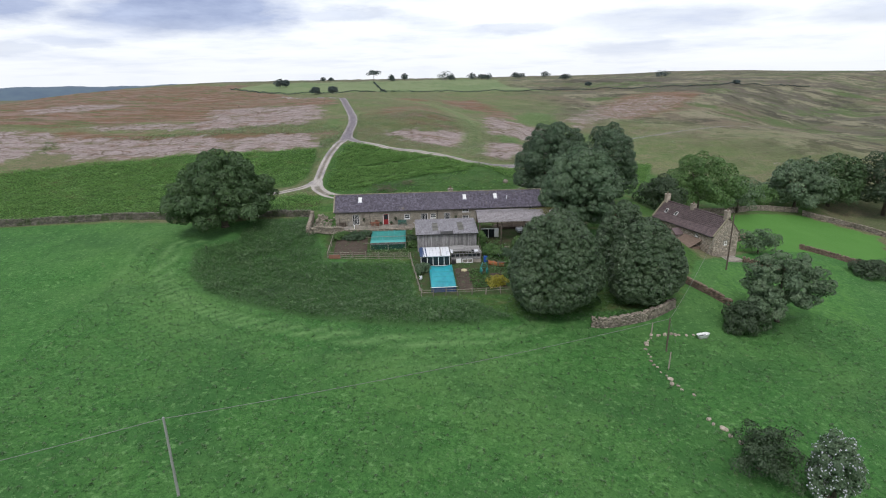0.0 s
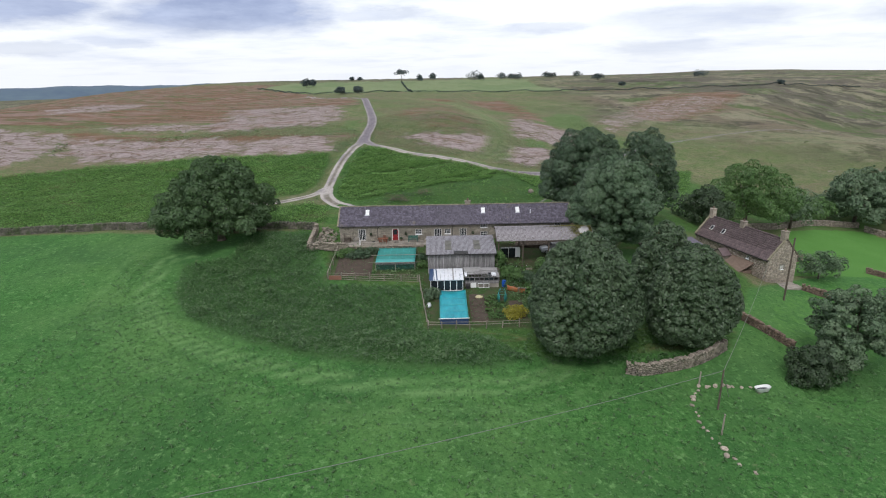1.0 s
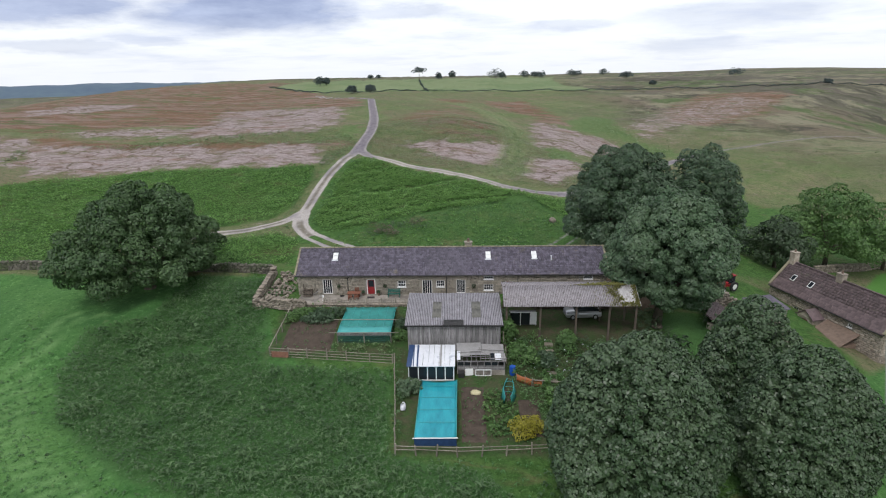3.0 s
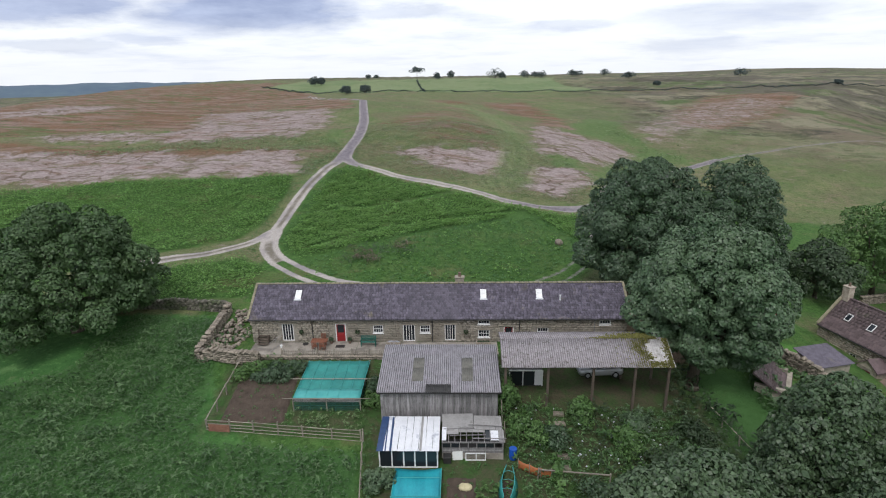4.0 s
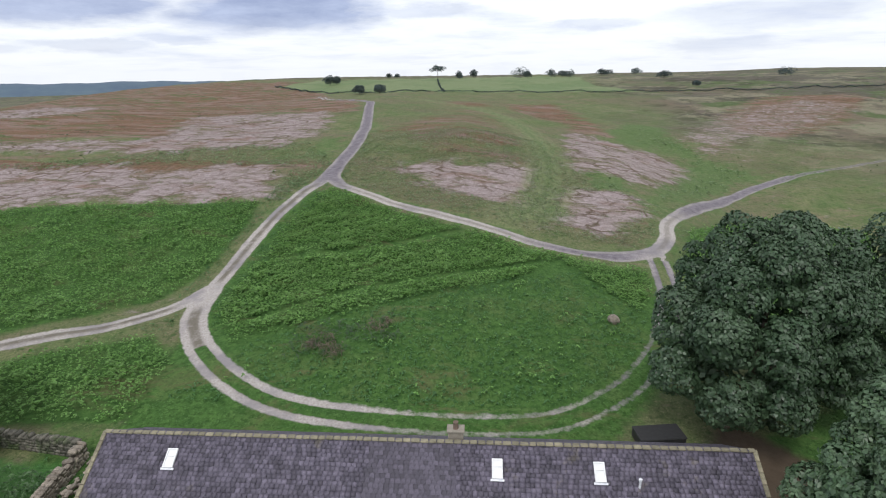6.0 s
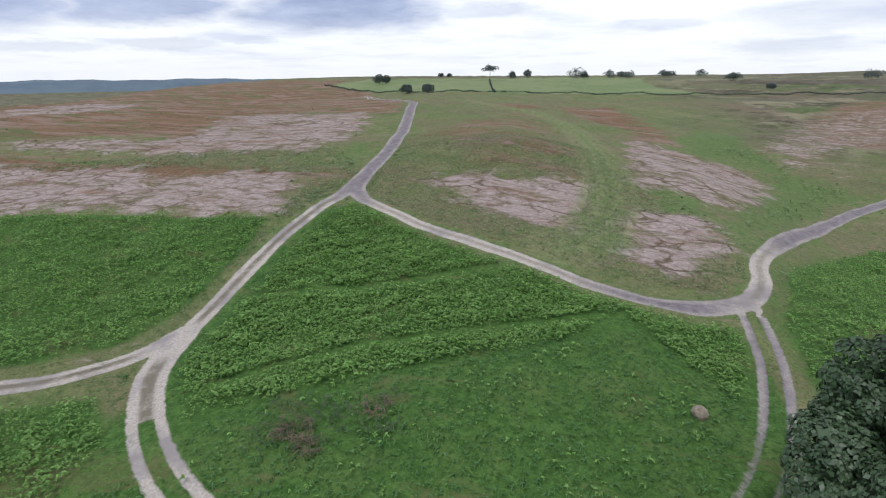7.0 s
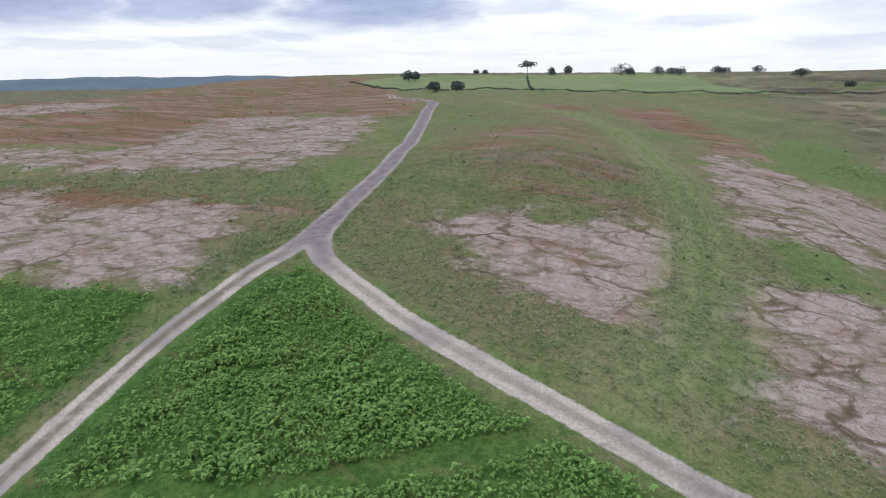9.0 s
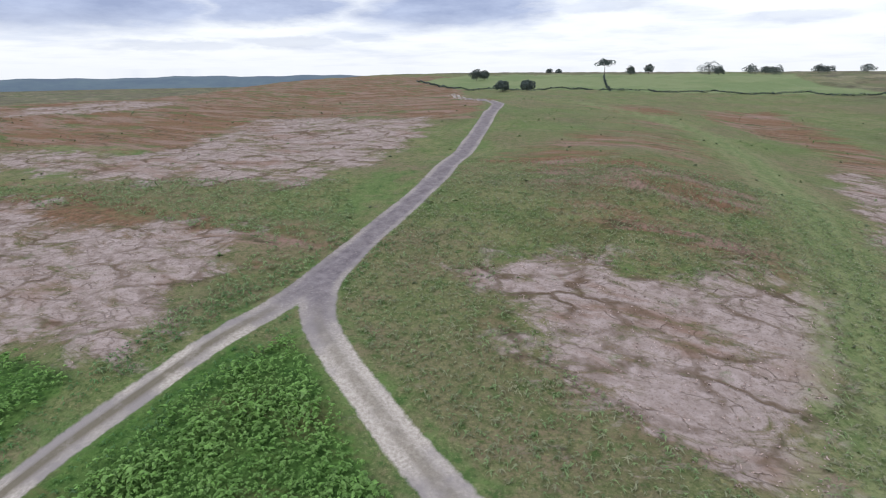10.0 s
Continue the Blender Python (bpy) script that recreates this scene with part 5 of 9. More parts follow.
    for i, x in enumerate((-11.3, 0.75, 9.4)):
        bm = bmesh.new()
        rod(bm, (x + (0.35 if i == 0 else 0), f0[0] - 0.03, f0[1] - 0.06), (x, HY0 - 0.12, 2.15), 0.045)
        rod(bm, (x, HY0 - 0.12, 2.16), (x, HY0 - 0.12, -0.02 if i < 2 else -0.4), 0.045)
        for z in (0.5, 1.5):
            rod(bm, (x, HY0 - 0.12, z), (x, HY0 - 0.12, z + 0.06), 0.062)
        part("downpipe", bm, M_BLACK, h)
    part("downpipe", rods(((16.8, HY0 - 0.12, f0[1]), (16.8, HY0 - 0.12, -0.45), 0.04)), M_BOARD, h)
    # windows and doors
    for a, b, c, d in HOLES["tall_window"]:
        sash(h, "window", a, b, c, d, HY0, 4, 0, bar=0.05)
    for a, b, c, d in HOLES["small_window"]:
        sash(h, "window", a, b, c, d, HY0, 4, 2, bar=0.035)
    for a, b, c, d in HOLES["door"]:
        dr = new("door")
        dr.parent = h
        part("door_frame", boxes((a, a + 0.09, HY0 + 0.02, HY0 + 0.14, c, d), (b - 0.09, b, HY0 + 0.02, HY0 + 0.14, c, d), (a + 0.09, b - 0.09, HY0 + 0.02, HY0 + 0.14, d - 0.09, d)), M_WHITE, dr)
        zm = c + (d - c) * 0.48
        part("lower_leaf", boxes((a + 0.095, b - 0.095, HY0 + 0.07, HY0 + 0.12, c + 0.02, zm), (a + 0.2, b - 0.2, HY0 + 0.055, HY0 + 0.07, c + 0.15, zm - 0.12), bevel=0.008), M_RED, dr, "red painted lower half of a stable door")
        part("upper_leaf", boxes((a + 0.095, a + 0.19, HY0 + 0.07, HY0 + 0.12, zm + 0.01, d - 0.095), (b - 0.19, b - 0.095, HY0 + 0.07, HY0 + 0.12, zm + 0.01, d - 0.095), (a + 0.19, b - 0.19, HY0 + 0.07, HY0 + 0.12, d - 0.19, d - 0.095)), M_RED, dr, "red upper half with a dark pane")
        part("pane", boxes((a + 0.19, b - 0.19, HY0 + 0.085, HY0 + 0.095, zm + 0.01, d - 0.19)), M_GLASS, dr)
        part("door_handle", rods(((b - 0.17, HY0 + 0.02, zm - 0.12), (b - 0.17, HY0 + 0.07, zm - 0.12), 0.025)), M_BLACK, dr)
        part("doorstep", boxes((a - 0.12, b + 0.12, HY0 - 0.28, HY0 + 0.02, c - 0.12, c - 0.003), bevel=0.02), M_RUBBLE, dr)
    # rooflights, flue, chimney
    ang = math.degrees(math.atan2(RIDGE_Z - f0[1], RIDGE_Y - f0[0]))
    for x in (-13.05, 5.9, 11.55):
        s = new("rooflight")
        s.parent = h
        s.matrix_local = pose(x, 97.15, EAVE + 0.1 + k * (97.15 - HY0) + 0.07, ang, 0, 0)
        part("frame", boxes((-0.36, -0.28, -0.62, 0.62, 0, 0.10), (0.28, 0.36, -0.62, 0.62, 0, 0.10), (-0.28, 0.28, 0.54, 0.62, 0, 0.10), (-0.28, 0.28, -0.62, -0.54, 0, 0.10)), M_WHITE, s)
        s.scale = (0.84, 0.88, 1.0)
        part("blind", boxes((-0.28, 0.28, -0.54, 0.54, 0.02, 0.05)), M_WHITE, s, "white blind under the glass")
        part("flashing", boxes((-0.46, 0.46, -0.78, -0.63, 0, 0.06), bevel=0.01), M_WHITE_SHEET, s)
        part("bar", boxes((-0.27, 0.27, 0.1, 0.13, 0.05, 0.10)), M_WHITE, s)
    part("flue", rods(((13.6, 96.55, 3.5), (13.6, 96.55, 4.25), 0.07), ((13.6, 96.55, 4.22), (13.6, 96.55, 4.34), 0.10)), M_WHITE_SHEET, h, "pale metal flue")
    ch = part("chimney", boxes((3.05, 3.95, 98.75, 99.35, 4.4, 5.32), (2.98, 4.02, 98.68, 99.42, 5.32, 5.44), bevel=0.02), M_STONE, h, "short stone chimney stack")
    part("chimney_pot", rods(((3.5, 99.05, 5.42), (3.5, 99.05, 5.85), 0.17, 0.13), ((3.5, 99.05, 5.80), (3.5, 99.05, 5.87), 0.16), n=12), M_BRICK, ch)
    return h


farmhouse()


def yard():
    t = thing("terrace", 0, 0, 0, "worn pale concrete terrace along the house front", "terrace", kind="structure")
    rng = np.random.default_rng(3)
    for a, b in ((-17.2, -13.9), (-13.9, -10.2), (-10.2, -6.7), (-6.7, -3.4), (-3.4, 0.2), (0.2, 3.8), (3.8, 7.2)):
        part("slab", boxes((a + 0.012, b - 0.012, 92.35, 94.88, -0.35, 0.0 + rng.uniform(-0.01, 0.006)), bevel=0.015), M_CONCRETE, t)
    part("apron", boxes((7.25, 19.8, 92.0, 94.9, -0.8, -0.40), bevel=0.02), M_SOIL, t, "bare earth apron")


yard()


# ---- field stone walls ----
def stone_run(line, height, thick, rng, z_of=None, stone=(0.28, 0.5), course=0.17, ruin=0.0, cope=True):
    """Stones for both faces and the top of a dry stone wall along a line."""
    line = spline(line, 0.25) if len(line) > 2 else np.array([np.linspace(line[0][k], line[1][k], max(3, int(math.dist(line[0], line[1]) / 0.25))) for k in (0, 1)]).T
    seg = np.linalg.norm(np.diff(line, axis=0), axis=1)
    arc = np.append(0, np.cumsum(seg))
    out = []

    def at(s):
        x, y = np.interp(s, arc, line[:, 0]), np.interp(s, arc, line[:, 1])
        e = 0.3
        dx, dy = np.interp(s + e, arc, line[:, 0]) - np.interp(s - e, arc, line[:, 0]), np.interp(s + e, arc, line[:, 1]) - np.interp(s - e, arc, line[:, 1])
        return x, y, math.atan2(dy, dx)

    for side in (-1, 1):
        z = 0.0
        while z < height - 0.05:
            s = rng.uniform(0, 0.2)
            while s < arc[-1]:
                w = rng.uniform(*stone)
                x, y, a = at(s + w / 2)
                hh = height * (1 - ruin * (0.5 + 0.5 * math.sin(s * 0.9 + z)) * rng.uniform(0.4, 1.0))
                if z < hh:
                    bat = thick * (0.5 - 0.13 * z / height)
                    g = (z_of(x, y) if z_of else G(x, y)) - 0.05
                    out.append(block(x - math.sin(a) * side * (bat - 0.13), y + math.cos(a) * side * (bat - 0.13), g + z + course / 2, w * 0.97, 0.30, course * rng.uniform(0.85, 1.1), rng.uniform(-5, 5), rng.uniform(-4, 4), math.degrees(a) + rng.uniform(-8, 8)))
                s += w
            z += course
    if cope:
        s = 0.0
        while s < arc[-1]:
            w = rng.uniform(0.16, 0.34)
            x, y, a = at(s + w / 2)
            if rng.random() > ruin:
                g = (z_of(x, y) if z_of else G(x, y)) - 0.05
                out.append(block(x, y, g + height * (1 - 0.55 * ruin * rng.random()) + 0.09, w * 0.95, thick * rng.uniform(0.75, 1.0), rng.uniform(0.2, 0.32), rng.uniform(-8, 8), rng.uniform(-14, 14), math.degrees(a) + rng.uniform(-10, 10)))
            s += w
    return out


def stone_wall(name, lines, height, thick, label, seed, limit=0, mat=None, **kw):
    rng = np.random.default_rng(seed)
    x, y = lines[0][0][:2]
    t = thing(name, 0, 0, 0, label, "wall", kind="structure")
    sp = []
    for line in lines:
        sp += stone_run(line, height, thick, rng, **kw)
    sp = sorted(sp, key=lambda m: (-m.translation.z + (G(m.translation.x, m.translation.y))) + rng.uniform(0, 0.4)) if limit else sp
    pieces(t, "stone", sp, mat or M_RUBBLE, limit, rest="stones", jitter=0.022, seed=seed)
    return t


stone_wall("field_wall", [[(-150, 101.5), (-79, 103.2), (-60, 103.8), (-45, 103.6), (-30.5, 102.8), (-23, 102.0)]], 1.15, 0.6, "mossy dry stone wall along the top of the meadow", 31, mat=M_MOSSY, ruin=0.2, stone=(0.35, 0.7), course=0.22)
stone_wall("garden_wall", [[(-22.6, 102), (-22.2, 97), (-22.0, 92.4)], [(-22.0, 92.2), (-18.6, 91.6), (-15.8, 91.4)]], 1.15, 0.75, "tumbledown dry stone wall beside the house", 32, limit=160, ruin=0.45, stone=(0.3, 0.62), course=0.2)
stone_wall("retaining_wall", [[(-15.8, 91.9), (-4.0, 91.9)]], 1.25, 0.5, "rubble retaining wall below the terrace", 33, limit=120, z_of=lambda x, y: -1.2, cope=False)
stone_wall("tree_wall", [[(18.2, 61.2), (20, 60.9), (24.5, 62.1), (28.5, 63.9), (31.2, 65.8)]], 1.25, 0.65, "curved dry stone wall under the chestnuts", 34, limit=220, ruin=0.22, stone=(0.3, 0.62), course=0.2)
stone_wall("cottage_garden_wall", [[(36.8, 77), (37.8, 73.5), (39.4, 69.8), (40.6, 67.6)], [(54.5, 87.5), (58.5, 84.8), (64, 82)], [(56.5, 95), (60, 99.5), (64.5, 103)], [(74, 99.5), (79, 96), (86, 93.5), (92, 94)]], 0.95, 0.6, "low garden wall of weathered brick and stone", 35, mat=M_BRICK, ruin=0.25)
stone_wall("lawn_wall", [[(60, 118), (72, 122), (84, 128), (96, 131)], [(96, 129), (104, 122), (112, 110)]], 1.1, 0.6, "dry stone wall round the cottage lawn", 36, stone=(0.4, 0.8), course=0.25)
stone_wall("byre_wall", [[(30.2, 101.5), (30.6, 96), (31.4, 92.8)], [(34.5, 94.6), (36.6, 91.2), (38.4, 88.4)], [(31.4, 92.8), (34.5, 94.6)]], 1.7, 0.6, "broken walls of a ruined byre", 37, ruin=0.4, stone=(0.3, 0.6), course=0.2, limit=120)


def rubble_heap():
    rng = np.random.default_rng(39)
    t = thing("rubble_heap", 0, 0, 0, "heap of fallen stones between wall and house", "rubble")
    sp = []
    for i in range(260):
        x, y = rng.uniform(-21.4, -18.4), rng.uniform(92.8, 101.6)
        k = max(0.0, 1 - (x + 21.4) / 2.6) + 0.25 * rng.random()
        if rng.random() > 0.25 + k:
            continue
        s = rng.uniform(0.16, 0.42)
        sp.append(block(x, y, G(x, y) + 0.55 * k * rng.random() + 0.05, s * 1.2, s * 0.9, s * 0.6, rng.uniform(-30, 30), rng.uniform(-30, 30), rng.uniform(0, 180)))
    pieces(t, "stone", sp, M_RUBBLE, 300, rest="stones")


rubble_heap()


def stone_ring():
    rng = np.random.default_rng(38)
    line = spline([(32.0, 58.6), (29, 59), (25.2, 58.8), (23.7, 56.8), (23.0, 53.8), (23.4, 50.8), (23.7, 48.6), (24.6, 47.0)], 0.62)
    more = spline([(24.0, 43.2), (24.8, 41.4), (25.4, 39.6), (26, 38)], 0.7)
    for p in (*line, *more):
        s = rng.uniform(0.14, 0.36)
        bm = bmesh.new()
        bmesh.ops.create_icosphere(bm, subdivisions=2, radius=1.0)
        for v in bm.verts:
            v.co *= 1 + 0.28 * noise.noise(v.co * 1.3 + Vector((p[0], p[1], 0)))
            v.co = Vector((v.co.x * s * 1.15, v.co.y * s * 0.8, v.co.z * s * 0.62))
        x, y = p + rng.normal(0, 0.14, 2)
        b = part("boulder", bm, M_RUBBLE)
        tagged(b, "rounded grey fieldstone sunk in the grass", "stone", "row of fieldstones")
        b.matrix_world = pose(x, y, G(x, y) + 0.22 * s, 0, 0, rng.uniform(0, 180))


stone_ring()


# ---- tin barn, carport and lean-tos ----
def corrugated(x0, x1, profile, pitch=0.18, deep=0.035, thick=0.02):
    """A corrugated sheet whose waves run along x, laid over a (y, z) profile."""
    n = int((x1 - x0) / pitch * 6)
    xs = np.linspace(x0, x1, n + 1)
    wv = deep * np.sin(2 * np.pi * xs / pitch)
    pr = np.array(profile, float)
    v, nx = [], len(xs)
    for lift in (0, -thick):
        for y, z in pr:
            v.append(np.stack([xs, np.full(nx, y), z + wv + lift], 1))
    v = np.concatenate(v)
    q = grid_quads(nx, len(pr))
    top = q
    bot = q[:, ::-1] + nx * len(pr)
    a = np.arange(nx - 1)
    edge = np.stack([a + nx * len(pr), a + 1 + nx * len(pr), a + 1, a], 1)
    last = (len(pr) - 1) * nx
    edge2 = np.stack([a + last, a + 1 + last, a + 1 + last + nx * len(pr), a + last + nx * len(pr)], 1)
    return v, np.concatenate([top, bot, edge, edge2])


def sheet_part(name, x0, x1, profile, mat, parent, label="", **kw):
    v, q = corrugated(x0, x1, profile, **kw)
    ob = new(name, mesh_from(name, v, q, mat))
    ob.parent = parent
    if label:
        ob["label"] = label
    return ob


def tin_barn():
    rng = np.random.default_rng(41)
    b = thing("barn", 0, 0, 0, "grey boarded barn with a curved corrugated roof", "barn")
    x0, x1, y0, y1, zb = -3.15, 6.55, 84.45, 91.0, -3.0
    prof = [(84.1, 1.02), (85.4, 1.26), (86.8, 1.5), (88.2, 1.72), (89.4, 1.87), (90.2, 1.92), (90.8, 1.84), (91.2, 1.62)]
    xs = np.linspace(x0 - 0.2, x1 + 0.2, 6)
    for a, c in zip(xs[:-1], xs[1:]):
        sheet_part("roof_sheet", a - 0.05, c + 0.05, [(y, z + 0.012 * (list(xs).index(a) % 2)) for y, z in prof], M_CEMENT, b, "weathered corrugated cement sheet")
    for xa in (-0.6, 3.6):
        sheet_part("rooflight_sheet", xa, xa + 0.95, [(85.4, 1.30), (87.0, 1.57)], material("dull_translucent_sheet", (0.095, 0.092, 0.082), (0.18, 0.175, 0.155), scale=3, fine=14, bump=0.1) if "dull_translucent_sheet" not in MATS else MATS["dull_translucent_sheet"], b, "dull brownish rooflight sheet", deep=0.03)
        sheet_part("rooflight_sheet", xa, xa + 0.95, [(87.02, 1.575), (88.4, 1.80)], MATS["dull_translucent_sheet"], b, deep=0.028)
    sheet_part("roof_patch", 0.6, 2.7, [(84.05, 1.06), (85.0, 1.23)], M_BLACK, b, "dark stained patch of roof sheet", deep=0.03)
    part("frame", boxes((x0, x0 + 0.2, y0 + 0.05, y0 + 0.25, zb, 1.0), (x1 - 0.2, x1, y0 + 0.05, y0 + 0.25, zb, 1.0), (x0, x1, y0 + 0.05, y0 + 0.2, 0.78, 0.95), (x0, x1, y0 + 0.05, y0 + 0.2, -0.6, -0.45)), M_BOARD, b)
    part("back_wall", boxes((x0, x1, y1 - 0.25, y1, -1.5, 1.55)), M_BOARD, b)
    for side in (x0, x1 - 0.06):
        bm = bmesh.new()
        ring = [(y0 + 0.2, zb), (y1, -1.5), (y1, 1.6), (90.2, 1.82), (88.2, 1.62), (86, 1.28), (y0 + 0.2, 1.0)]
        f = bm.faces.new([bm.verts.new((side, y, z)) for y, z in ring])
        r = bmesh.ops.extrude_face_region(bm, geom=[f])
        bmesh.ops.translate(bm, verts=[e for e in r["geom"] if isinstance(e, bmesh.types.BMVert)], vec=(0.06, 0, 0))
        bmesh.ops.recalc_face_normals(bm, faces=bm.faces)
        part("side_wall", bm, M_BOARD, b)
    x = x0
    while x < x1 - 0.05:
        w = rng.uniform(0.15, 0.24)
        e = min(x + w, x1)
        fwd = 0.0 if x < 1.75 else 0.05
        part("board", boxes((x + 0.008, e - 0.008, y0 - 0.03 + fwd, y0 + 0.03 + fwd + rng.uniform(-0.008, 0.008), zb + 0.1, 0.98 + rng.uniform(-0.02, 0.02))), M_BOARD, b)
        x = e
    part("bargeboard", boxes((x0 - 0.22, x1 + 0.22, y0 - 0.36, y0 - 0.30, 0.86, 0.98)), M_BLACK, b)


tin_barn()


def carport():
    c = thing("carport", 0, 0, 0, "open timber carport under pitched mossy sheets", "carport")
    x0, x1 = 7.0, 21.3
    foot, ridge, back = (85.9, 2.27), (88.4, 3.65), (90.4, 3.30)
    xs = np.linspace(x0, x1, 8)
    for i, (a, e) in enumerate(zip(xs[:-1], xs[1:])):
        up = 0.014 * (i % 2)
        sheet_part("roof_sheet", a - 0.05, e + 0.05, [(foot[0] - 0.05 * (i % 2), foot[1] + up), (87.2, 2.99 + up), (ridge[0], ridge[1] + up)], M_LIMED if i == 6 else M_CEMENT_OLD, c, "pale replaced roof sheet" if i == 6 else "pitted grey corrugated sheet", pitch=0.18, deep=0.018)
        sheet_part("back_sheet", a - 0.05, e + 0.05, [(ridge[0] + 0.02, ridge[1] - 0.02 + up), (back[0], back[1] + up)], M_CEMENT_OLD, c, "dark mossy back sheet", pitch=0.18, deep=0.018)
    for i, x in enumerate((7.3, 10.9, 14.7, 18.2, 21.0)):
        zf = G(x, foot[0] + 0.4)
        part("post", boxes((x - 0.1, x + 0.1, foot[0] + 0.3, foot[0] + 0.5, zf - 0.2, 2.40), bevel=0.015), M_POLE, c)
        if i != 2:
            part("post", boxes((x - 0.1, x + 0.1, back[0] - 0.4, back[0] - 0.2, -1.4, 3.26), bevel=0.015), M_POLE, c)
        part("rafter", boxes((x - 0.05, x + 0.05, -1.5, 1.5, -0.18, -0.05)), M_POLE, c).matrix_local = pose(0, (foot[0] + ridge[0]) / 2, (foot[1] + ridge[1]) / 2, math.degrees(math.atan2(ridge[1] - foot[1], ridge[0] - foot[0])), 0, 0)
    part("beam", boxes((x0, x1, foot[0] + 0.3, foot[0] + 0.44, 2.12, 2.34)), M_POLE, c)
    part("beam", boxes((x0, x1, back[0] - 0.38, back[0] - 0.24, 2.98, 3.26)), M_POLE, c)
    part("ridge_board", boxes((x0, x1, ridge[0] - 0.06, ridge[0] + 0.06, 3.38, 3.60)), M_POLE, c)
    rng = np.random.default_rng(42)

    def roof_z(y):
        return np.where(y < ridge[0], foot[1] + (ridge[1] - foot[1]) * (y - foot[0]) / (ridge[0] - foot[0]), ridge[1] + (back[1] - ridge[1]) * (y - ridge[0]) / (back[0] - ridge[0])) + 0.02
    # moss: a carpet on the back slope, a ragged fringe round the pale sheet, tufts along the sheet laps
    bx = 20.4 - np.abs(rng.normal(0, 1.9, 1500))
    by = ridge[0] + np.abs(rng.normal(0.1, 0.7, 1500)) * np.clip((bx - 14) / 4, 0.2, 1)
    fy = rng.uniform(foot[0], ridge[0], 900)
    fx = np.where(rng.random(900) < 0.6, 18.9 + 0.35 * np.sin(fy * 4) + rng.normal(0, 0.28, 900), 21.25 - np.abs(rng.normal(0, 0.22, 900)))
    gy = rng.uniform(foot[0], foot[0] + 0.5, 260)
    gx = rng.uniform(19.2, 21.2, 260)
    ly = rng.uniform(foot[0], ridge[0], 330)
    lx = 19.4 - np.abs(rng.normal(0, 1.1, 330))
    x, y = np.concatenate([bx, fx, gx, lx]), np.minimum(np.concatenate([by, fy, gy, ly]), back[0] - 0.05)
    pos = np.stack([x, y, roof_z(y)], 1)
    size = np.concatenate([np.full(1500, 0.15), np.full(900, 0.13), np.full(260, 0.12), np.full(330, 0.11)])
    ob = new("moss", leaf_mesh("moss", pos, np.tile([0, 0, 0.4], (len(x), 1)), size, M_MOSS, rng, per=4, wide=0.9, spread=0.8))
    ob.parent = c
    ob["kind"] = "stuff"


carport()


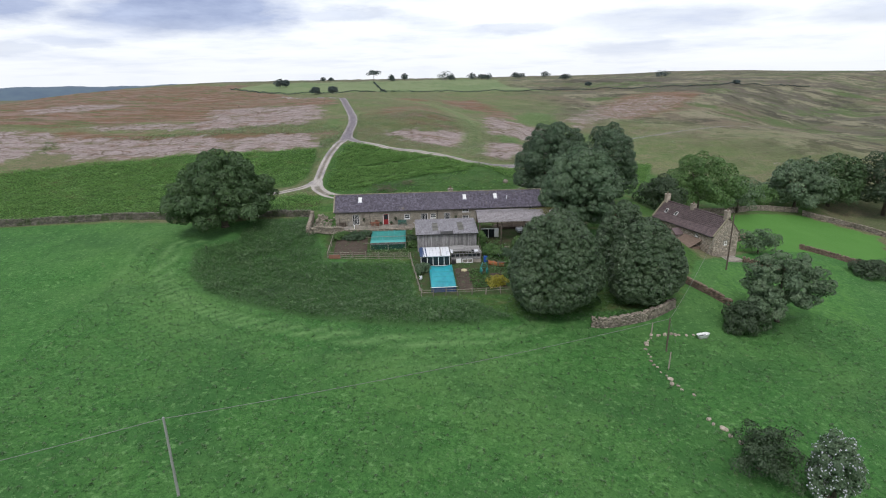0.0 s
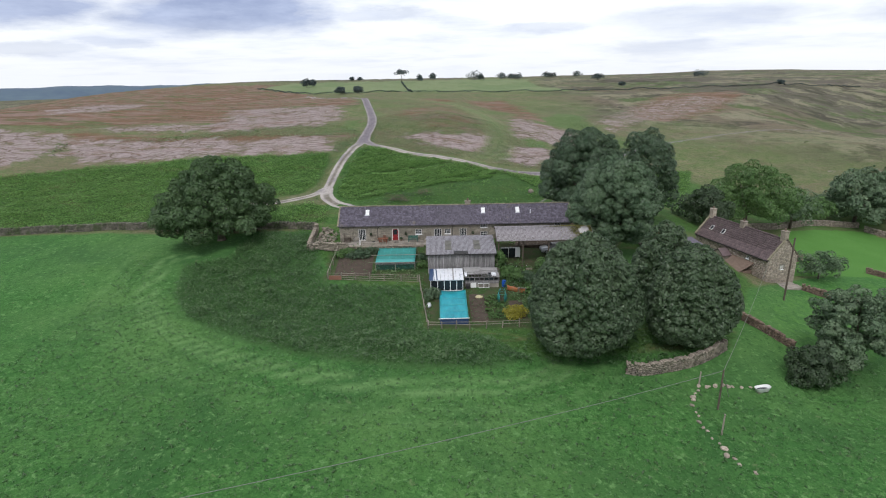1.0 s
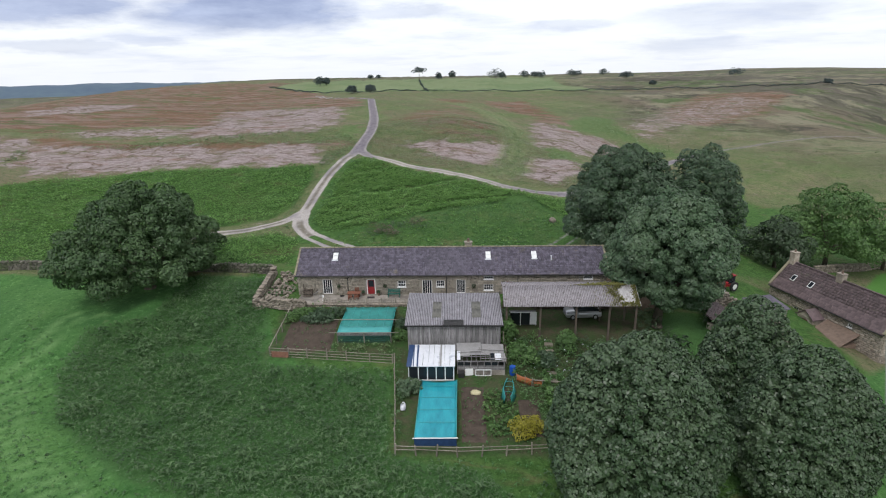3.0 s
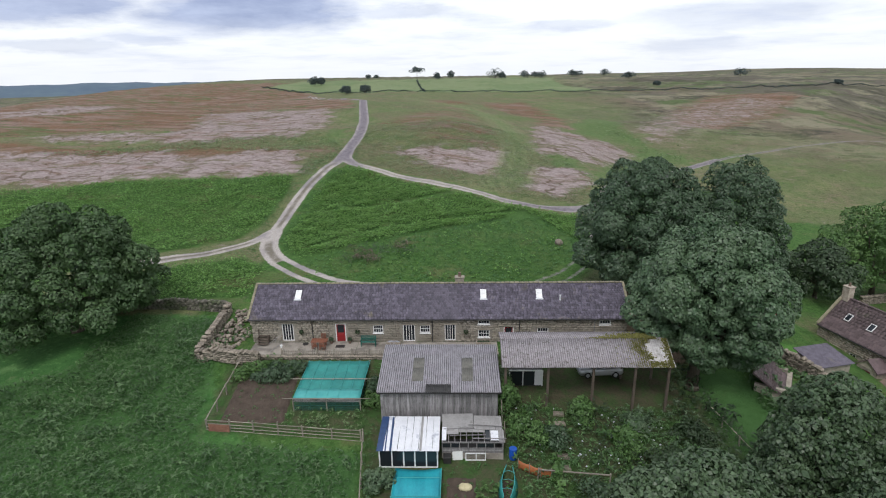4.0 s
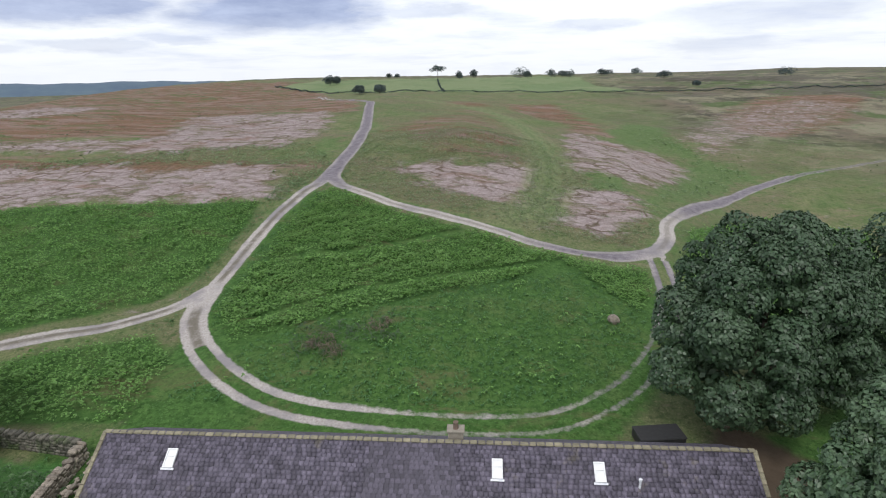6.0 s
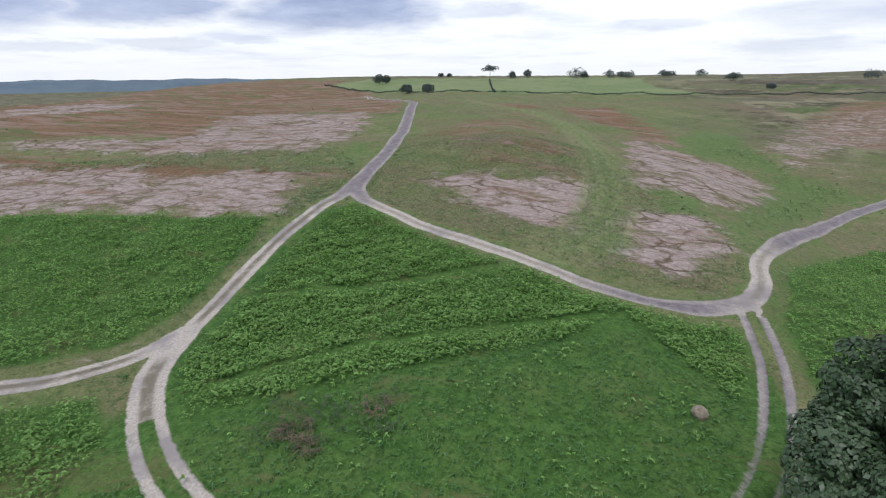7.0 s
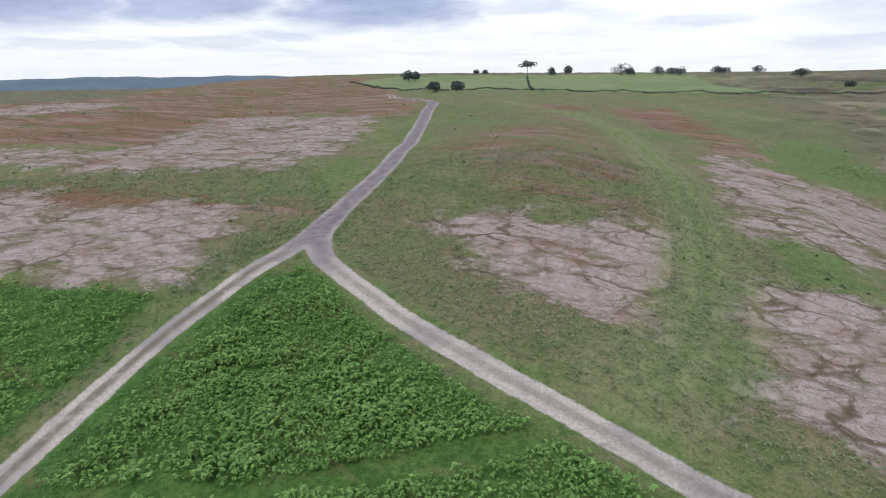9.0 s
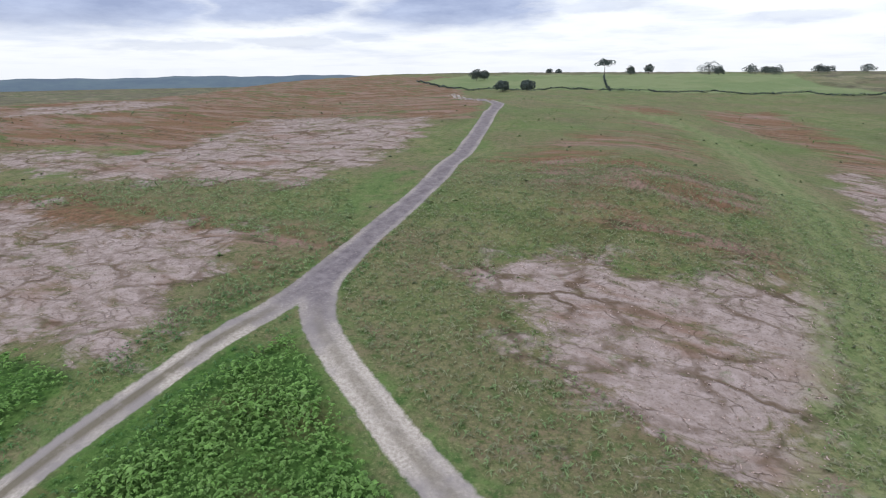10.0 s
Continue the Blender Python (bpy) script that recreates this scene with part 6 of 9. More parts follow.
def lean_tos():
    rng = np.random.default_rng(43)
    w = thing("greenhouse", 0, 0, 0, "white-roofed lean-to greenhouse against the barn", "greenhouse")
    x0, x1, yf, yb, zb = -2.8, 1.72, 79.95, 83.75, G(-0.5, 80.0)
    n = 9
    edges = np.linspace(x0 - 0.15, x1 + 0.1, n + 1)
    ang = math.degrees(math.atan2(0.22, yb - yf))
    half, zr, ym = (yb - yf) / 2 + 0.12, -1.16, (yf + yb) / 2 - 0.1
    for i in range(n):
        p = part("roof_sheet", boxes((edges[i] + 0.01, edges[i + 1] - 0.01, -half, half, 0, 0.03), bevel=0.006), M_NAVY if i == 0 else M_WHITE_SHEET, w, "blue strip of roof sheet" if i == 0 else "")
        p.matrix_local = pose(0, ym, zr + 0.006 * (i % 2), ang, 0, rng.uniform(-0.6, 0.6))
    for x, wd in ((-2.38, 0.10), (-2.02, 0.16)):
        part("roof_strip", boxes((x, x + wd, -half + 0.05, half - 0.05, 0.04, 0.05)), M_NAVY, w).matrix_local = pose(0, ym, zr, ang, 0, 2)
    part("roof_strip", boxes((0.3, 0.48, -half, half, 0.04, 0.047)), M_GREYPLASTIC, w).matrix_local = pose(0, ym, zr, ang, 0, 0)
    part("head_rail", boxes((x0 - 0.1, x1 + 0.05, yf, yf + 0.09, -1.42, -1.29)), M_WHITE, w)
    part("sill_rail", boxes((x0 - 0.02, x1 - 0.02, yf, yf + 0.08, zb + 0.0, zb + 0.10)), M_WHITE, w)
    for i, x in enumerate((x0, -1.85, -0.95, -0.1, 0.78, x1 - 0.1)):
        part("mullion", boxes((x, x + 0.1, yf + 0.005, yf + 0.085, zb + 0.1, -1.42)), M_WHITE, w)
        nx = (-1.85, -0.95, -0.1, 0.78, x1 - 0.1)[min(i, 4)]
        if i < 5:
            part("pane", boxes((x + 0.1, nx, yf + 0.04, yf + 0.05, zb + 0.1, -1.42)), M_GLASS, w)
    for x in (x0, x1 - 0.06):
        part("side_glazing", boxes((x, x + 0.05, yf + 0.1, yb + 0.1, zb - 0.1, -1.34)), M_GREYPLASTIC, w)
    s = thing("shed", 0, 0, 0, "patched grey lean-to shed with broken glazing", "shed")
    x0, x1, yf = 1.98, 6.75, 80.9
    zb = G(4, 81)
    ang2 = math.degrees(math.atan2(0.35, 3.2))
    # solid upper sheets, open glazing bars below
    for i, (a, b, lo, hi, m) in enumerate(((x0, 4.5, 0.0, 1.55, M_GREYPLASTIC), (4.5, x1, -0.1, 1.5, M_GREYPLASTIC), (x0, 2.35, -1.45, 0.0, M_WHITE_SHEET), (2.35, 3.3, -0.75, 0.02, M_GREYPLASTIC), (5.35, 5.75, -1.4, -0.12, M_GLASS), (5.78, 6.4, -1.42, -0.35, M_WHITE_SHEET), (6.4, x1 + 0.1, -1.55, -0.1, M_GREYPLASTIC), (3.3, 5.35, -0.55, -0.02, M_GREYPLASTIC))):
        p = part("roof_sheet", boxes((a + 0.01, b - 0.01, lo, hi, 0, 0.025)), m, s)
        p.matrix_local = pose(0, 82.45, -1.15 + 0.02 * (i % 3), ang2, rng.uniform(-1, 1), rng.uniform(-1.5, 1.5))
    for x in np.linspace(x0 + 0.05, x1 - 0.1, 11):
        part("glazing_bar", boxes((x, x + 0.05, -1.5, 0.1, -0.05, 0.0)), M_BOARD, s).matrix_local = pose(0, 82.45, -1.15, ang2, 0, rng.uniform(-0.8, 0.8))
    for a, b, y, r in ((2.1, 4.2, 82.2, 3), (4.1, 6.4, 82.7, -5), (2.6, 5.0, 81.5, 1.5), (4.4, 6.6, 81.2, -1)):
        part("batten", boxes((0, b - a + 0.4, -0.03, 0.03, 0.04, 0.09)), M_BOARD, s).matrix_local = pose(a, y, -1.12 + (y - 82.45) * 0.11, 0, 0, r)
    part("shelf", boxes((x0 + 0.1, x1 - 0.15, yf + 0.3, yf + 1.4, -2.15, -2.08)), M_BLACK, s)
    part("front_rail", boxes((x0, x1, yf, yf + 0.08, -1.44, -1.34)), M_BOARD, s)
    part("base_wall", boxes((x0, x1, yf - 0.02, yf + 0.15, zb - 0.2, -2.35)), M_CONCRETE, s, "low rendered block wall")
    for k in range(3):
        part("board", boxes((x0 + 0.02, x1 - 0.02, yf + 0.03, yf + 0.06, -2.34 + 0.16 * k, -2.20 + 0.16 * k)), M_BOARD, s).rotation_euler = (0, radians(rng.uniform(-0.3, 0.3)), 0)
    for i, x in enumerate(np.linspace(x0, x1 - 0.07, 8)):
        part("mullion", boxes((x, x + 0.07, yf, yf + 0.07, -2.35, -1.44)), M_BOARD, s)
        if i in (0, 1, 4, 5):
            part("pane", boxes((x + 0.07, x + (x1 - x0) / 7 - 0.01, yf + 0.062, yf + 0.069, -1.86, -1.45)), M_GLASS, s)
    part("side_wall", boxes((x1 - 0.1, x1, yf + 0.08, 84.4, zb - 0.2, -1.35)), M_BOARD, s)
    for x, y, h, r in ((6.95, 84.3, 2.3, 8), (7.05, 82.5, 1.9, -10)):
        part("prop", rods(((x, y, G(x, y) - 0.1), (x - 0.12, y + 0.1, G(x, y) + h), 0.04), n=6), M_RAIL, s)


lean_tos()


# ---- netted beds and the kitchen garden ----
def netted_cage():
    c = thing("fruit_cage", 0, 0, 0, "timber fruit cage under teal netting", "fruit cage")
    x0, x1, yf, yb = -10.85, -5.1, 85.6, 91.2
    zf, zk = -0.55, -0.05
    gx, gy = 13, 9
    xs, ts = np.linspace(x0, x1, gx), np.linspace(0, 1, gy)
    v = []
    for t in ts:
        for i, x in enumerate(xs):
            sag = 0.05 * math.sin(math.pi * ((i % 2) / 2.0 + 0.0)) + 0.09 * math.sin(math.pi * t)
            v.append((x, yf + (yb - yf) * t, zf + (zk - zf) * t - sag))
    ob = new("net", mesh_from("net", np.array(v), grid_quads(gx, gy), M_TEAL))
    ob.parent = c
    so = ob.modifiers.new("thickness", "SOLIDIFY")
    so.thickness = 0.012
    v2 = []
    for t in np.linspace(0, 0.26, 4):
        for i, x in enumerate(xs):
            v2.append((x, yf + (yb - yf) * t - 0.02, zf + (zk - zf) * t + 0.03 - 0.02 * (i % 2) - 0.09 * math.sin(math.pi * t) + (0.05 * math.sin(i * 2.1) if t > 0.2 else 0)))
    ob = new("net_overlap", mesh_from("net_overlap", np.array(v2), grid_quads(gx, 4), M_TEAL_PALE))
    ob.parent = c
    ob.modifiers.new("thickness", "SOLIDIFY").thickness = 0.01
    for x in np.linspace(x0, x1, 7):
        part("net_cord", rods(((x, yf, zf + 0.03), (x, (yf + yb) / 2, (zf + zk) / 2 - 0.055), 0.022), ((x, (yf + yb) / 2, (zf + zk) / 2 - 0.055), (x + 0.1, yb, zk + 0.03), 0.022), n=5), M_TEAL_PALE, c)
    for y, z in ((yf, zf), ((yf + yb) / 2, (zf + zk) / 2 - 0.03)):
        part("rail", rods(((x0 - 0.9, y, z + 0.02), (x1 + 0.9, y, z + 0.02), 0.035)), M_RAIL, c)
    for y in (yf, (yf + yb) / 2, yb):
        for x in (x0, (x0 + x1) / 2, x1):
            part("post", boxes((x - 0.05, x + 0.05, y - 0.05, y + 0.05, G(x, y) - 0.2, zf + (zk - zf) * (y - yf) / (yb - yf) - 0.02)), M_RAIL, c)
    zl = G(-8, yf)
    for z in np.linspace(zl + 0.3, zf - 0.15, 4):
        part("side_wire", rods(((x0, yf - 0.03, z), (x1, yf - 0.03, z), 0.018), n=5), M_GREENPAINT, c)
    for x in np.linspace(x0, x1, 9):
        part("side_cord", rods(((x, yf - 0.03, zl), (x + 0.1, yf - 0.03, zf), 0.016), n=5), M_GREENPAINT, c)
    part("side_net", boxes((x0, x1, yf - 0.05, yf - 0.045, zl + 0.05, zf - 0.02)), M_SIDE_NET, c)
    part("side_net", boxes((x1 + 0.05, x1 + 0.055, yf, yb, zl + 0.05, zf - 0.02)), M_SIDE_NET, c)
    part("soffit_board", boxes((x0, x1, yf - 0.05, yf + 0.02, zf - 0.30, zf - 0.02)), M_GREYPLASTIC, c)


netted_cage()


def raised_net_bed():
    b = thing("netted_bed", 0, 0, 0, "long garden bed under a cyan net with a navy skirt", "garden bed")
    x0, x1, y0, y1 = -1.6, 1.9, 71.2, 79.6
    gx, gy = 13, 25
    v = []
    for t in np.linspace(0, 1, gy):
        for s in np.linspace(0, 1, gx):
            y = y0 + (y1 - y0) * t
            top = -3.05 + (0.35) * t + 0.06 * math.sin(9 * t + 4 * s) - 0.10 * math.sin(math.pi * s) * (0.5 + 0.5 * math.sin(14 * t))
            v.append((x0 + (x1 - x0) * s + 0.08 * t, y, top))
    ob = new("net", mesh_from("net", np.array(v), grid_quads(gx, gy), M_CYAN))
    ob.parent = b
    ob.modifiers.new("thickness", "SOLIDIFY").thickness = 0.012
    part("skirt", boxes((x0, x1, y0 - 0.03, y0 + 0.03, G(0, y0) - 0.1, -3.12), (x0 - 0.02, x0 + 0.03, y0, y1, G(0, y1) - 1.2, -3.1), (x1 - 0.03, x1 + 0.02, y0, y1, G(0, y1) - 1.2, -3.1)), M_NAVY, b)
    part("front_rail", rods(((x0 - 0.15, y0 - 0.06, -3.05), (x1 + 0.15, y0 - 0.06, -3.02), 0.05)), M_WHITE, b, "white front rail")
    part("side_rail", rods(((x0, y0, -3.02), (x0 + 0.08, y1, -2.68), 0.035)), M_TEAL_PALE, b)
    part("side_rail", rods(((x1, y0, -3.02), (x1 + 0.08, y1, -2.68), 0.035)), M_TEAL_PALE, b)
    for y in np.linspace(y0 + 2, y1 - 1, 4):
        t = (y - y0) / (y1 - y0)
        part("hoop", rods(((x0, y, -3.02 + 0.35 * t), (x1, y, -3.0 + 0.35 * t), 0.022)), M_TEAL_PALE, b)


raised_net_bed()


def rail_fence(name, line, label, seed, rails=3, high=1.05, gap=2.0, lean=4.0, thin=0.035, group=""):
    rng = np.random.default_rng(seed)
    f = thing(name, 0, 0, 0, label, "fence", group=group)
    line = np.array(line, float)
    pts = []
    for a, b in zip(line[:-1], line[1:]):
        n = max(1, round(math.dist(a, b) / gap))
        pts += [a + (b - a) * k / n for k in range(n)]
    pts.append(line[-1])
    tops = []
    for x, y in pts:
        z = G(x, y)
        m = pose(x, y, z, rng.uniform(-lean, lean), rng.uniform(-lean, lean), rng.uniform(0, 90))
        p = part("post", boxes((-0.055, 0.055, -0.055, 0.055, -0.25, high * rng.uniform(0.92, 1.12)), bevel=0.012), M_RAIL, f)
        p.matrix_local = m
        tops.append((x, y, z))
    for a, b in zip(tops[:-1], tops[1:]):
        for r in range(rails):
            h = high * (0.9 - 0.30 * r)
            part("rail", rods(((a[0], a[1] - 0.06, a[2] + h + rng.uniform(-0.04, 0.04)), (b[0], b[1] - 0.06, b[2] + h + rng.uniform(-0.04, 0.04)), thin), n=6), M_RAIL, f)
    return f


rail_fence("fence", [(-17.6, 83.6), (-13.6, 83.3), (-9.4, 82.9), (-4.6, 82.5)], "silvered timber rail fence round the vegetable bed", 51, rails=4)
rail_fence("fence", [(-17.6, 83.6), (-17.4, 87.5), (-17.2, 91.2)], "leaning timber fence beside the dug bed", 52, rails=1, thin=0.05)
rail_fence("fence", [(-4.4, 82.4), (-3.7, 76), (-3.1, 70.0)], "thin post and rail fence at the nettle bank", 53, rails=2)
rail_fence("fence", [(-3.1, 70.0), (2, 69.9), (6, 70.2), (10.2, 70.6)], "low timber fence at the garden's foot", 54, rails=2)
rail_fence("fence", [(24.6, 86.5), (26.4, 81), (28.4, 76)], "thin fence beside the grassy path", 55, rails=1, high=0.9)
rail_fence("fence", [(9.2, 79.2), (14.5, 78.9)], "single rail between garden posts", 56, rails=1, high=1.0, gap=5.0, thin=0.06)
rail_fence("fence", [(8.5, 92.1), (14, 92.1), (20, 92.1)], "dark rail fence behind the carport", 57, rails=3, high=1.0)


def garden_things():
    rng = np.random.default_rng(61)
    g = thing("vegetable_bed", 0, 0, 0, "bare dug vegetable bed of dark soil", "garden bed", kind="structure")
    for i, (x0, x1, y0, y1) in enumerate(((-16.9, -11.4, 84.2, 89.8), (2.3, 4.6, 71.6, 79.2), (7.6, 9.6, 72.5, 77.6))):
        nx, ny = int((x1 - x0) / 0.25) + 2, int((y1 - y0) / 0.25) + 2
        X, Y = np.meshgrid(np.linspace(x0, x1, nx), np.linspace(y0, y1, ny))
        edge = np.minimum(np.minimum(X - x0, x1 - X), np.minimum(Y - y0, y1 - Y))
        Z = land(X.ravel(), Y.ravel()).reshape(X.shape) + np.clip(edge, 0, 0.3) * 0.35 + rng.normal(0, 0.018, X.shape) * (edge > 0) - 0.03 * (edge <= 0) + 0.025 * np.sin(X * 9) * (edge > 0.2)
        ob = new("tilth", mesh_from("tilth", np.stack([X.ravel(), Y.ravel(), Z.ravel()], 1), grid_quads(nx, ny), M_SOIL))
        ob.parent = g
    # rusty sheet at the bed's corner
    s = part("metal_sheet", boxes((-0.9, 0.9, -0.02, 0.02, 0, 0.62), bevel=0.008), M_RUST)
    tagged(s, "rusty pinkish metal sheet leaning on the fence", "sheet")
    s.matrix_world = pose(-16.5, 83.35, G(-16.5, 83.4), -8, 0, -4)
    # blue water barrel
    b = thing("water_barrel", 7.5, 81.0, G(7.5, 81.0), "blue plastic water barrel beside the shed", "barrel")
    part("body", rods(((0, 0, 0), (0, 0, 0.25), 0.28, 0.31), ((0, 0, 0.25), (0, 0, 0.65), 0.31), ((0, 0, 0.65), (0, 0, 0.9), 0.31, 0.28), n=16), M_BLUE, b)
    part("rim", rods(((0, 0, 0.9), (0, 0, 0.94), 0.30), n=16), M_BLUE, b)
    # boat-shaped net frame, open along its top
    c = thing("net_tunnel", 6.9, 78.3, G(6.9, 78.3), "small open frame draped with teal netting", "garden net", turn=-8)
    v = []
    for t in np.linspace(0, 1, 11):
        for s in (-1, -0.8, -0.62, 0.62, 0.8, 1):
            w = 0.62 * math.sin(math.pi * (0.14 + 0.74 * t)) + 0.12
            z = {1: 0.0, 0.8: 0.38, 0.62: 0.72}[abs(s)]
            v.append((w * s, 3.3 * (t - 0.5), z + 0.05 * math.sin(7 * t + 3 * s)))
    q = grid_quads(6, 11)
    q = q[np.arange(len(q)) % 5 != 2]
    ob = new("net", mesh_from("net", np.array(v), q, M_TEAL))
    ob.parent = c
    ob.modifiers.new("thickness", "SOLIDIFY").thickness = 0.02
    part("bed", boxes((-0.4, 0.4, -1.4, 1.4, -0.05, 0.12), bevel=0.03), M_SOIL, c)
    for sgn in (-1, 1):
        part("rail", rods(*[((sgn * 0.62 * (0.62 * math.sin(math.pi * (0.14 + 0.74 * a)) + 0.12), 3.3 * (a - 0.5), 0.74), (sgn * 0.62 * (0.62 * math.sin(math.pi * (0.14 + 0.74 * (a + 0.1))) + 0.12), 3.3 * (a - 0.4), 0.74), 0.03) for a in np.arange(0, 0.95, 0.1)], n=5), M_TEAL_PALE, c)
    for y in (-0.9, 0.0, 0.9):
        part("hoop", rods(((-0.42, y, 0.72), (0.0, y, 0.86), 0.02), ((0.0, y, 0.86), (0.42, y, 0.72), 0.02), n=5), M_TEAL_PALE, c)
    # orange mesh fence
    o = thing("mesh_fence", 0, 0, 0, "sagging orange plastic mesh fence", "fence")
    pts = [(7.8, 80.0), (8.6, 79.6), (9.4, 79.3), (10.2, 79.2)]
    for x, y in pts:
        part("stake", rods(((x, y, G(x, y) - 0.1), (x, y, G(x, y) + 1.0), 0.03), n=6), M_RAIL, o)
    vv = []
    for z in np.linspace(0.1, 0.9, 4):
        for x, y in spline(pts, 0.2):
            vv.append((x, y, G(x, y) + z - 0.12 * abs(math.sin(4 * x)) * (z > 0.5)))
    nn = len(spline(pts, 0.2))
    ob = new("mesh_sheet", mesh_from("mesh_sheet", np.array(vv), grid_quads(nn, 4), M_ORANGE))
    ob.parent = o
    ob.modifiers.new("thickness", "SOLIDIFY").thickness = 0.015

    def sack(x, y, s, mat, label, cat, sx=1.0, sy=0.7, sz=0.5):
        bm = bmesh.new()
        bmesh.ops.create_icosphere(bm, subdivisions=3, radius=1.0)
        for v in bm.verts:
            d = v.co.copy()
            v.co *= 1 + 0.22 * noise.noise(d * 2.2 + Vector((x, y, 0))) + 0.16 * noise.noise(d * 5 + Vector((y, x, 1)))
            v.co = Vector((v.co.x * s * sx, v.co.y * s * sy, max(v.co.z, -0.55) * s * sz))
        ob = part("sack", bm, mat, shade=True)
        tagged(ob, label, cat)
        ob.location = (x, y, G(x, y) + 0.5 * s * sz)
    sack(3.75, 78.2, 0.5, M_CREAM, "crumpled cream sack lying on the grass", "sack")
    sack(-3.0, 76.2, 0.6, M_WHITE_SHEET, "white plastic sack leaning by the fence", "sack", 0.45, 0.9, 0.55)
    # cast-off white window frame and bin in front of the shed
    f = thing("window_frame", 4.6, 80.7, G(4.6, 80.7), "cast-off white window frame leaning on the shed", "window frame")
    part("frame", boxes((-0.8, 0.8, 0, 0.06, 0, 0.08), (-0.8, 0.8, 0, 0.06, 0.62, 0.70), (-0.8, -0.72, 0, 0.06, 0.08, 0.62), (0.72, 0.8, 0, 0.06, 0.08, 0.62), (0.0, 0.08, 0, 0.06, 0.08, 0.62)), M_WHITE, f)
    p = part("panel", boxes((-0.4, 0.4, -0.02, 0.02, 0, 0.7), bevel=0.01), M_ENAMEL)
    tagged(p, "pale board leaning on the shed wall", "board")
    p.matrix_world = pose(3.2, 80.75, G(3.2, 80.7), -12, 0, 5)
    bn = thing("planter_box", 2.4, 80.6, G(2.4, 80.6), "dark plastic box beside the greenhouse", "box")
    part("body", boxes((-0.3, 0.3, -0.3, 0.3, 0, 0.55), bevel=0.03), M_BLACK, bn)
    # open cold frames under the carport
    k = thing("cold_frame", 9.35, 89.0, G(9.35, 89.0), "white-framed glass cabinet under the carport", "cabinet")
    k.scale = (1.25, 1.0, 1.7)
    part("body", boxes((-1.2, 1.2, -0.3, 0.3, 0, 0.9)), M_BLACK, k)
    part("frame", boxes((-1.22, -1.14, -0.34, -0.3, 0, 0.92), (1.14, 1.22, -0.34, -0.3, 0, 0.92), (-0.25, -0.17, -0.34, -0.3, 0, 0.92), (0.62, 1.14, -0.34, -0.3, 0.05, 0.9), (-1.14, 1.14, -0.345, -0.305, 0.88, 0.96)), M_WHITE, k)
    part("pane", boxes((-1.14, 0.62, -0.32, -0.31, 0.05, 0.88)), M_GLASS, k)
    # stepping stones up through the beds
    for i in range(6):
        t = i / 5
        b = part("step", boxes((-0.45, 0.45, -0.28, 0.28, -0.2, 0.06), bevel=0.03), M_RUBBLE)
        tagged(b, "worn stone garden step", "step", "garden steps")
        x, y = 11.4 + 0.4 * t, 80.2 + 5.4 * t
        b.matrix_world = pose(x, y, G(x, y) + 0.06, 0, 0, rng.uniform(-8, 8))


garden_things()


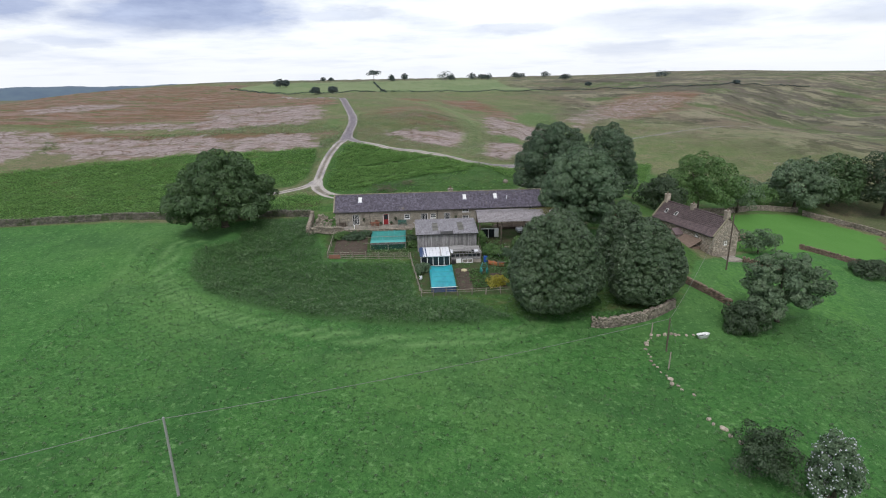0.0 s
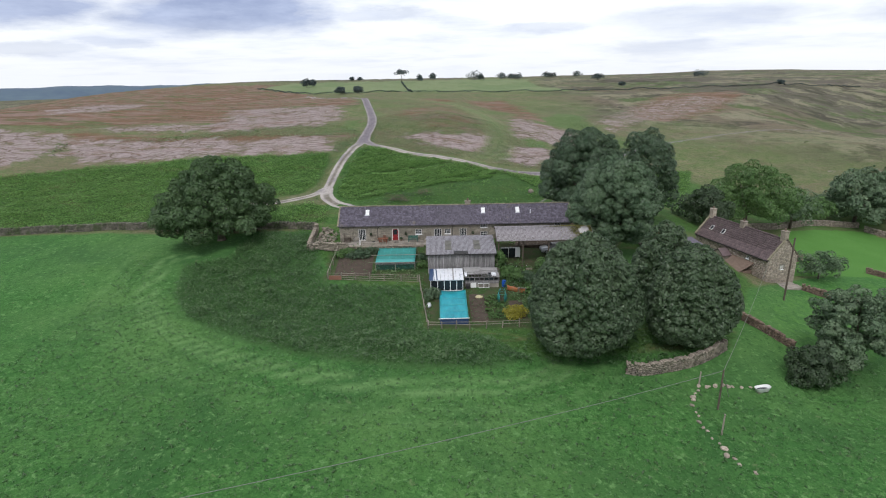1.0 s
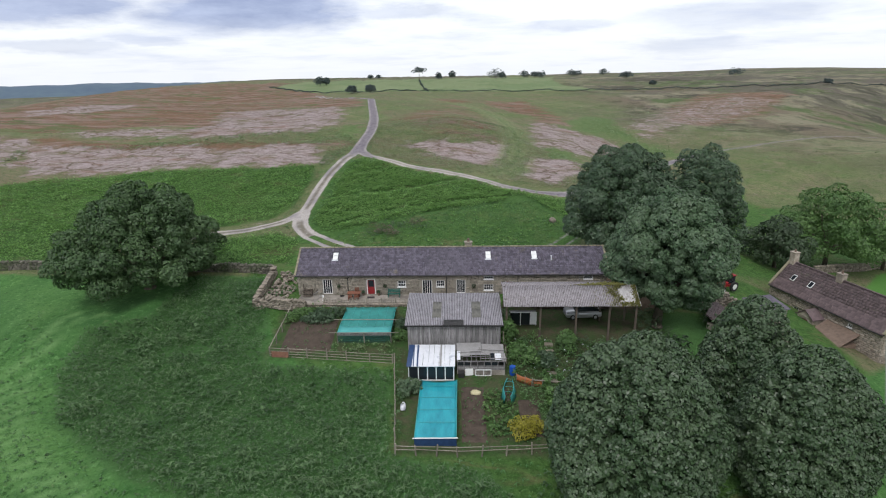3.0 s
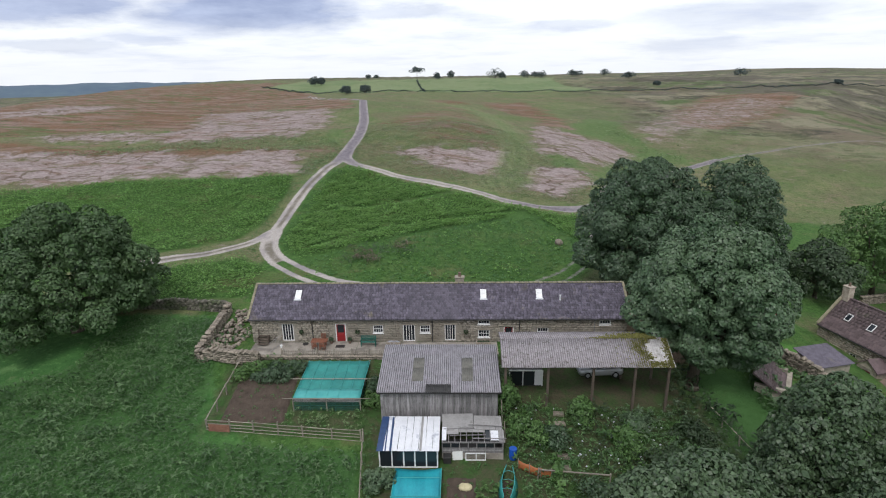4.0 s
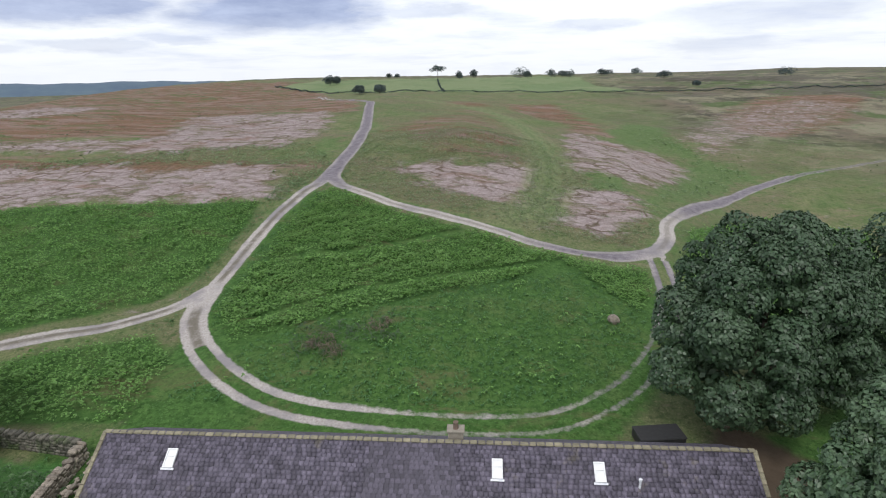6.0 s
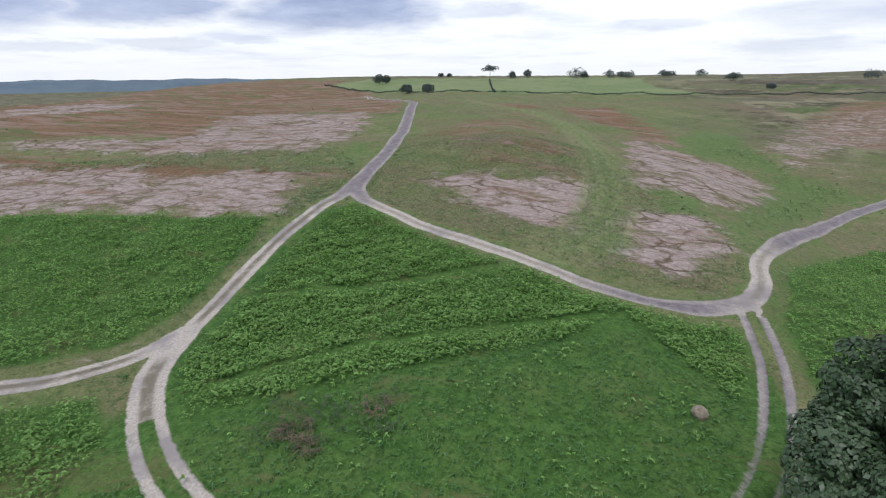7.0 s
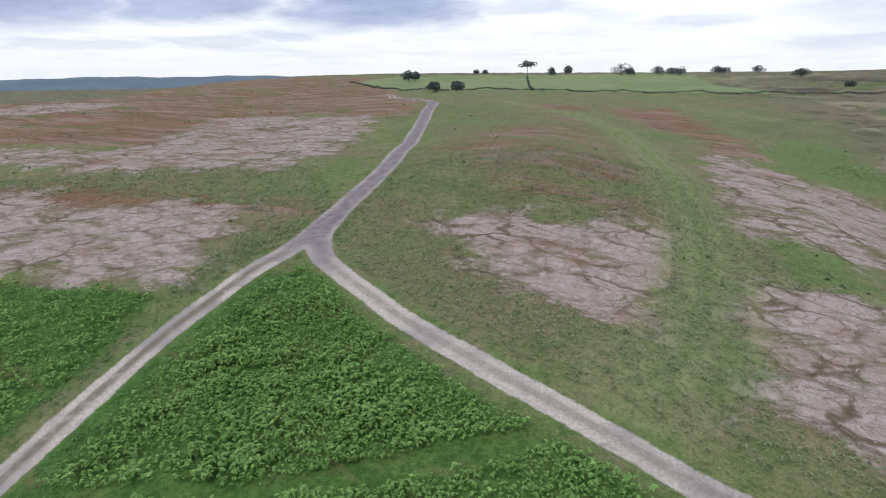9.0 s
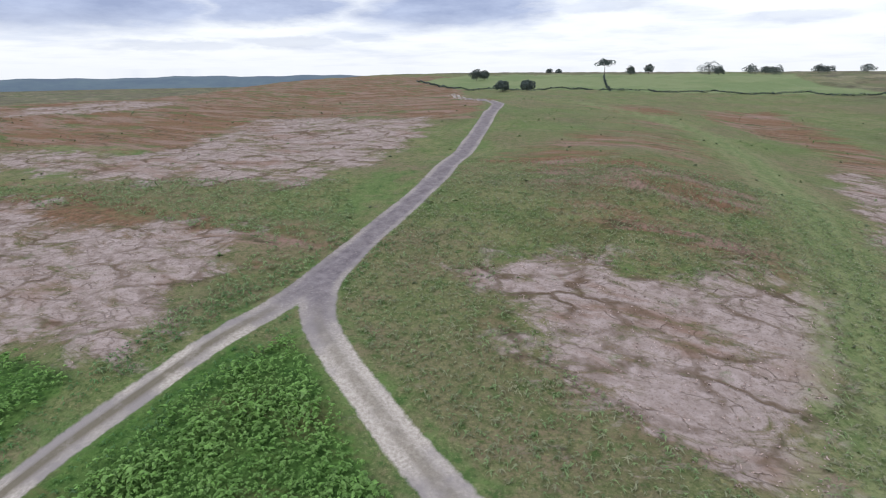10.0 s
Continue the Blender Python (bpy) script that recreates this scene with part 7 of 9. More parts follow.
# ---- things on the terrace ----
def terrace_things():
    rng = np.random.default_rng(71)
    t = thing("picnic_table", -10.4, 93.85, 0, "red-brown timber picnic table on the terrace", "table")
    for i in range(5):
        part("plank", boxes((-0.8, 0.8, -0.42 + 0.17 * i, -0.27 + 0.17 * i, 0.70, 0.74), bevel=0.008), M_TEAK, t)
    for x in (-0.6, 0.6):
        part("leg", rods(((x, -0.4, 0), (x, 0.1, 0.70), 0.045), ((x, 0.4, 0), (x, -0.1, 0.70), 0.045), n=6), M_TEAK, t)
    for i, (x, y, turn) in enumerate(((-10.75, 93.2, 0), (-10.0, 93.2, 0), (-10.2, 94.6, 180))):
        c = thing("garden_chair", x, y, 0, "red-brown slatted garden chair by the table", "chair", turn=turn, group="chairs round the garden table")
        part("seat", boxes((-0.24, 0.24, -0.22, 0.24, 0.41, 0.45), bevel=0.01), M_TEAK, c)
        for j in range(4):
            part("back_slat", boxes((-0.22 + 0.13 * j, -0.14 + 0.13 * j, -0.27, -0.24, 0.46, 0.92)), M_TEAK, c)
        part("top_rail", boxes((-0.25, 0.25, -0.285, -0.235, 0.9, 0.97), bevel=0.01), M_TEAK, c)
        for a in (-0.21, 0.21):
            for b in (-0.22, 0.2):
                part("leg", boxes((a - 0.025, a + 0.025, b - 0.025, b + 0.025, 0, 0.41)), M_TEAK, c)
    b = thing("bench", -5.6, 94.35, 0, "green painted timber bench against the wall", "bench")
    for i in range(4):
        part("seat_slat", boxes((-0.75, 0.75, -0.45 + 0.11 * i, -0.36 + 0.11 * i, 0.42, 0.45), bevel=0.006), M_GREENPAINT, b)
    for i in range(4):
        part("back_slat", boxes((-0.75, 0.75, 0.02 + 0.02 * i, 0.05 + 0.02 * i, 0.52 + 0.11 * i, 0.61 + 0.11 * i), bevel=0.006), M_GREENPAINT, b)
    for x in (-0.7, 0.7):
        part("end_frame", boxes((x - 0.04, x + 0.04, -0.45, -0.38, 0, 0.62), (x - 0.04, x + 0.04, 0.02, 0.1, 0, 0.95), (x - 0.04, x + 0.04, -0.45, 0.05, 0.6, 0.66)), M_GREENPAINT, b)
    for x, m, lab in ((-3.1, M_RUBBLE, "stone trough planted with pale flowers"), (5.8, M_RUBBLE, "stone trough of dark plants beside the door")):
        p = thing("trough", x, 94.2, 0.0 if x < 5 else 0.0, lab, "planter")
        part("basin", boxes((-0.7, 0.7, -0.28, -0.2, 0, 0.42), (-0.7, 0.7, 0.2, 0.28, 0, 0.42), (-0.7, -0.62, -0.2, 0.2, 0, 0.42), (0.62, 0.7, -0.2, 0.2, 0, 0.42), (-0.62, 0.62, -0.2, 0.2, 0, 0.34), bevel=0.015), m, p)
        n = 60
        pos = np.stack([rng.uniform(-0.55, 0.55, n), rng.uniform(-0.18, 0.18, n), np.full(n, 0.36)], 1)
        ob = new("plants", leaf_mesh("plants", pos, np.tile([0, 0, 1.0], (n, 1)), np.full(n, 0.22), M_BLOSSOM if x < 0 else M_LEAF_DARK, rng, per=4))
        ob.parent = p
        ob["kind"] = "stuff"
    for x, y in ((-9.4, 94.6), (-7.55, 94.6)):
        p = thing("plant_pot", x, y, 0, "clay pot with a clipped green plant by the door", "plant pot", group="pots by the door")
        part("pot", rods(((0, 0, 0), (0, 0, 0.3), 0.11, 0.17), ((0, 0, 0.29), (0, 0, 0.33), 0.18), n=12), M_BRICK, p)
        n = 70
        d = rng.normal(0, 1, (n, 3))
        d /= np.linalg.norm(d, axis=1)[:, None]
        ob = new("plant", leaf_mesh("plant", d * 0.16 + np.array([0, 0, 0.48]), d, np.full(n, 0.16), M_LEAF_SYCAMORE, rng, per=3))
        ob.parent = p
    for x, z in ((-12.4, 1.15), (-6.75, 1.15), (4.1, 1.1)):
        w = thing("hanging_basket", x, HY0 - 0.2, z, "dark hanging basket on a wall bracket", "hanging basket", group="wall baskets")
        part("bracket", rods(((0, 0.12, 0.45), (0, -0.05, 0.45), 0.02), ((0, -0.05, 0.45), (0, -0.05, 0.2), 0.012), n=6), M_BLACK, w)
        n = 50
        d = rng.normal(0, 1, (n, 3))
        d /= np.linalg.norm(d, axis=1)[:, None]
        ob = new("plants", leaf_mesh("plants", d * np.array([0.2, 0.14, 0.2]) + np.array([0, -0.05, 0.05]), d - np.array([0, 0, 0.5]), np.full(n, 0.15), M_LEAF_DARK, rng, per=3))
        ob.parent = w
    for x in (13.9, 18.45):
        c = thing("cartwheel", x, HY0 - 0.18, 0.26, "old iron-rimmed cartwheel leaning on the wall", "wheel", group="cartwheels")
        R = 0.66
        part("rim", rods(*[((R * math.cos(a), 0, R * math.sin(a)), (R * math.cos(a + 0.2618), 0, R * math.sin(a + 0.2618)), 0.045) for a in np.arange(24) * 0.2618], n=6), M_POLE, c)
        for a in np.arange(10) * 0.6283:
            part("spoke", rods(((0, 0, 0), (R * math.cos(a), 0, R * math.sin(a)), 0.025), n=6), M_POLE, c)
        part("hub", rods(((0, -0.1, 0), (0, 0.1, 0), 0.1), n=10), M_POLE, c)
    s = thing("timber_stairs", -16.2, 94.4, 0, "short dark timber mounting steps at the house corner", "steps")
    for i in range(4):
        part("tread", boxes((-0.5, 0.5, -0.45 + 0.22 * i, -0.2 + 0.22 * i, 0.18 + 0.2 * i, 0.23 + 0.2 * i), bevel=0.008), M_POLE, s)
    for x in (-0.52, 0.48):
        part("stringer", boxes((x, x + 0.05, -0.05, 0.45, 0, 0.8)), M_POLE, s)
    part("post", boxes((-0.55, -0.47, 0.3, 0.38, 0, 1.5)), M_POLE, s)
    g = thing("hurdle", -14.7, 93.6, 0, "grey-green wire hurdle gate across the terrace", "gate", turn=72)
    for i in range(9):
        part("bar", rods(((-0.9 + 0.225 * i, 0, 0.02), (-0.9 + 0.225 * i, 0, 1.0), 0.014), n=5), M_GREYPLASTIC, g)
    part("rail", rods(((-0.92, 0, 1.0), (0.92, 0, 1.0), 0.025), ((-0.92, 0, 0.1), (0.92, 0, 0.1), 0.025), n=6), M_GREYPLASTIC, g)
    u = part("urn", rods(((0, 0, 0), (0, 0, 0.12), 0.11, 0.08), ((0, 0, 0.12), (0, 0, 0.55), 0.06, 0.1), ((0, 0, 0.55), (0, 0, 0.62), 0.13), n=10), M_WHITE)
    tagged(u, "small white garden pedestal", "ornament")
    u.location = (-14.0, 93.1, 0)
    for x, y in ((-8.4, 94.3),):
        m = part("doormat", boxes((-0.45, 0.45, -0.28, 0.28, 0.0, 0.025)), M_BLACK)
        tagged(m, "dark doormat before the red door", "mat")
        m.location = (x, y - 0.35, 0.008)
    d = thing("drain_cover", -12.0, 94.45, 0.008, "round iron drain cover in the concrete", "drain cover")
    part("disc", rods(((0, 0, 0), (0, 0, 0.03), 0.3), n=16), M_BLACK, d)
    f = thing("picket_fence", 0, 0, 0, "low grey picket fence along the terrace edge", "fence")
    for i in range(56):
        x = -13.6 + 0.18 * i
        part("picket", boxes((x, x + 0.06, 92.12, 92.16, 0.0, 0.55 + 0.03 * rng.random())), M_RAIL, f)
    part("rail", boxes((-13.7, -3.5, 92.16, 92.2, 0.12, 0.18), (-13.7, -3.5, 92.16, 92.2, 0.4, 0.46)), M_RAIL, f)
    for i in range(7):
        part("post", boxes((-13.75 + 1.7 * i, -13.63 + 1.7 * i, 92.1, 92.22, -0.3, 0.75)), M_RAIL, f)


terrace_things()


# ---- the cottage ----
def gable_prism(bm, x0, x1, ring):
    f = bm.faces.new([bm.verts.new((x0, y, z)) for y, z in ring])
    r = bmesh.ops.extrude_face_region(bm, geom=[f])
    bmesh.ops.translate(bm, verts=[e for e in r["geom"] if isinstance(e, bmesh.types.BMVert)], vec=(x1 - x0, 0, 0))
    bmesh.ops.recalc_face_normals(bm, faces=bm.faces)
    return bm


def cottage():
    """Local x runs along the ridge from the near gable, local y to the meadow side."""
    rng = np.random.default_rng(81)
    L, hw, eave, ridge = 16.2, 2.75, 3.75, 6.75
    c = thing("cottage", 52.1, 89.4, -6.3, "stone cottage with a purplish pantile roof and two chimneys", "house", turn=104.8)
    turn_face = pose(0, 0, 0, 0, 0, 180)
    # meadow-side wall with openings, built facing -y and turned round
    holes = [(-5.4, -4.75, 1.2, 2.0), (-12.0, -11.2, 1.3, 2.1), (-7.2, -6.2, 0.6, 1.3), (-4.4, -3.8, 2.7, 3.2)]
    w = new("wall")
    w.parent = c
    w.matrix_local = turn_face
    part("wall_core", wall_cells(-L, 0, -0.9, eave, -hw, -hw + 0.45, holes), M_MORTAR, w)
    sp = coursed(-L, 0, -0.9, eave - 0.05, -hw, rng, [(a - 0.05, b + 0.05, d - 0.08, e + 0.1) for a, b, d, e in holes], 0.25, (0.35, 0.75))
    pieces(w, "stone", sp, M_STONE_PALE, 120, rest="stones", jitter=0.01)
    for a, b, d, e in holes:
        sash(w, "window", a, b, d, e, -hw, 2, 2)
    part("wall", boxes((0, L, -hw, -hw + 0.45, -2.2, eave)), M_STONE_PALE, c)
    # near gable, dressed with courses
    gw = new("gable_wall")
    gw.parent = c
    gw.matrix_local = pose(0, 0, 0, 0, 0, -90)
    part("gable_core", gable_prism(bmesh.new(), 0.0, 0.45, [(-hw + 0.45, -2.4), (hw - 0.45, -2.4), (hw - 0.45, eave), (0, ridge - 0.2), (-hw + 0.45, eave)]), M_MORTAR, gw).matrix_local = pose(0, 0, 0, 0, 0, 90)
    sp = []
    z = -2.2
    while z < ridge - 0.3:
        half = hw if z < eave else hw * (ridge - z) / (ridge - eave)
        if half > 0.2:
            sp += coursed(-half, half, z, z + 0.25, 0.0, rng, [(-0.35, 0.3, 1.9, 2.6)], 0.25, (0.35, 0.75))
        z += 0.25
    pieces(gw, "stone", sp, M_STONE_PALE, 120, rest="stones", jitter=0.01)
    sash(gw, "window", -0.3, 0.25, 1.95, 2.55, -0.06, 2, 2)
    part("gable_wall", gable_prism(bmesh.new(), L - 0.45, L, [(-hw + 0.45, -2.0), (hw - 0.45, -2.0), (hw - 0.45, eave), (0, ridge - 0.2), (-hw + 0.45, eave)]), M_STONE_PALE, c)
    # roof
    k = (ridge - eave) / hw
    for sgn in (1, -1):
        foot, top = (sgn * (hw + 0.25), eave - 0.25 * k + 0.15), (0.0, ridge)
        bm = bmesh.new()
        f = bm.faces.new([bm.verts.new(p) for p in ((-0.05, *foot), (L + 0.05, *foot), (L + 0.05, *top), (-0.05, *top))])
        r = bmesh.ops.extrude_face_region(bm, geom=[f])
        bmesh.ops.translate(bm, verts=[e for e in r["geom"] if isinstance(e, bmesh.types.BMVert)], vec=(0, 0, -0.1))
        bmesh.ops.recalc_face_normals(bm, faces=bm.faces)
        s = part("roof", bm, M_PANTILE, c, "roof slope of dark purplish pantiles")
        sp = slates(0.0, L, foot, top, 0.42, 0.42, rng, thick=0.05)
        pieces(s, "tile", sp, M_PANTILE, 160 if sgn > 0 else 0, kind="slab", rest="tiles", jitter=0.006)
    for i in range(32):
        part("ridge_tile", boxes((i * L / 32, (i + 1) * L / 32 - 0.02, -0.15, 0.15, -0.05, 0.07), bevel=0.04), M_PANTILE, c).location = (0, 0, ridge + 0.05)
    for x in (0.0, L):
        for sgn in (1, -1):
            ang = math.degrees(math.atan2(ridge - eave, hw)) * -sgn
            part("coping", boxes((-0.17, 0.17, -2.15, 2.15, -0.02, 0.12), bevel=0.02), M_RIDGE, c).matrix_local = pose(x, sgn * (hw + 0.25) / 2, (ridge + eave - 0.25 * k) / 2 + 0.2, ang, 0, 0)
    for x, h, lab in ((0.45, 1.25, ""), (8.6, 0.75, ""), (L - 0.4, 1.3, "")):
        ch = part("chimney", boxes((x - 0.42, x + 0.42, -0.4, 0.4, ridge - 0.7, ridge + h), (x - 0.48, x + 0.48, -0.46, 0.46, ridge + h, ridge + h + 0.12), bevel=0.02), M_STONE_PALE, c, "square stone chimney stack")
        part("chimney_pot", rods(((x, 0, ridge + h + 0.1), (x, 0, ridge + h + 0.5), 0.14, 0.11), n=10), M_BRICK, ch)
    kk = math.degrees(math.atan2(ridge - eave, hw))
    for x in (11.2, 13.9):
        s = new("rooflight")
        s.parent = c
        s.matrix_local = pose(x, 1.5, ridge - 1.5 * k + 0.12, -kk, 0, 0)
        part("frame", boxes((-0.32, 0.32, -0.45, 0.45, 0, 0.07)), M_WHITE, s)
        part("pane", boxes((-0.24, 0.24, -0.37, 0.37, 0.07, 0.085)), M_GLASS, s)
    # gabled porch with a red door
    p = new("porch")
    p.parent = c
    p.matrix_local = pose(8.6, hw, 0, 0, 0, 90)
    part("porch_wall", boxes((0, 1.7, -1.1, -0.8, -0.4, 2.3), (0, 1.7, 0.8, 1.1, -0.4, 2.3), (1.4, 1.7, -0.8, -0.45, -0.4, 2.3), (1.4, 1.7, 0.45, 0.8, -0.4, 2.3), (1.4, 1.7, -0.45, 0.45, 2.0, 2.3)), M_STONE_PALE, p)
    part("porch_gable", gable_prism(bmesh.new(), 1.4, 1.68, [(-1.1, 2.3), (1.1, 2.3), (0, 3.1)]), M_STONE_PALE, p)
    part("porch_roof", gable_prism(bmesh.new(), -0.4, 1.85, [(-1.3, 2.2), (0, 3.15), (1.3, 2.2), (1.3, 2.32), (0, 3.28), (-1.3, 2.32)]), M_PANTILE, p)
    part("door", boxes((1.5, 1.56, -0.44, 0.44, -0.2, 1.98), (1.56, 1.58, -0.3, 0.3, 0.1, 0.8), (1.56, 1.58, -0.3, 0.3, 1.0, 1.8), bevel=0.008), M_RED, p, "red painted plank door")
    # low brick and rubble lean-to
    e = new("lean_to")
    e.parent = c
    part("lean_to_wall", boxes((2.8, 6.8, hw + 0.08, hw + 2.4, -0.8, 1.1)), M_BRICK, e)
    part("lean_to_roof", boxes((2.6, 7.0, -1.55, 1.55, 0, 0.12), bevel=0.02), M_BRICK, e).matrix_local = pose(0, hw + 1.3, 1.75, -24, 0, 0)
    t = part("paving", boxes((-2.6, 4.5, hw + 0.1, hw + 1.6, -0.55, -0.28), (-2.6, -0.1, -2.0, hw + 0.1, -0.9, -0.30), bevel=0.03), M_CONCRETE, c, "pale paving round the gable")
    part("gutter", rods(((0, hw + 0.32, eave - 0.2), (L, hw + 0.32, eave - 0.2), 0.06)), M_BLACK, c)


cottage()


def byre():
    b = thing("byre_roof", 32.2, 90.3, -2.6, "lean-to byre with a sagging red pantile roof", "shed", turn=58)
    rng = np.random.default_rng(82)
    part("wall", boxes((-2.3, 2.3, -1.5, -1.1, -1.2, 1.1), (-2.3, -1.9, -1.1, 1.3, -1.2, 1.4), (1.9, 2.3, -1.1, 1.3, -1.2, 1.4)), M_STONE, b)
    r = part("roof", boxes((-2.5, 2.5, -1.75, 1.75, -0.06, 0.0)), M_PANTILE, b)
    r.matrix_local = pose(0, 0, 1.55, 30, 0, 0)
    sp = slates(-2.5, 2.5, (-1.75, 0.0), (1.75, 0.001), 0.36, 0.3, rng, thick=0.05)
    pieces(r, "tile", sp, M_PANTILE, 60, kind="slab", rest="tiles", jitter=0.01)
    s = thing("slate_shed", 38.6, 93.4, G(38.6, 93.4), "low stone shed with a dark slab roof", "shed", turn=14)
    part("wall", boxes((-1.8, 1.8, -1.4, -1.1, -0.4, 1.5), (-1.8, -1.5, -1.1, 1.4, -0.4, 1.6), (1.5, 1.8, -1.1, 1.4, -0.4, 1.6), (-1.5, 1.5, 1.1, 1.4, -0.4, 1.9)), M_STONE, s)
    part("roof", boxes((-2.0, 2.0, -1.65, 1.65, 0, 0.1), bevel=0.02), M_SLATE, s).matrix_local = pose(0, 0, 1.8, 9, 0, 0)


byre()


# ---- vehicles ----
def hull(bm, sections):
    """A body lofted through rings of (y, z) at stations along x."""
    rings = [[bm.verts.new((x, y, z)) for y, z in ring] for x, ring in sections]
    for a, b in zip(rings[:-1], rings[1:]):
        n = len(a)
        for i in range(n):
            bm.faces.new((a[i], a[(i + 1) % n], b[(i + 1) % n], b[i]))
    bm.faces.new(rings[0][::-1])
    bm.faces.new(rings[-1])
    bmesh.ops.recalc_face_normals(bm, faces=bm.faces)
    return bm


def car(x, y, turn, paint, label):
    c = thing("car", x, y, G(x, y) + 0.02, label, "car", turn=turn)

    def ring(w, zl, zt):
        return [(-w, zl + 0.08), (-w * 1.02, (zl + zt) / 2), (-w * 0.93, zt), (w * 0.93, zt), (w * 1.02, (zl + zt) / 2), (w, zl + 0.08), (w * 0.9, zl), (-w * 0.9, zl)]

    part("body", hull(bmesh.new(), [(-2.05, ring(0.72, 0.35, 0.75)), (-1.9, ring(0.82, 0.25, 0.86)), (-0.9, ring(0.86, 0.22, 0.95)), (1.2, ring(0.86, 0.22, 0.98)), (1.85, ring(0.83, 0.25, 0.95)), (2.0, ring(0.74, 0.35, 0.8))]), paint, c, shade=True)
    part("cabin", hull(bmesh.new(), [(-1.0, [(-0.76, 0.94), (0.76, 0.94), (0.74, 0.97), (-0.74, 0.97)]), (-0.3, [(-0.74, 0.96), (0.74, 0.96), (0.6, 1.42), (-0.6, 1.42)]), (1.0, [(-0.74, 0.97), (0.74, 0.97), (0.6, 1.45), (-0.6, 1.45)]), (1.75, [(-0.74, 0.95), (0.74, 0.95), (0.66, 1.05), (-0.66, 1.05)])]), M_GLASS, c)
    part("roof", boxes((-0.35, 1.05, -0.6, 0.6, 1.43, 1.48), bevel=0.02), paint, c)
    for wx in (-1.3, 1.25):
        for wy in (-0.8, 0.8):
            w = part("wheel", rods(((wx, wy - 0.1, 0.31), (wx, wy + 0.1, 0.31), 0.31), n=18), M_RUBBER, c)
            part("hubcap", rods(((wx, wy - 0.115, 0.31), (wx, wy + 0.115, 0.31), 0.18), n=14), M_SILVER, w)
    for wy in (-0.6, 0.6):
        part("headlight", boxes((-2.06, -1.92, wy - 0.15, wy + 0.15, 0.6, 0.74), bevel=0.02), M_ENAMEL, c)
    return c


car(16.4, 90.7, 3, M_SILVER, "silver hatchback parked under the carport")


def digger():
    d = thing("tractor", 37.0, 100.2, G(37, 100.2), "small red tractor on the farm lane", "tractor", turn=25)
    part("bonnet", boxes((-1.4, 0.1, -0.4, 0.4, 0.6, 1.25), bevel=0.06), M_RED, d)
    part("rear_body", boxes((0.1, 1.2, -0.5, 0.5, 0.6, 1.0), bevel=0.05), M_RED, d)
    part("cab", boxes((0.15, 1.15, -0.48, 0.48, 1.0, 2.0), bevel=0.05), M_GLASS, d)
    part("cab_roof", boxes((0.05, 1.25, -0.56, 0.56, 2.0, 2.1), bevel=0.03), M_RED, d)
    for x, y, r in ((-1.0, -0.6, 0.4), (-1.0, 0.6, 0.4), (0.7, -0.75, 0.65), (0.7, 0.75, 0.65)):
        w = part("wheel", rods(((x, y - 0.14, r), (x, y + 0.14, r), r), n=18), M_RUBBER, d)
        part("rim", rods(((x, y - 0.15, r), (x, y + 0.15, r), r * 0.55), n=14), M_ENAMEL, w)


digger()


def skip():
    b = thing("trailer", 17.4, 104.9, G(17.4, 104.9), "dark covered trailer behind the house", "trailer", turn=8)
    part("body", boxes((-1.6, 1.6, -0.8, 0.8, 0.45, 1.1), bevel=0.04), M_BLACK, b)
    part("cover", boxes((-1.65, 1.65, -0.85, 0.85, 1.1, 1.22), bevel=0.05), M_RUBBER, b)
    for y in (-0.8, 0.8):
        part("wheel", rods(((0, y - 0.1, 0.32), (0, y + 0.1, 0.32), 0.32), n=16), M_RUBBER, b)


skip()


# ---- poles, wires, bathtub ----
def pole(x, y, height, label, r=0.13, arm=True, mat=None):
    z = G(x, y)
    p = thing("power_pole", x, y, z, label, "pole")
    part("mast", rods(((0, 0, -0.3), (0, 0, height), r, r * 0.75), n=10), mat or M_POLE, p)
    if arm:
        part("crossarm", boxes((-0.5, 0.5, -0.06, 0.06, height - 0.35, height - 0.22), bevel=0.01), M_POLE, p)
        for dx in (-0.4, 0.4):
            part("insulator", rods(((dx, 0, height - 0.22), (dx, 0, height - 0.02), 0.05, 0.035), n=8), M_ENAMEL, p)
    return Vector((x, y, z + height))


def wire(a, b, sag, r=0.024, group=""):
    cu = bpy.data.curves.new("power_line", "CURVE")
    cu.dimensions, cu.bevel_depth, cu.bevel_resolution = "3D", r, 1
    sp = cu.splines.new("POLY")
    n = 24
    sp.points.add(n)
    for i in range(n + 1):
        t = i / n
        q = a.lerp(b, t)
        sp.points[i].co = (q.x, q.y, q.z - sag * 4 * t * (1 - t), 1)
    cu.materials.append(M_WIRE)
    tagged(new("power_line", cu), "thin grey overhead power cable", "cable", "overhead cables")


P_WEST = pole(-22.4, 33.4, 6.8, "slim weathered pole standing in the meadow", 0.11, arm=False, mat=M_PALE_POLE)
P_EAST = pole(25.6, 55.6, 4.4, "short leaning timber pole beside the stone ring", 0.10, arm=False)
P_YARD = pole(48.1, 81.7, 9.4, "tall dark timber power pole before the cottage", 0.14, arm=False)
for i, (x, y, h) in enumerate(((25.3, 59.2, 1.6), (24.2, 52.0, 2.2))):
    f = thing("fence_post", x, y, G(x, y), "split timber post among the fieldstones", "post")
    part("post", rods(((0, 0, -0.2), (0.05, 0, h), 0.09, 0.07), n=7), M_RAIL, f)
wire(P_WEST - Vector((0, 0, 0.1)), P_EAST - Vector((0, 0, 0.1)), 0.5)
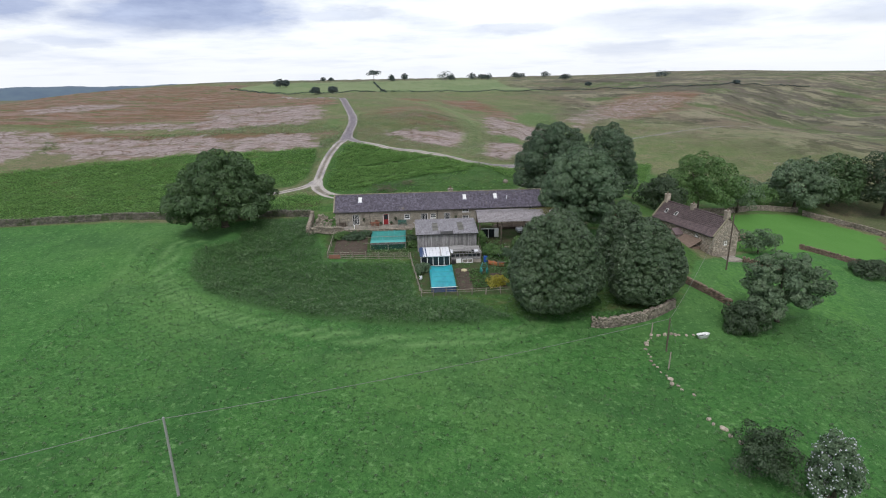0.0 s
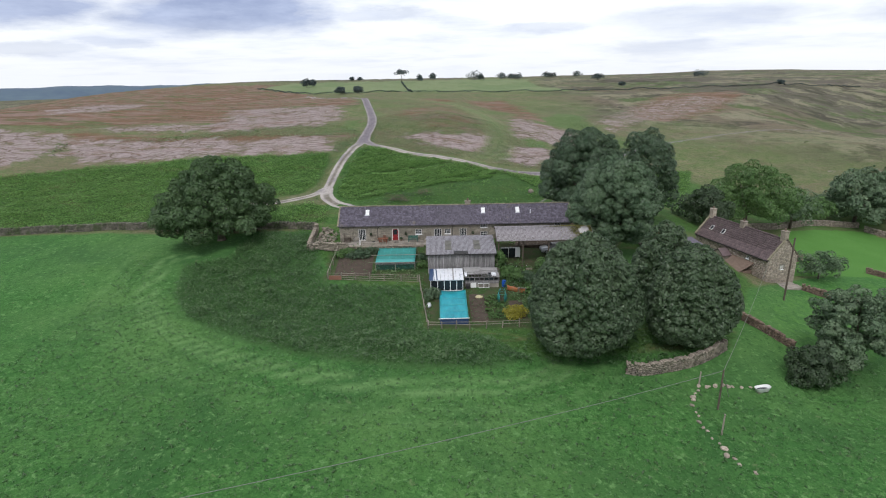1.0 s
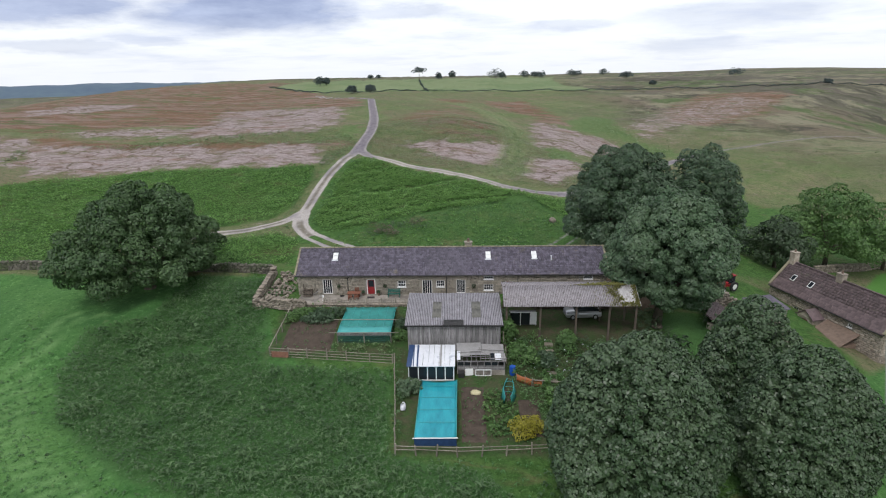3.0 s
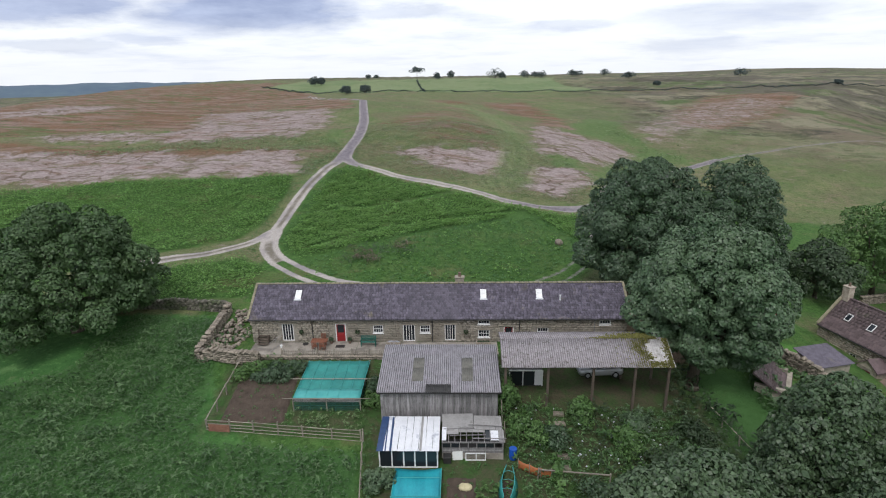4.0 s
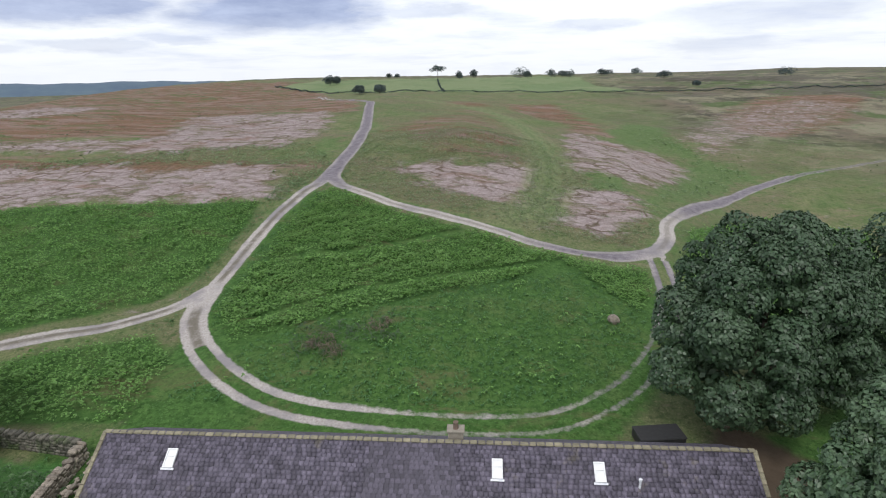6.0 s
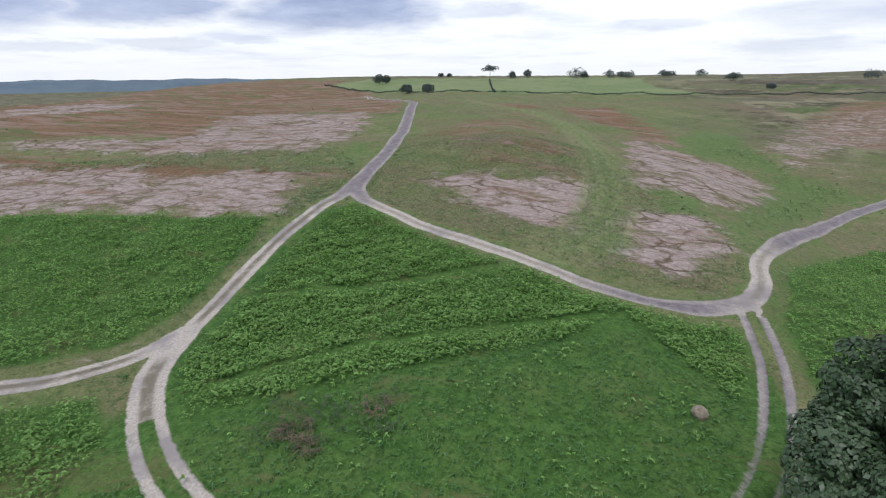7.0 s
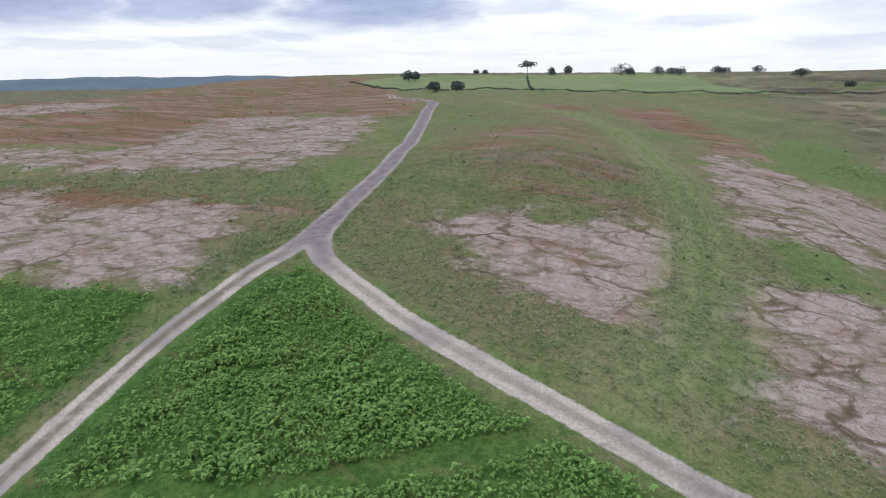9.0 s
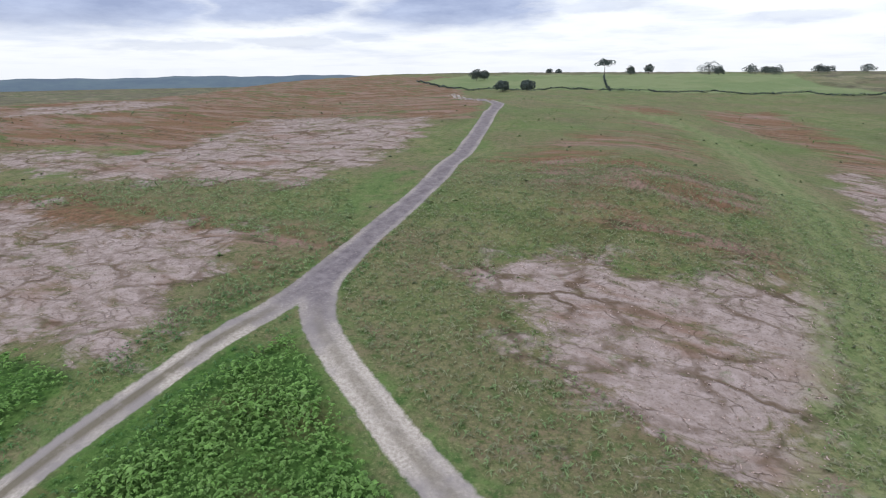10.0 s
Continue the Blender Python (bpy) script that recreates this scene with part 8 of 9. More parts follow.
wire(P_WEST - Vector((0, 0, 0.1)), Vector((-75, 12, 4.0)), 0.5)
wire(P_EAST - Vector((0, 0, 0.1)), Vector((50.2, 89.6, -2.6)), 0.8)
wire(P_EAST - Vector((0, 0, 0.15)), Vector((27.6, 57.4, G(27.6, 57.4))), 0.0)
wire(P_YARD - Vector((0, 0, 0.2)), Vector((51.9, 90.2, 0.6)), 0.3)


def bathtub():
    b = thing("bathtub", 31.6, 58.4, G(31.6, 58.4), "old white enamel bathtub used as a water trough", "bathtub", turn=12)
    bm = bmesh.new()
    rows = []
    for s, z in ((0.62, 0.05), (0.85, 0.12), (1.0, 0.55), (1.06, 0.58), (1.06, 0.55), (0.96, 0.54), (0.8, 0.2), (0.55, 0.14)):
        rows.append([bm.verts.new((0.85 * s * math.copysign(abs(math.cos(a)) ** 0.6, math.cos(a)), 0.36 * s * math.copysign(abs(math.sin(a)) ** 0.6, math.sin(a)), z)) for a in np.arange(24) * math.pi / 12])
    for a, c in zip(rows[:-1], rows[1:]):
        for i in range(24):
            bm.faces.new((a[i], a[(i + 1) % 24], c[(i + 1) % 24], c[i]))
    bm.faces.new(rows[0][::-1])
    bm.faces.new(rows[-1])
    bmesh.ops.recalc_face_normals(bm, faces=bm.faces)
    part("tub", bm, M_ENAMEL, b, shade=True)
    part("water", rods(((0, 0, 0.30), (0, 0, 0.33), 0.30), n=20), M_GLASS, b).scale = (2.2, 0.95, 1)
    for x in (-0.5, 0.5):
        part("support", boxes((x - 0.1, x + 0.1, -0.25, 0.25, -0.1, 0.06)), M_RUBBLE, b)


bathtub()
s = bmesh.new()
bmesh.ops.create_icosphere(s, subdivisions=2, radius=0.6)
for v in s.verts:
    v.co *= 1 + 0.25 * noise.noise(v.co * 1.6)
    v.co.z *= 0.9
s = tagged(part("boulder", s, M_RUBBLE), "lone grey boulder in the rough grass", "stone")
s.location = (18.0, 121.7, G(18, 121.7) + 0.28)

# ---- trees ----
tree(-37.8, 98.2, (8.9, 8.2), 14.6, 0.1, 0.6, M_LEAF_OAK, "broad dark green oak at the meadow's edge", 11, count=42000, size=0.34, clump=1.15, ragged=0.42, wide=0.6, tilt=0.7, shape=LOWDOME, bough=3.2)
tree(14.6, 65.6, (6.2, 6.0), 14.3, 0.1, 0.5, M_LEAF_CHESTNUT, "domed horse chestnut in full dark leaf", 12, tilt=0.66, count=52000, size=0.23, clump=0.62, shape=OVOID, ragged=0.16)
tree(27.3, 67.2, (4.9, 4.9), 12.6, 0.1, 0.45, M_LEAF_CHESTNUT, "rounded horse chestnut inside the curved wall", 13, tilt=0.66, count=40000, size=0.23, clump=0.62, shape=OVOID, ragged=0.18)
tree(27.2, 75.2, (4.6, 4.6), 12.4, 0.6, 0.45, M_LEAF_CHESTNUT, "dark horse chestnut standing behind its neighbour", 23, tilt=0.66, count=24000, size=0.25, clump=0.7, shape=OVOID, ragged=0.25)
tree(24.4, 89.3, (6.3, 6.0), 16.0, 0.9, 0.55, M_LEAF_PALE, "large pale-topped sycamore over the farm lane", 14, tilt=0.58, count=62000, size=0.25, clump=1.0, lean=(0.9, 1.0), shape=SPREADING, ragged=0.34)
tree(25.0, 108.5, (7.8, 7.0), 16.5, 0.8, 0.6, M_LEAF_SYCAMORE, "tall dark sycamore behind the farmhouse", 15, tilt=0.58, count=56000, size=0.27, clump=1.05, ragged=0.36)
tree(37.9, 112.5, (6.8, 6.6), 17.6, 0.8, 0.55, M_LEAF_SYCAMORE, "tall green sycamore at the lane's edge", 25, tilt=0.58, count=34000, size=0.28, clump=1.05, ragged=0.36)
tree(45.6, 64.6, (5.0, 4.8), 10.8, 0.9, 0.3, M_LEAF_ROWAN, "spreading grey-green tree with layered boughs", 16, count=22000, size=0.25, clump=0.7, flat=0.55, shape=DOME, ragged=0.6, bough=2.2)
tree(38.9, 61.4, (3.0, 2.8), 4.4, 0.1, 0.15, M_LEAF_DARK, "dusky rounded shrub beside the spreading tree", 26, count=9000, size=0.2, name="shrub", category="shrub", stems=3, shape=BUSHY, ragged=0.4)
tree(63.6, 121.0, (7.9, 7.2), 14.6, 0.8, 0.4, M_LEAF_ASH, "fresh green ash behind the cottage", 17, count=22000, size=0.36, clump=1.2, ragged=0.5, wide=0.55, tilt=0.8)
tree(53.5, 118.0, (5.6, 5.0), 9.0, 0.6, 0.3, M_LEAF_DARK, "dusky small tree behind the cottage", 27, count=9000, size=0.36, ragged=0.5)
tree(74.5, 122.5, (5.0, 4.6), 9.5, 1.5, 0.28, M_LEAF_ROWAN, "thin pale thorn tree beside the lawn", 28, count=6000, size=0.32, ragged=0.8)
tree(97.0, 133.5, (9.4, 8.2), 14.0, 0.6, 0.45, M_LEAF_ROWAN, "grey-green tree at the lawn wall", 18, count=14000, size=0.46, clump=1.3, ragged=0.5)
tree(110.0, 138.0, (9.0, 8.2), 15.0, 0.6, 0.5, M_LEAF_OAK, "dark oak beyond the lawn wall", 19, count=12000, size=0.46, clump=1.4, ragged=0.45)
tree(121.0, 132.0, (9.4, 8.6), 18.5, 1.2, 0.5, M_LEAF_DARK, "tall dark tree at the wood's edge", 20, count=14000, size=0.46, clump=1.4, ragged=0.55)
tree(84.0, 131.5, (5.0, 4.4), 6.4, 0.2, 0.25, M_LEAF_ASH, "low green thorn by the lawn", 29, count=6000, size=0.36, ragged=0.5)
tree(61.5, 93.8, (3.3, 3.0), 5.2, 0.6, 0.15, M_LEAF_ROWAN, "small apple tree beside the cottage", 30, count=5000, size=0.26, ragged=0.7)
tree(78.5, 87.0, (3.8, 3.3), 3.5, 0.1, 0.15, M_LEAF_DARK, "round dark bush at the field wall", 40, count=5000, size=0.28, name="shrub", category="shrub", stems=3, shape=BUSHY, ragged=0.4)
tree(28.9, 33.2, (1.8, 1.9), 6.4, 0.1, 0.2, M_LEAF_ROWAN, "hawthorn bush dotted with white blossom", 41, count=15000, size=0.15, clump=0.45, name="shrub", category="shrub", blossom=420, stems=3, shape=OVOID, ragged=0.45)
tree(25.2, 36.0, (2.9, 2.5), 4.6, 0.1, 0.16, M_LEAF_DARK, "scrubby dark thorn bush in the meadow", 42, count=12000, size=0.15, clump=0.6, name="shrub", category="shrub", stems=4, shape=BUSHY, ragged=0.9)
tree(8.0, 72.9, (1.5, 1.3), 1.9, 0.05, 0.06, M_YELLOW, "golden-leaved shrub in the kitchen garden", 43, count=1800, size=0.17, name="shrub", category="shrub", stems=3, shape=BUSHY, ragged=0.5)
for i, (x, y, w, h, m) in enumerate(((16.5, 82.0, 1.3, 2.4, M_LEAF_ASH), (13.6, 84.8, 1.0, 2.6, M_LEAF_ASH), (19.5, 80.2, 1.6, 2.2, M_LEAF_DARK), (8.6, 83.2, 1.5, 2.0, M_LEAF_ASH), (11.0, 82.6, 1.2, 1.7, M_LEAF_SYCAMORE), (22.3, 83.0, 1.5, 2.2, M_LEAF_DARK), (17.6, 78.2, 1.8, 2.4, M_LEAF_ASH), (13.2, 76.6, 1.9, 2.2, M_LEAF_SYCAMORE), (21.2, 76.5, 2.0, 2.6, M_LEAF_DARK), (-2.6, 78.2, 1.0, 1.8, M_LEAF_ROWAN), (7.5, 86.6, 0.8, 2.6, M_LEAF_ASH), (18.0, 84.5, 1.1, 1.4, M_LEAF_ROWAN))):
    tree(x, y, (w * 1.1, w * 1.05), h, 0.05, 0.06, m, "leafy garden shrub in the cottage border", 90 + i, count=2000, size=0.17, clump=0.4, name="shrub", category="shrub", group="border shrubs", stems=2, shape=BUSHY, ragged=0.6)
for i, (x, y) in enumerate(((-15.6, 90.4), (-13.6, 90.2), (-11.8, 90.4), (-16.8, 89.6), (-14.4, 89.2), (-4.0, 88.0), (-4.0, 86.2), (-12.9, 89.2))):
    tree(x, y, (1.1, 0.9), 1.3, 0.02, 0.05, M_LEAF_ASH if i % 3 == 0 else M_LEAF_SYCAMORE, "low fruit bush under the terrace wall", 110 + i, count=1300, size=0.15, clump=0.32, name="shrub", category="shrub", group="fruit bushes", stems=2, shape=BUSHY, ragged=0.6)
tree(7.15, 85.2, (0.6, 0.9), 3.3, 0.1, 0.05, M_LEAF_ASH, "straggling climber at the barn corner", 131, count=1800, size=0.15, clump=0.3, name="shrub", category="shrub", stems=2, ragged=0.8)
tree(7.3, 88.4, (0.55, 1.3), 2.2, 0.1, 0.05, M_LEAF_ROWAN, "straggling climber at the barn corner", 132, count=1600, size=0.15, clump=0.3, name="shrub", category="shrub", stems=2, ragged=0.8)


def far_tree(x, y, w, h, clear, seed, label="small dark tree on the skyline pasture", shape=DOME):
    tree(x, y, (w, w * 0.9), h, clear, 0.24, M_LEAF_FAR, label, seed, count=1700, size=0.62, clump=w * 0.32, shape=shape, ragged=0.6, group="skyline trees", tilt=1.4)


far_tree(-33, 583, 5.6, 11.8, 6.4, 201, "umbrella-topped pine on the skyline", SPREADING)
for i, (x, y, w, h) in enumerate(((-112, 513, 4, 8), (-107, 515, 3, 7), (-63, 390, 3, 5.5), (-52, 392, 3.2, 5), (-121, 860, 4, 7), (-109, 860, 4, 7), (-16, 640, 4, 8), (-2, 645, 4, 8.5), (44, 640, 7, 11.5), (51, 645, 4, 7), (76, 660, 5, 8.5), (86, 655, 5, 7), (94, 660, 6, 8), (142, 740, 6, 8), (150, 745, 5, 7), (196, 800, 6, 9), (156, 560, 5, 6), (268, 590, 7, 7), (150, 470, 3, 3.6), (255, 430, 3, 3.6))):
    far_tree(x, y, w, h, 0.6, 210 + i)


# ---- hedges on the far pasture ----
def hedge(line, w, h, seed, label, size=0.8, step=0.55, mat=None):
    rng = np.random.default_rng(seed)
    p = spline(line, step)
    p = np.repeat(p, 4, 0) + rng.normal(0, w * 0.35, (len(p) * 4, 2))
    undergrowth("hedge", p, h, size, mat or M_LEAF_DARK, rng, label, "hedge", per=4, wide=0.7, spread=0.8, droop=0.1)


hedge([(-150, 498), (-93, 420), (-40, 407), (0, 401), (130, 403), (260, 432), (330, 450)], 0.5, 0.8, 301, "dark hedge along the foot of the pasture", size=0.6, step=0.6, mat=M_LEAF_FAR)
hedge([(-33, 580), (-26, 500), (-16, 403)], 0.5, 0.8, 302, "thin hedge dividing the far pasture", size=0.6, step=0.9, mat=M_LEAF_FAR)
hedge([(10.7, 80.4), (10.6, 78), (10.5, 75.4)], 0.35, 0.9, 303, "narrow clipped box hedge in the garden", size=0.3, step=0.12, mat=M_LEAF_ASH)

# ---- undergrowth ----
rng = np.random.default_rng(401)
GLADES = [[(-22.5, 133.2), (-10, 135.2), (1, 139.6), (4.6, 142.5), (3.8, 143.2), (-2, 140.8), (-11, 136.3), (-22.5, 134.4)],
          [(-18, 119.2), (-8, 124.6), (5, 129.8), (14, 134.6), (13, 135.2), (2, 130.2), (-10, 125.2), (-19, 120.2)]]
for k, poly in enumerate(BRACKEN):
    dens = (13.0, 27.0, 15.0, 11.0)[k]
    q = clear_of_tracks(scatter(poly, dens, rng), 0.5)
    for gl in GLADES:
        q = q[inside(gl, q[:, 0], q[:, 1]) < 0.1]
    q = q[inside(poly, q[:, 0], q[:, 1]) > rng.exponential(0.7, len(q))]
    thin = np.sin(q[:, 0] * 0.35 + 1.0) * np.sin(q[:, 1] * 0.31) + rng.normal(0, 0.3, len(q))
    q = q[thin > -0.95]
    undergrowth("bracken", q, 0.52, 0.2, M_BRACKEN, rng, "dense waist-high green bracken", "bracken", per=6, wide=0.55, spread=0.55, droop=0.2, upright=0.1, width_var=0.4, clumps=0.34)
q = scatter([(-17, 110), (-12, 118), (-3, 122.4), (9, 128.4), (18, 129), (20, 120), (14, 110), (0, 108)], 1.3, rng)
q = q[np.sin(q[:, 0] * 0.5) * np.sin(q[:, 1] * 0.43) + rng.normal(0, 0.4, len(q)) > 0.15]
undergrowth("bracken", q, 0.4, 0.27, M_BRACKEN, rng, "scattered young bracken in rough grass", "bracken", per=5, wide=0.46, spread=0.7, droop=0.2, upright=0.12)
q = scatter(NETTLES, 21.0, rng)
q = q[inside(NETTLES, q[:, 0], q[:, 1]) > rng.exponential(0.9, len(q))]
undergrowth("nettles", q, 0.55, 0.22, M_NETTLE, rng, "dark bank of nettles and rank weeds", "weeds", per=4, wide=0.36, spread=0.7, droop=0.15, upright=0.4, clumps=0.22)
q = scatter(NETTLES, 6.0, rng)
q = q[(inside(NETTLES, q[:, 0], q[:, 1]) > rng.exponential(0.8, len(q))) & (np.sin(q[:, 0] * 0.23 + 1.7 * np.sin(q[:, 1] * 0.19)) * np.sin(q[:, 1] * 0.27 + np.sin(q[:, 0] * 0.31)) + rng.normal(0, 0.8, len(q)) > 0.0)]
undergrowth("tall_grass", q, 0.65, 0.5, M_TALLGRASS, rng, "tall seeding grass among the nettles", "grass", per=4, wide=0.2, spread=0.6, droop=0.35, upright=0.8, clumps=0.3)
q = scatter([(6, 62.5), (10, 70), (22, 76), (34, 74), (32, 66), (24, 62.5), (16, 62)], 3.0, rng)
undergrowth("weeds", q, 0.6, 0.4, M_NETTLE, rng, "shady weeds under the chestnuts", "weeds", per=5, wide=0.34, spread=0.7)
q = scatter([(4.3, 72.3), (4.4, 78.5), (7.4, 78.8), (7.6, 72.4)], 9.0, rng)
undergrowth("vegetables", q, 0.4, 0.30, M_LEAF_ASH, rng, "leafy vegetable rows", "vegetables", per=5, wide=0.5, spread=0.9)
q = np.vstack([scatter([(7.0, 79.4), (7.2, 86.5), (11, 86), (15, 86), (22, 86), (24, 78), (26, 74), (14, 74), (11.4, 72)], 14.0, rng)])
undergrowth("flower_border", q, 0.7, 0.26, M_BORDER, rng, "tangled green flower border", "plants", per=5, wide=0.24, spread=0.7, upright=0.4, clumps=0.3)
for k, (poly, mat, high, label) in enumerate((([(7.4, 80.4), (7.4, 86.4), (11.2, 86.2), (11.0, 80.4)], M_LEAF_ASH, 1.1, "tall leafy perennials beside the barn"), ([(12.6, 79.4), (12.4, 86.2), (17, 86), (17, 79.4)], M_LEAF_DARK, 0.9, "dark leafy perennials in the border"), ([(17, 78), (17, 86), (23, 85.6), (24.5, 79)], M_LEAF_ROWAN, 1.0, "grey-green shrubby perennials"), ([(-17.5, 89.6), (-17, 91.6), (-11.2, 91.6), (-11.2, 89.8)], M_LEAF_ASH, 0.9, "bean plants under the terrace wall"), ([(-11.4, 83.4), (-11.2, 85.4), (-4.4, 85.3), (-4.4, 83.0)], M_RUSH, 0.5, "rank grass before the fruit cage"), ([(-4.3, 82.8), (-3.4, 84.2), (-3.2, 79.8), (-2.8, 72), (-3.6, 72)], M_NETTLE, 0.7, "weeds along the greenhouse"))):
    q = scatter(poly, 14.0, rng)
    q = q[np.sin(q[:, 0] * 2.1 + k) * np.sin(q[:, 1] * 1.7) + rng.normal(0, 0.5, len(q)) > -0.2]
    undergrowth("perennials", q, high * 0.9, 0.26, mat, rng, label, "plants", per=6, wide=0.2, spread=0.8, upright=0.8, width_var=0.6)
q = scatter([(8.0, 80), (8, 86), (15, 85.5), (20, 84), (20, 79)], 0.6, rng)
for poly, mat, high, label in (([(22.4, 78), (21.6, 86), (22.4, 91.5), (25.0, 91), (25.6, 86.5), (27.2, 81), (28.8, 76), (24, 74.5)], M_LEAF_DARK, 1.1, "dark rank shrubs beside the grassy path"), ([(29.6, 86.6), (29.4, 90.4), (31.0, 92.6), (33.0, 88), (34.8, 83.4), (32.6, 82)], M_NETTLE, 0.7, "nettles round the ruined byre"), ([(30.8, 93.4), (33.6, 97.6), (37.6, 93.4), (38.6, 90), (36.8, 89)], M_BORDER, 0.35, "weedy grass inside the ruined byre")):
    undergrowth("weeds", scatter(poly, 13.0, rng), high, 0.3, mat, rng, label, "weeds", per=5, wide=0.34, spread=0.7, upright=0.4, width_var=0.6, clumps=0.4)
q = scatter([(8.0, 80), (8, 86), (15, 85.5), (20, 84), (20, 79)], 1.2, rng)
undergrowth("flowers", q, 0.95, 0.12, M_BLOSSOM, rng, "scattered white border flowers", "flowers", per=3, wide=0.8, lift=0.1)
q = scatter([(-22, 93), (-22, 101.5), (-18, 101.5), (-18, 93)], 2.5, rng)
undergrowth("weeds", q, 0.4, 0.3, M_NETTLE, rng, "weeds among fallen stones", "weeds")


def grass(name, poly, density, height, size, mat, label, seed, keep_off=True, per=5, wide=0.12, spread=0.55, upright=0.16):
    r = np.random.default_rng(seed)
    q = scatter(poly, density, r)
    if keep_off:
        q = clear_of_tracks(q, 0.25)
        for b in (*HEATHER,):
            q = q[inside(b, q[:, 0], q[:, 1]) < 0.6]
    undergrowth(name, q, height, size, mat, r, label, "grass", per=per, wide=wide, spread=spread, droop=0.3, upright=upright)


grass("meadow_grass", [(-48, 40), (-48, 92), (-24, 66), (-5, 61), (10, 62), (22, 60), (30, 57), (46, 66), (60, 66), (52, 44), (30, 30), (-24, 30)], 4.2, 0.12, 0.22, M_FIELDGRASS, "short tufted meadow grass", 411, False, per=4, wide=0.22, spread=0.9)
grass("rough_grass", [(-24, 60.5), (-26, 103), (-18, 92), (-18, 82), (-4, 82), (-3, 69), (11, 70), (11, 60)], 2.0, 0.3, 0.26, M_FIELDGRASS, "rough grass round the garden", 421, False, wide=0.2)
grass("rough_grass", [(-17, 83), (-17, 91.5), (-4, 91.5), (-3.3, 83)], 2.5, 0.2, 0.24, M_FIELDGRASS, "rough grass between the beds", 422, False, wide=0.16)
grass("rough_grass", [(2, 70.4), (2, 80.8), (10.4, 80), (10.4, 70.6)], 3.0, 0.2, 0.22, M_FIELDGRASS, "grass paths in the kitchen garden", 423, False, wide=0.2)
grass("docks", [(-48, 40), (-48, 92), (-24, 66), (-5, 61), (10, 62), (22, 60), (30, 57), (46, 66), (60, 66), (52, 44), (30, 30), (-24, 30)], 0.5, 0.15, 0.26, M_NETTLE, "dark docks and thistles in the meadow", 424, False, per=5, wide=0.35, spread=0.9)
grass("moor_grass", [(-21, 168), (-21, 195), (16, 205), (26, 170), (30, 150), (24, 143), (14, 143), (0, 150), (-14, 160)], 4.0, 0.22, 0.26, M_HEATHTUFT, "tufted moor grass", 412, wide=0.2, spread=0.8)
grass("moor_grass", [(-21, 164), (-21, 205), (22, 205), (36, 150), (26, 142), (0, 150)], 3.0, 0.22, 0.26, M_RUSH, "green tufted rushes on the moor", 413, wide=0.2)
grass("rushes", [(-120, 170), (-60, 188), (-33, 192), (-23, 176), (-23.5, 152), (-28, 152), (-30, 172), (-60, 178), (-120, 158)], 3.5, 0.35, 0.36, M_RUSH, "band of green rushes between the heather", 414, wide=0.2)
grass("rough_grass", [(-20, 108), (-16, 116), (-3, 124), (10, 130), (17, 133), (22, 124), (18, 113), (10, 108), (0, 107)], 6.0, 0.2, 0.26, M_FIELDGRASS, "rough grass behind the farmhouse", 415, wide=0.22, spread=0.8)
grass("rushes", [(-13, 112), (-12, 117.5), (-3, 119.5), (-2, 115)], 3.0, 0.6, 0.5, M_LEAF_DARK, "dark clump of rushes in the wet hollow", 416, wide=0.12)
for k, (x, y, rad) in enumerate(((-9.4, 114.8, 1.6), (-4.4, 117.2, 1.3), (-7.8, 113.4, 1.2))):
    grass("rushes", [(x + rad * math.cos(a), y + 0.8 * rad * math.sin(a)) for a in np.arange(8) * math.pi / 4], 14.0, 0.7, 0.5, M_DEADRUSH, "tall clump of brown dead rushes", 430 + k, wide=0.08, spread=0.5)
q = scatter(DALE[0], 1.3, rng)
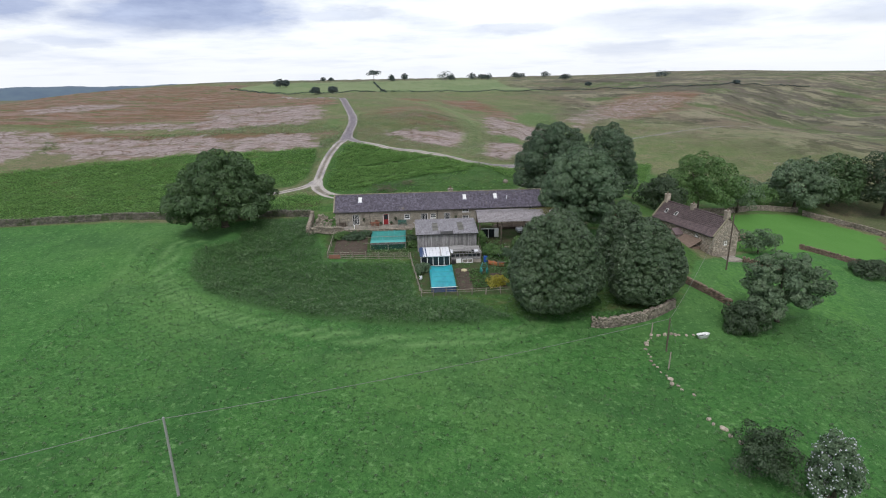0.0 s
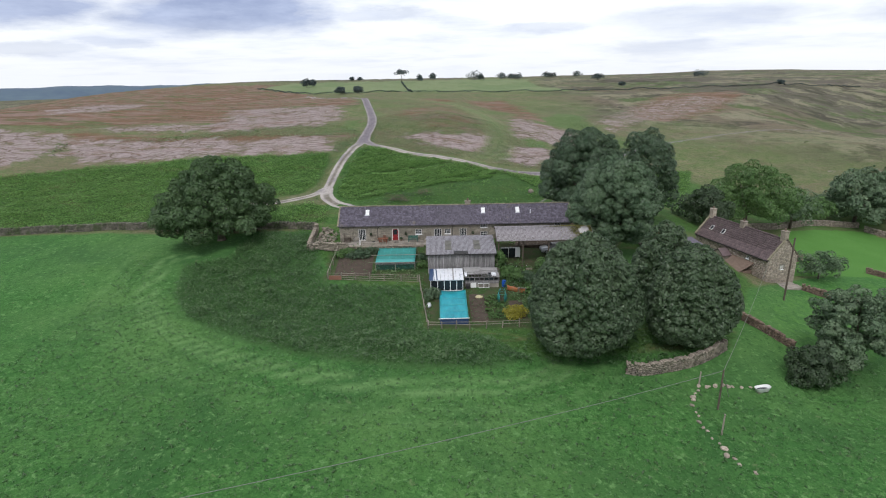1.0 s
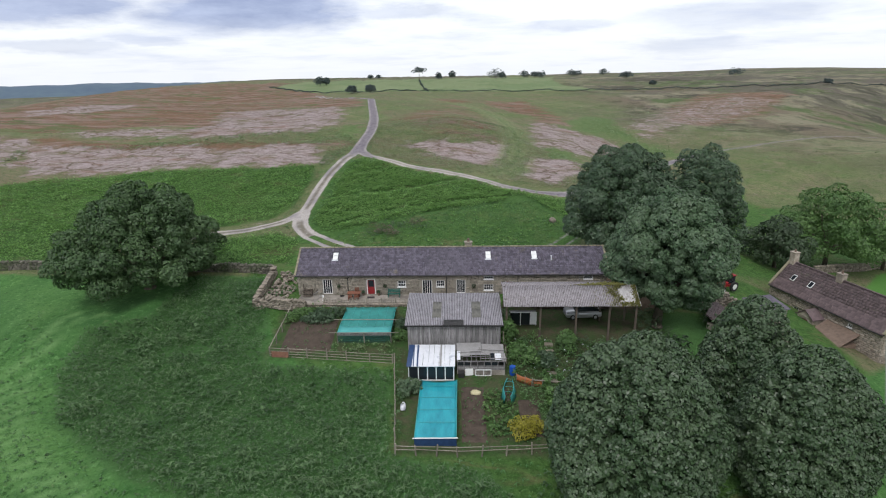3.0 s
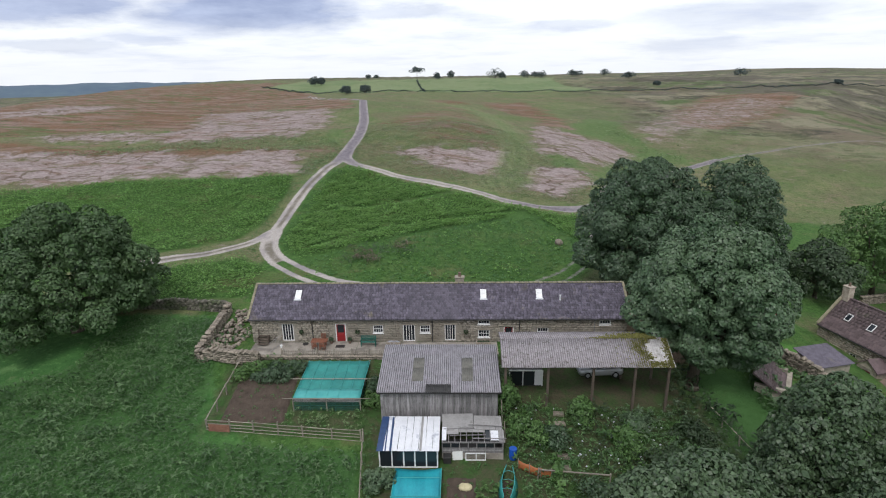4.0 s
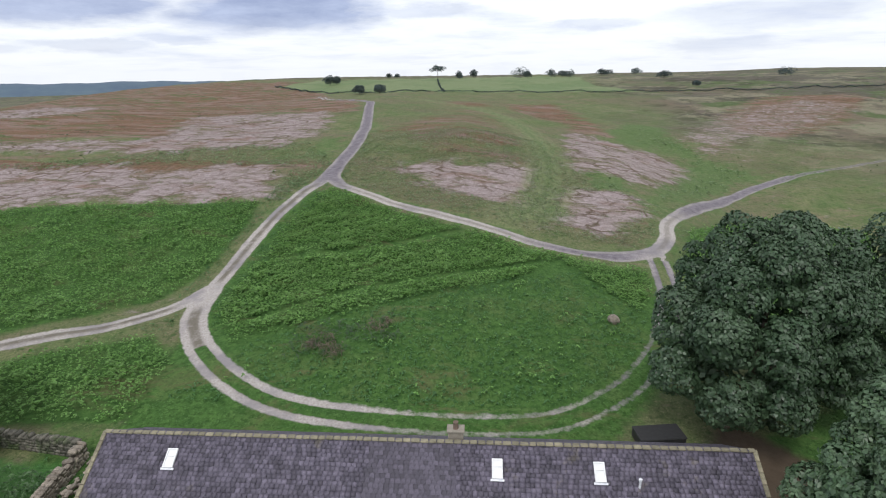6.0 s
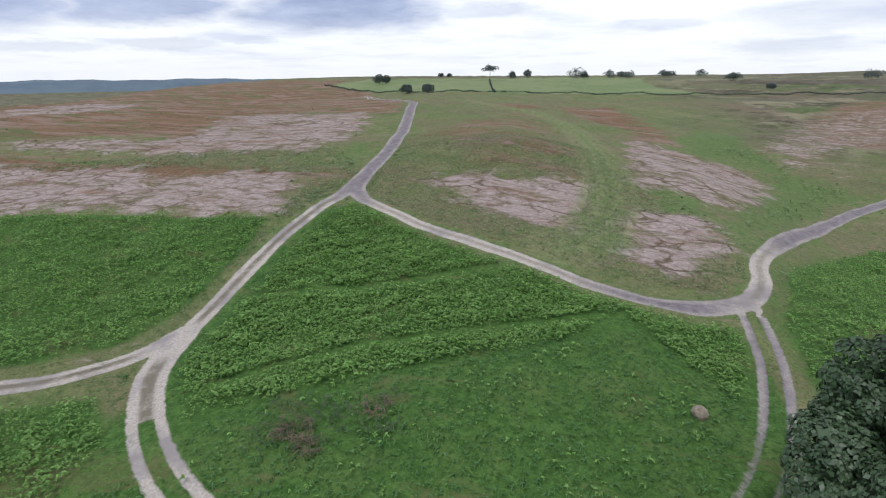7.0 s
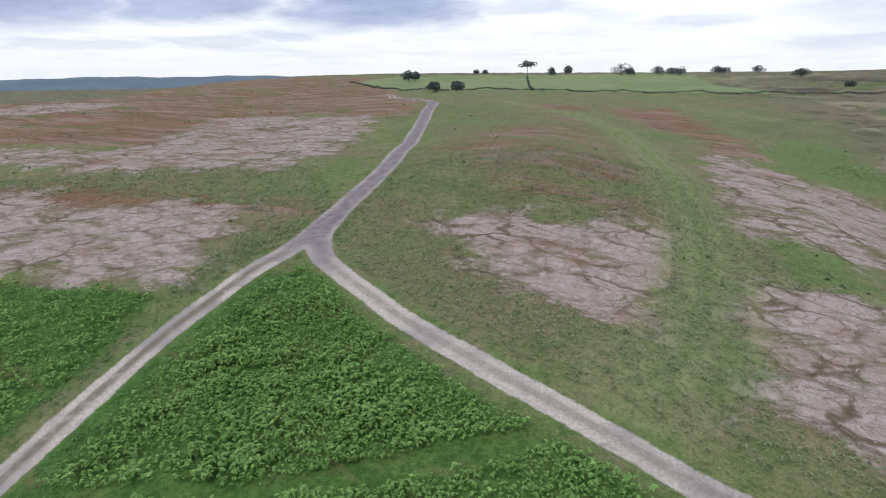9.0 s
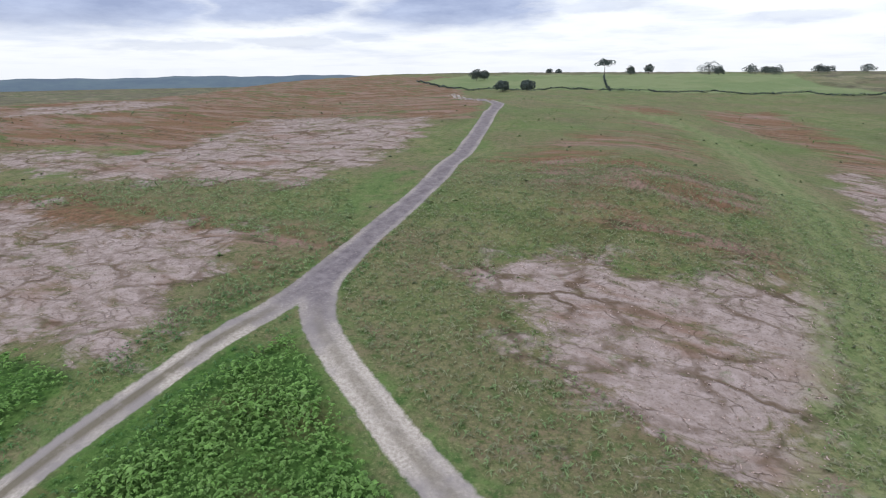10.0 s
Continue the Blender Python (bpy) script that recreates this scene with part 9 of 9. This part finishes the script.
q = q[(np.sin(q[:, 0] * 0.4) * np.sin(q[:, 1] * 0.33 + 1) + rng.normal(0, 0.4, len(q)) > 0.25) & (inside(DALE[0], q[:, 0], q[:, 1]) > rng.exponential(2.0, len(q)))]
undergrowth("rushes", q, 0.45, 0.5, M_RUSH, rng, "green rushes in the dale", "grass", per=5, wide=0.25, spread=0.7)
grass("verge_grass", [(-28.5, 118), (-28.5, 160), (-24, 175), (-19, 175), (-19, 160), (-21, 140), (-21, 118)], 6.0, 0.2, 0.24, M_FIELDGRASS, "green verge grass beside the tracks", 418, wide=0.2, spread=0.8)
# tussocks that stand out on the open moor
MOOR = [(-150, 156), (-150, 330), (-60, 330), (-30, 300), (30, 330), (130, 320), (130, 200), (60, 196), (36, 158), (28, 144), (14, 142.5), (0, 149), (-20, 166), (-24, 150), (-28, 152)]
for k, (dens, high, wide_leaf, mat, label) in enumerate(((0.018, 0.15, 0.5, M_TUSSOCK, "dark rush tussocks on the moor"), (0.03, 0.15, 0.45, M_RUSH, "green grass tussocks on the moor"))):
    r = np.random.default_rng(450 + k)
    q = clear_of_tracks(scatter(MOOR, dens, r), 0.8)
    q = q[np.sin(q[:, 0] * 0.11 + 1.3 * k) * np.sin(q[:, 1] * 0.16 + k) + r.normal(0, 0.45, len(q)) > -0.15]
    bald = np.max([inside(b, q[:, 0], q[:, 1]) for b in HEATHER], axis=0)
    q = q[(bald < 0.5) | (r.random(len(q)) < (0.0 if k == 0 else 0.2))]
    undergrowth("tussocks", q, high, high * 2.2, mat, r, label, "grass", per=5, wide=wide_leaf, spread=0.8, droop=0.15, upright=0.08, width_var=0.6, lift=-0.05)
# cropped stems on the mown heather
M_STUBBLE = material("heather_stubble", (0.26, 0.19, 0.17), (0.46, 0.37, 0.355), scale=0.5, fine=3, bump=0.0, island=0.25)
r = np.random.default_rng(419)
for poly in HEATHER[:5]:
    q = scatter(poly, 2.4 if poly in (HEATHER[2], HEATHER[4]) else 0.9, r)
    undergrowth("heather_stubble", q, 0.06, 0.13, M_STUBBLE, r, "cropped pinkish heather stems", "heather", per=4, wide=0.4, spread=0.7, droop=0.1, upright=0.1)
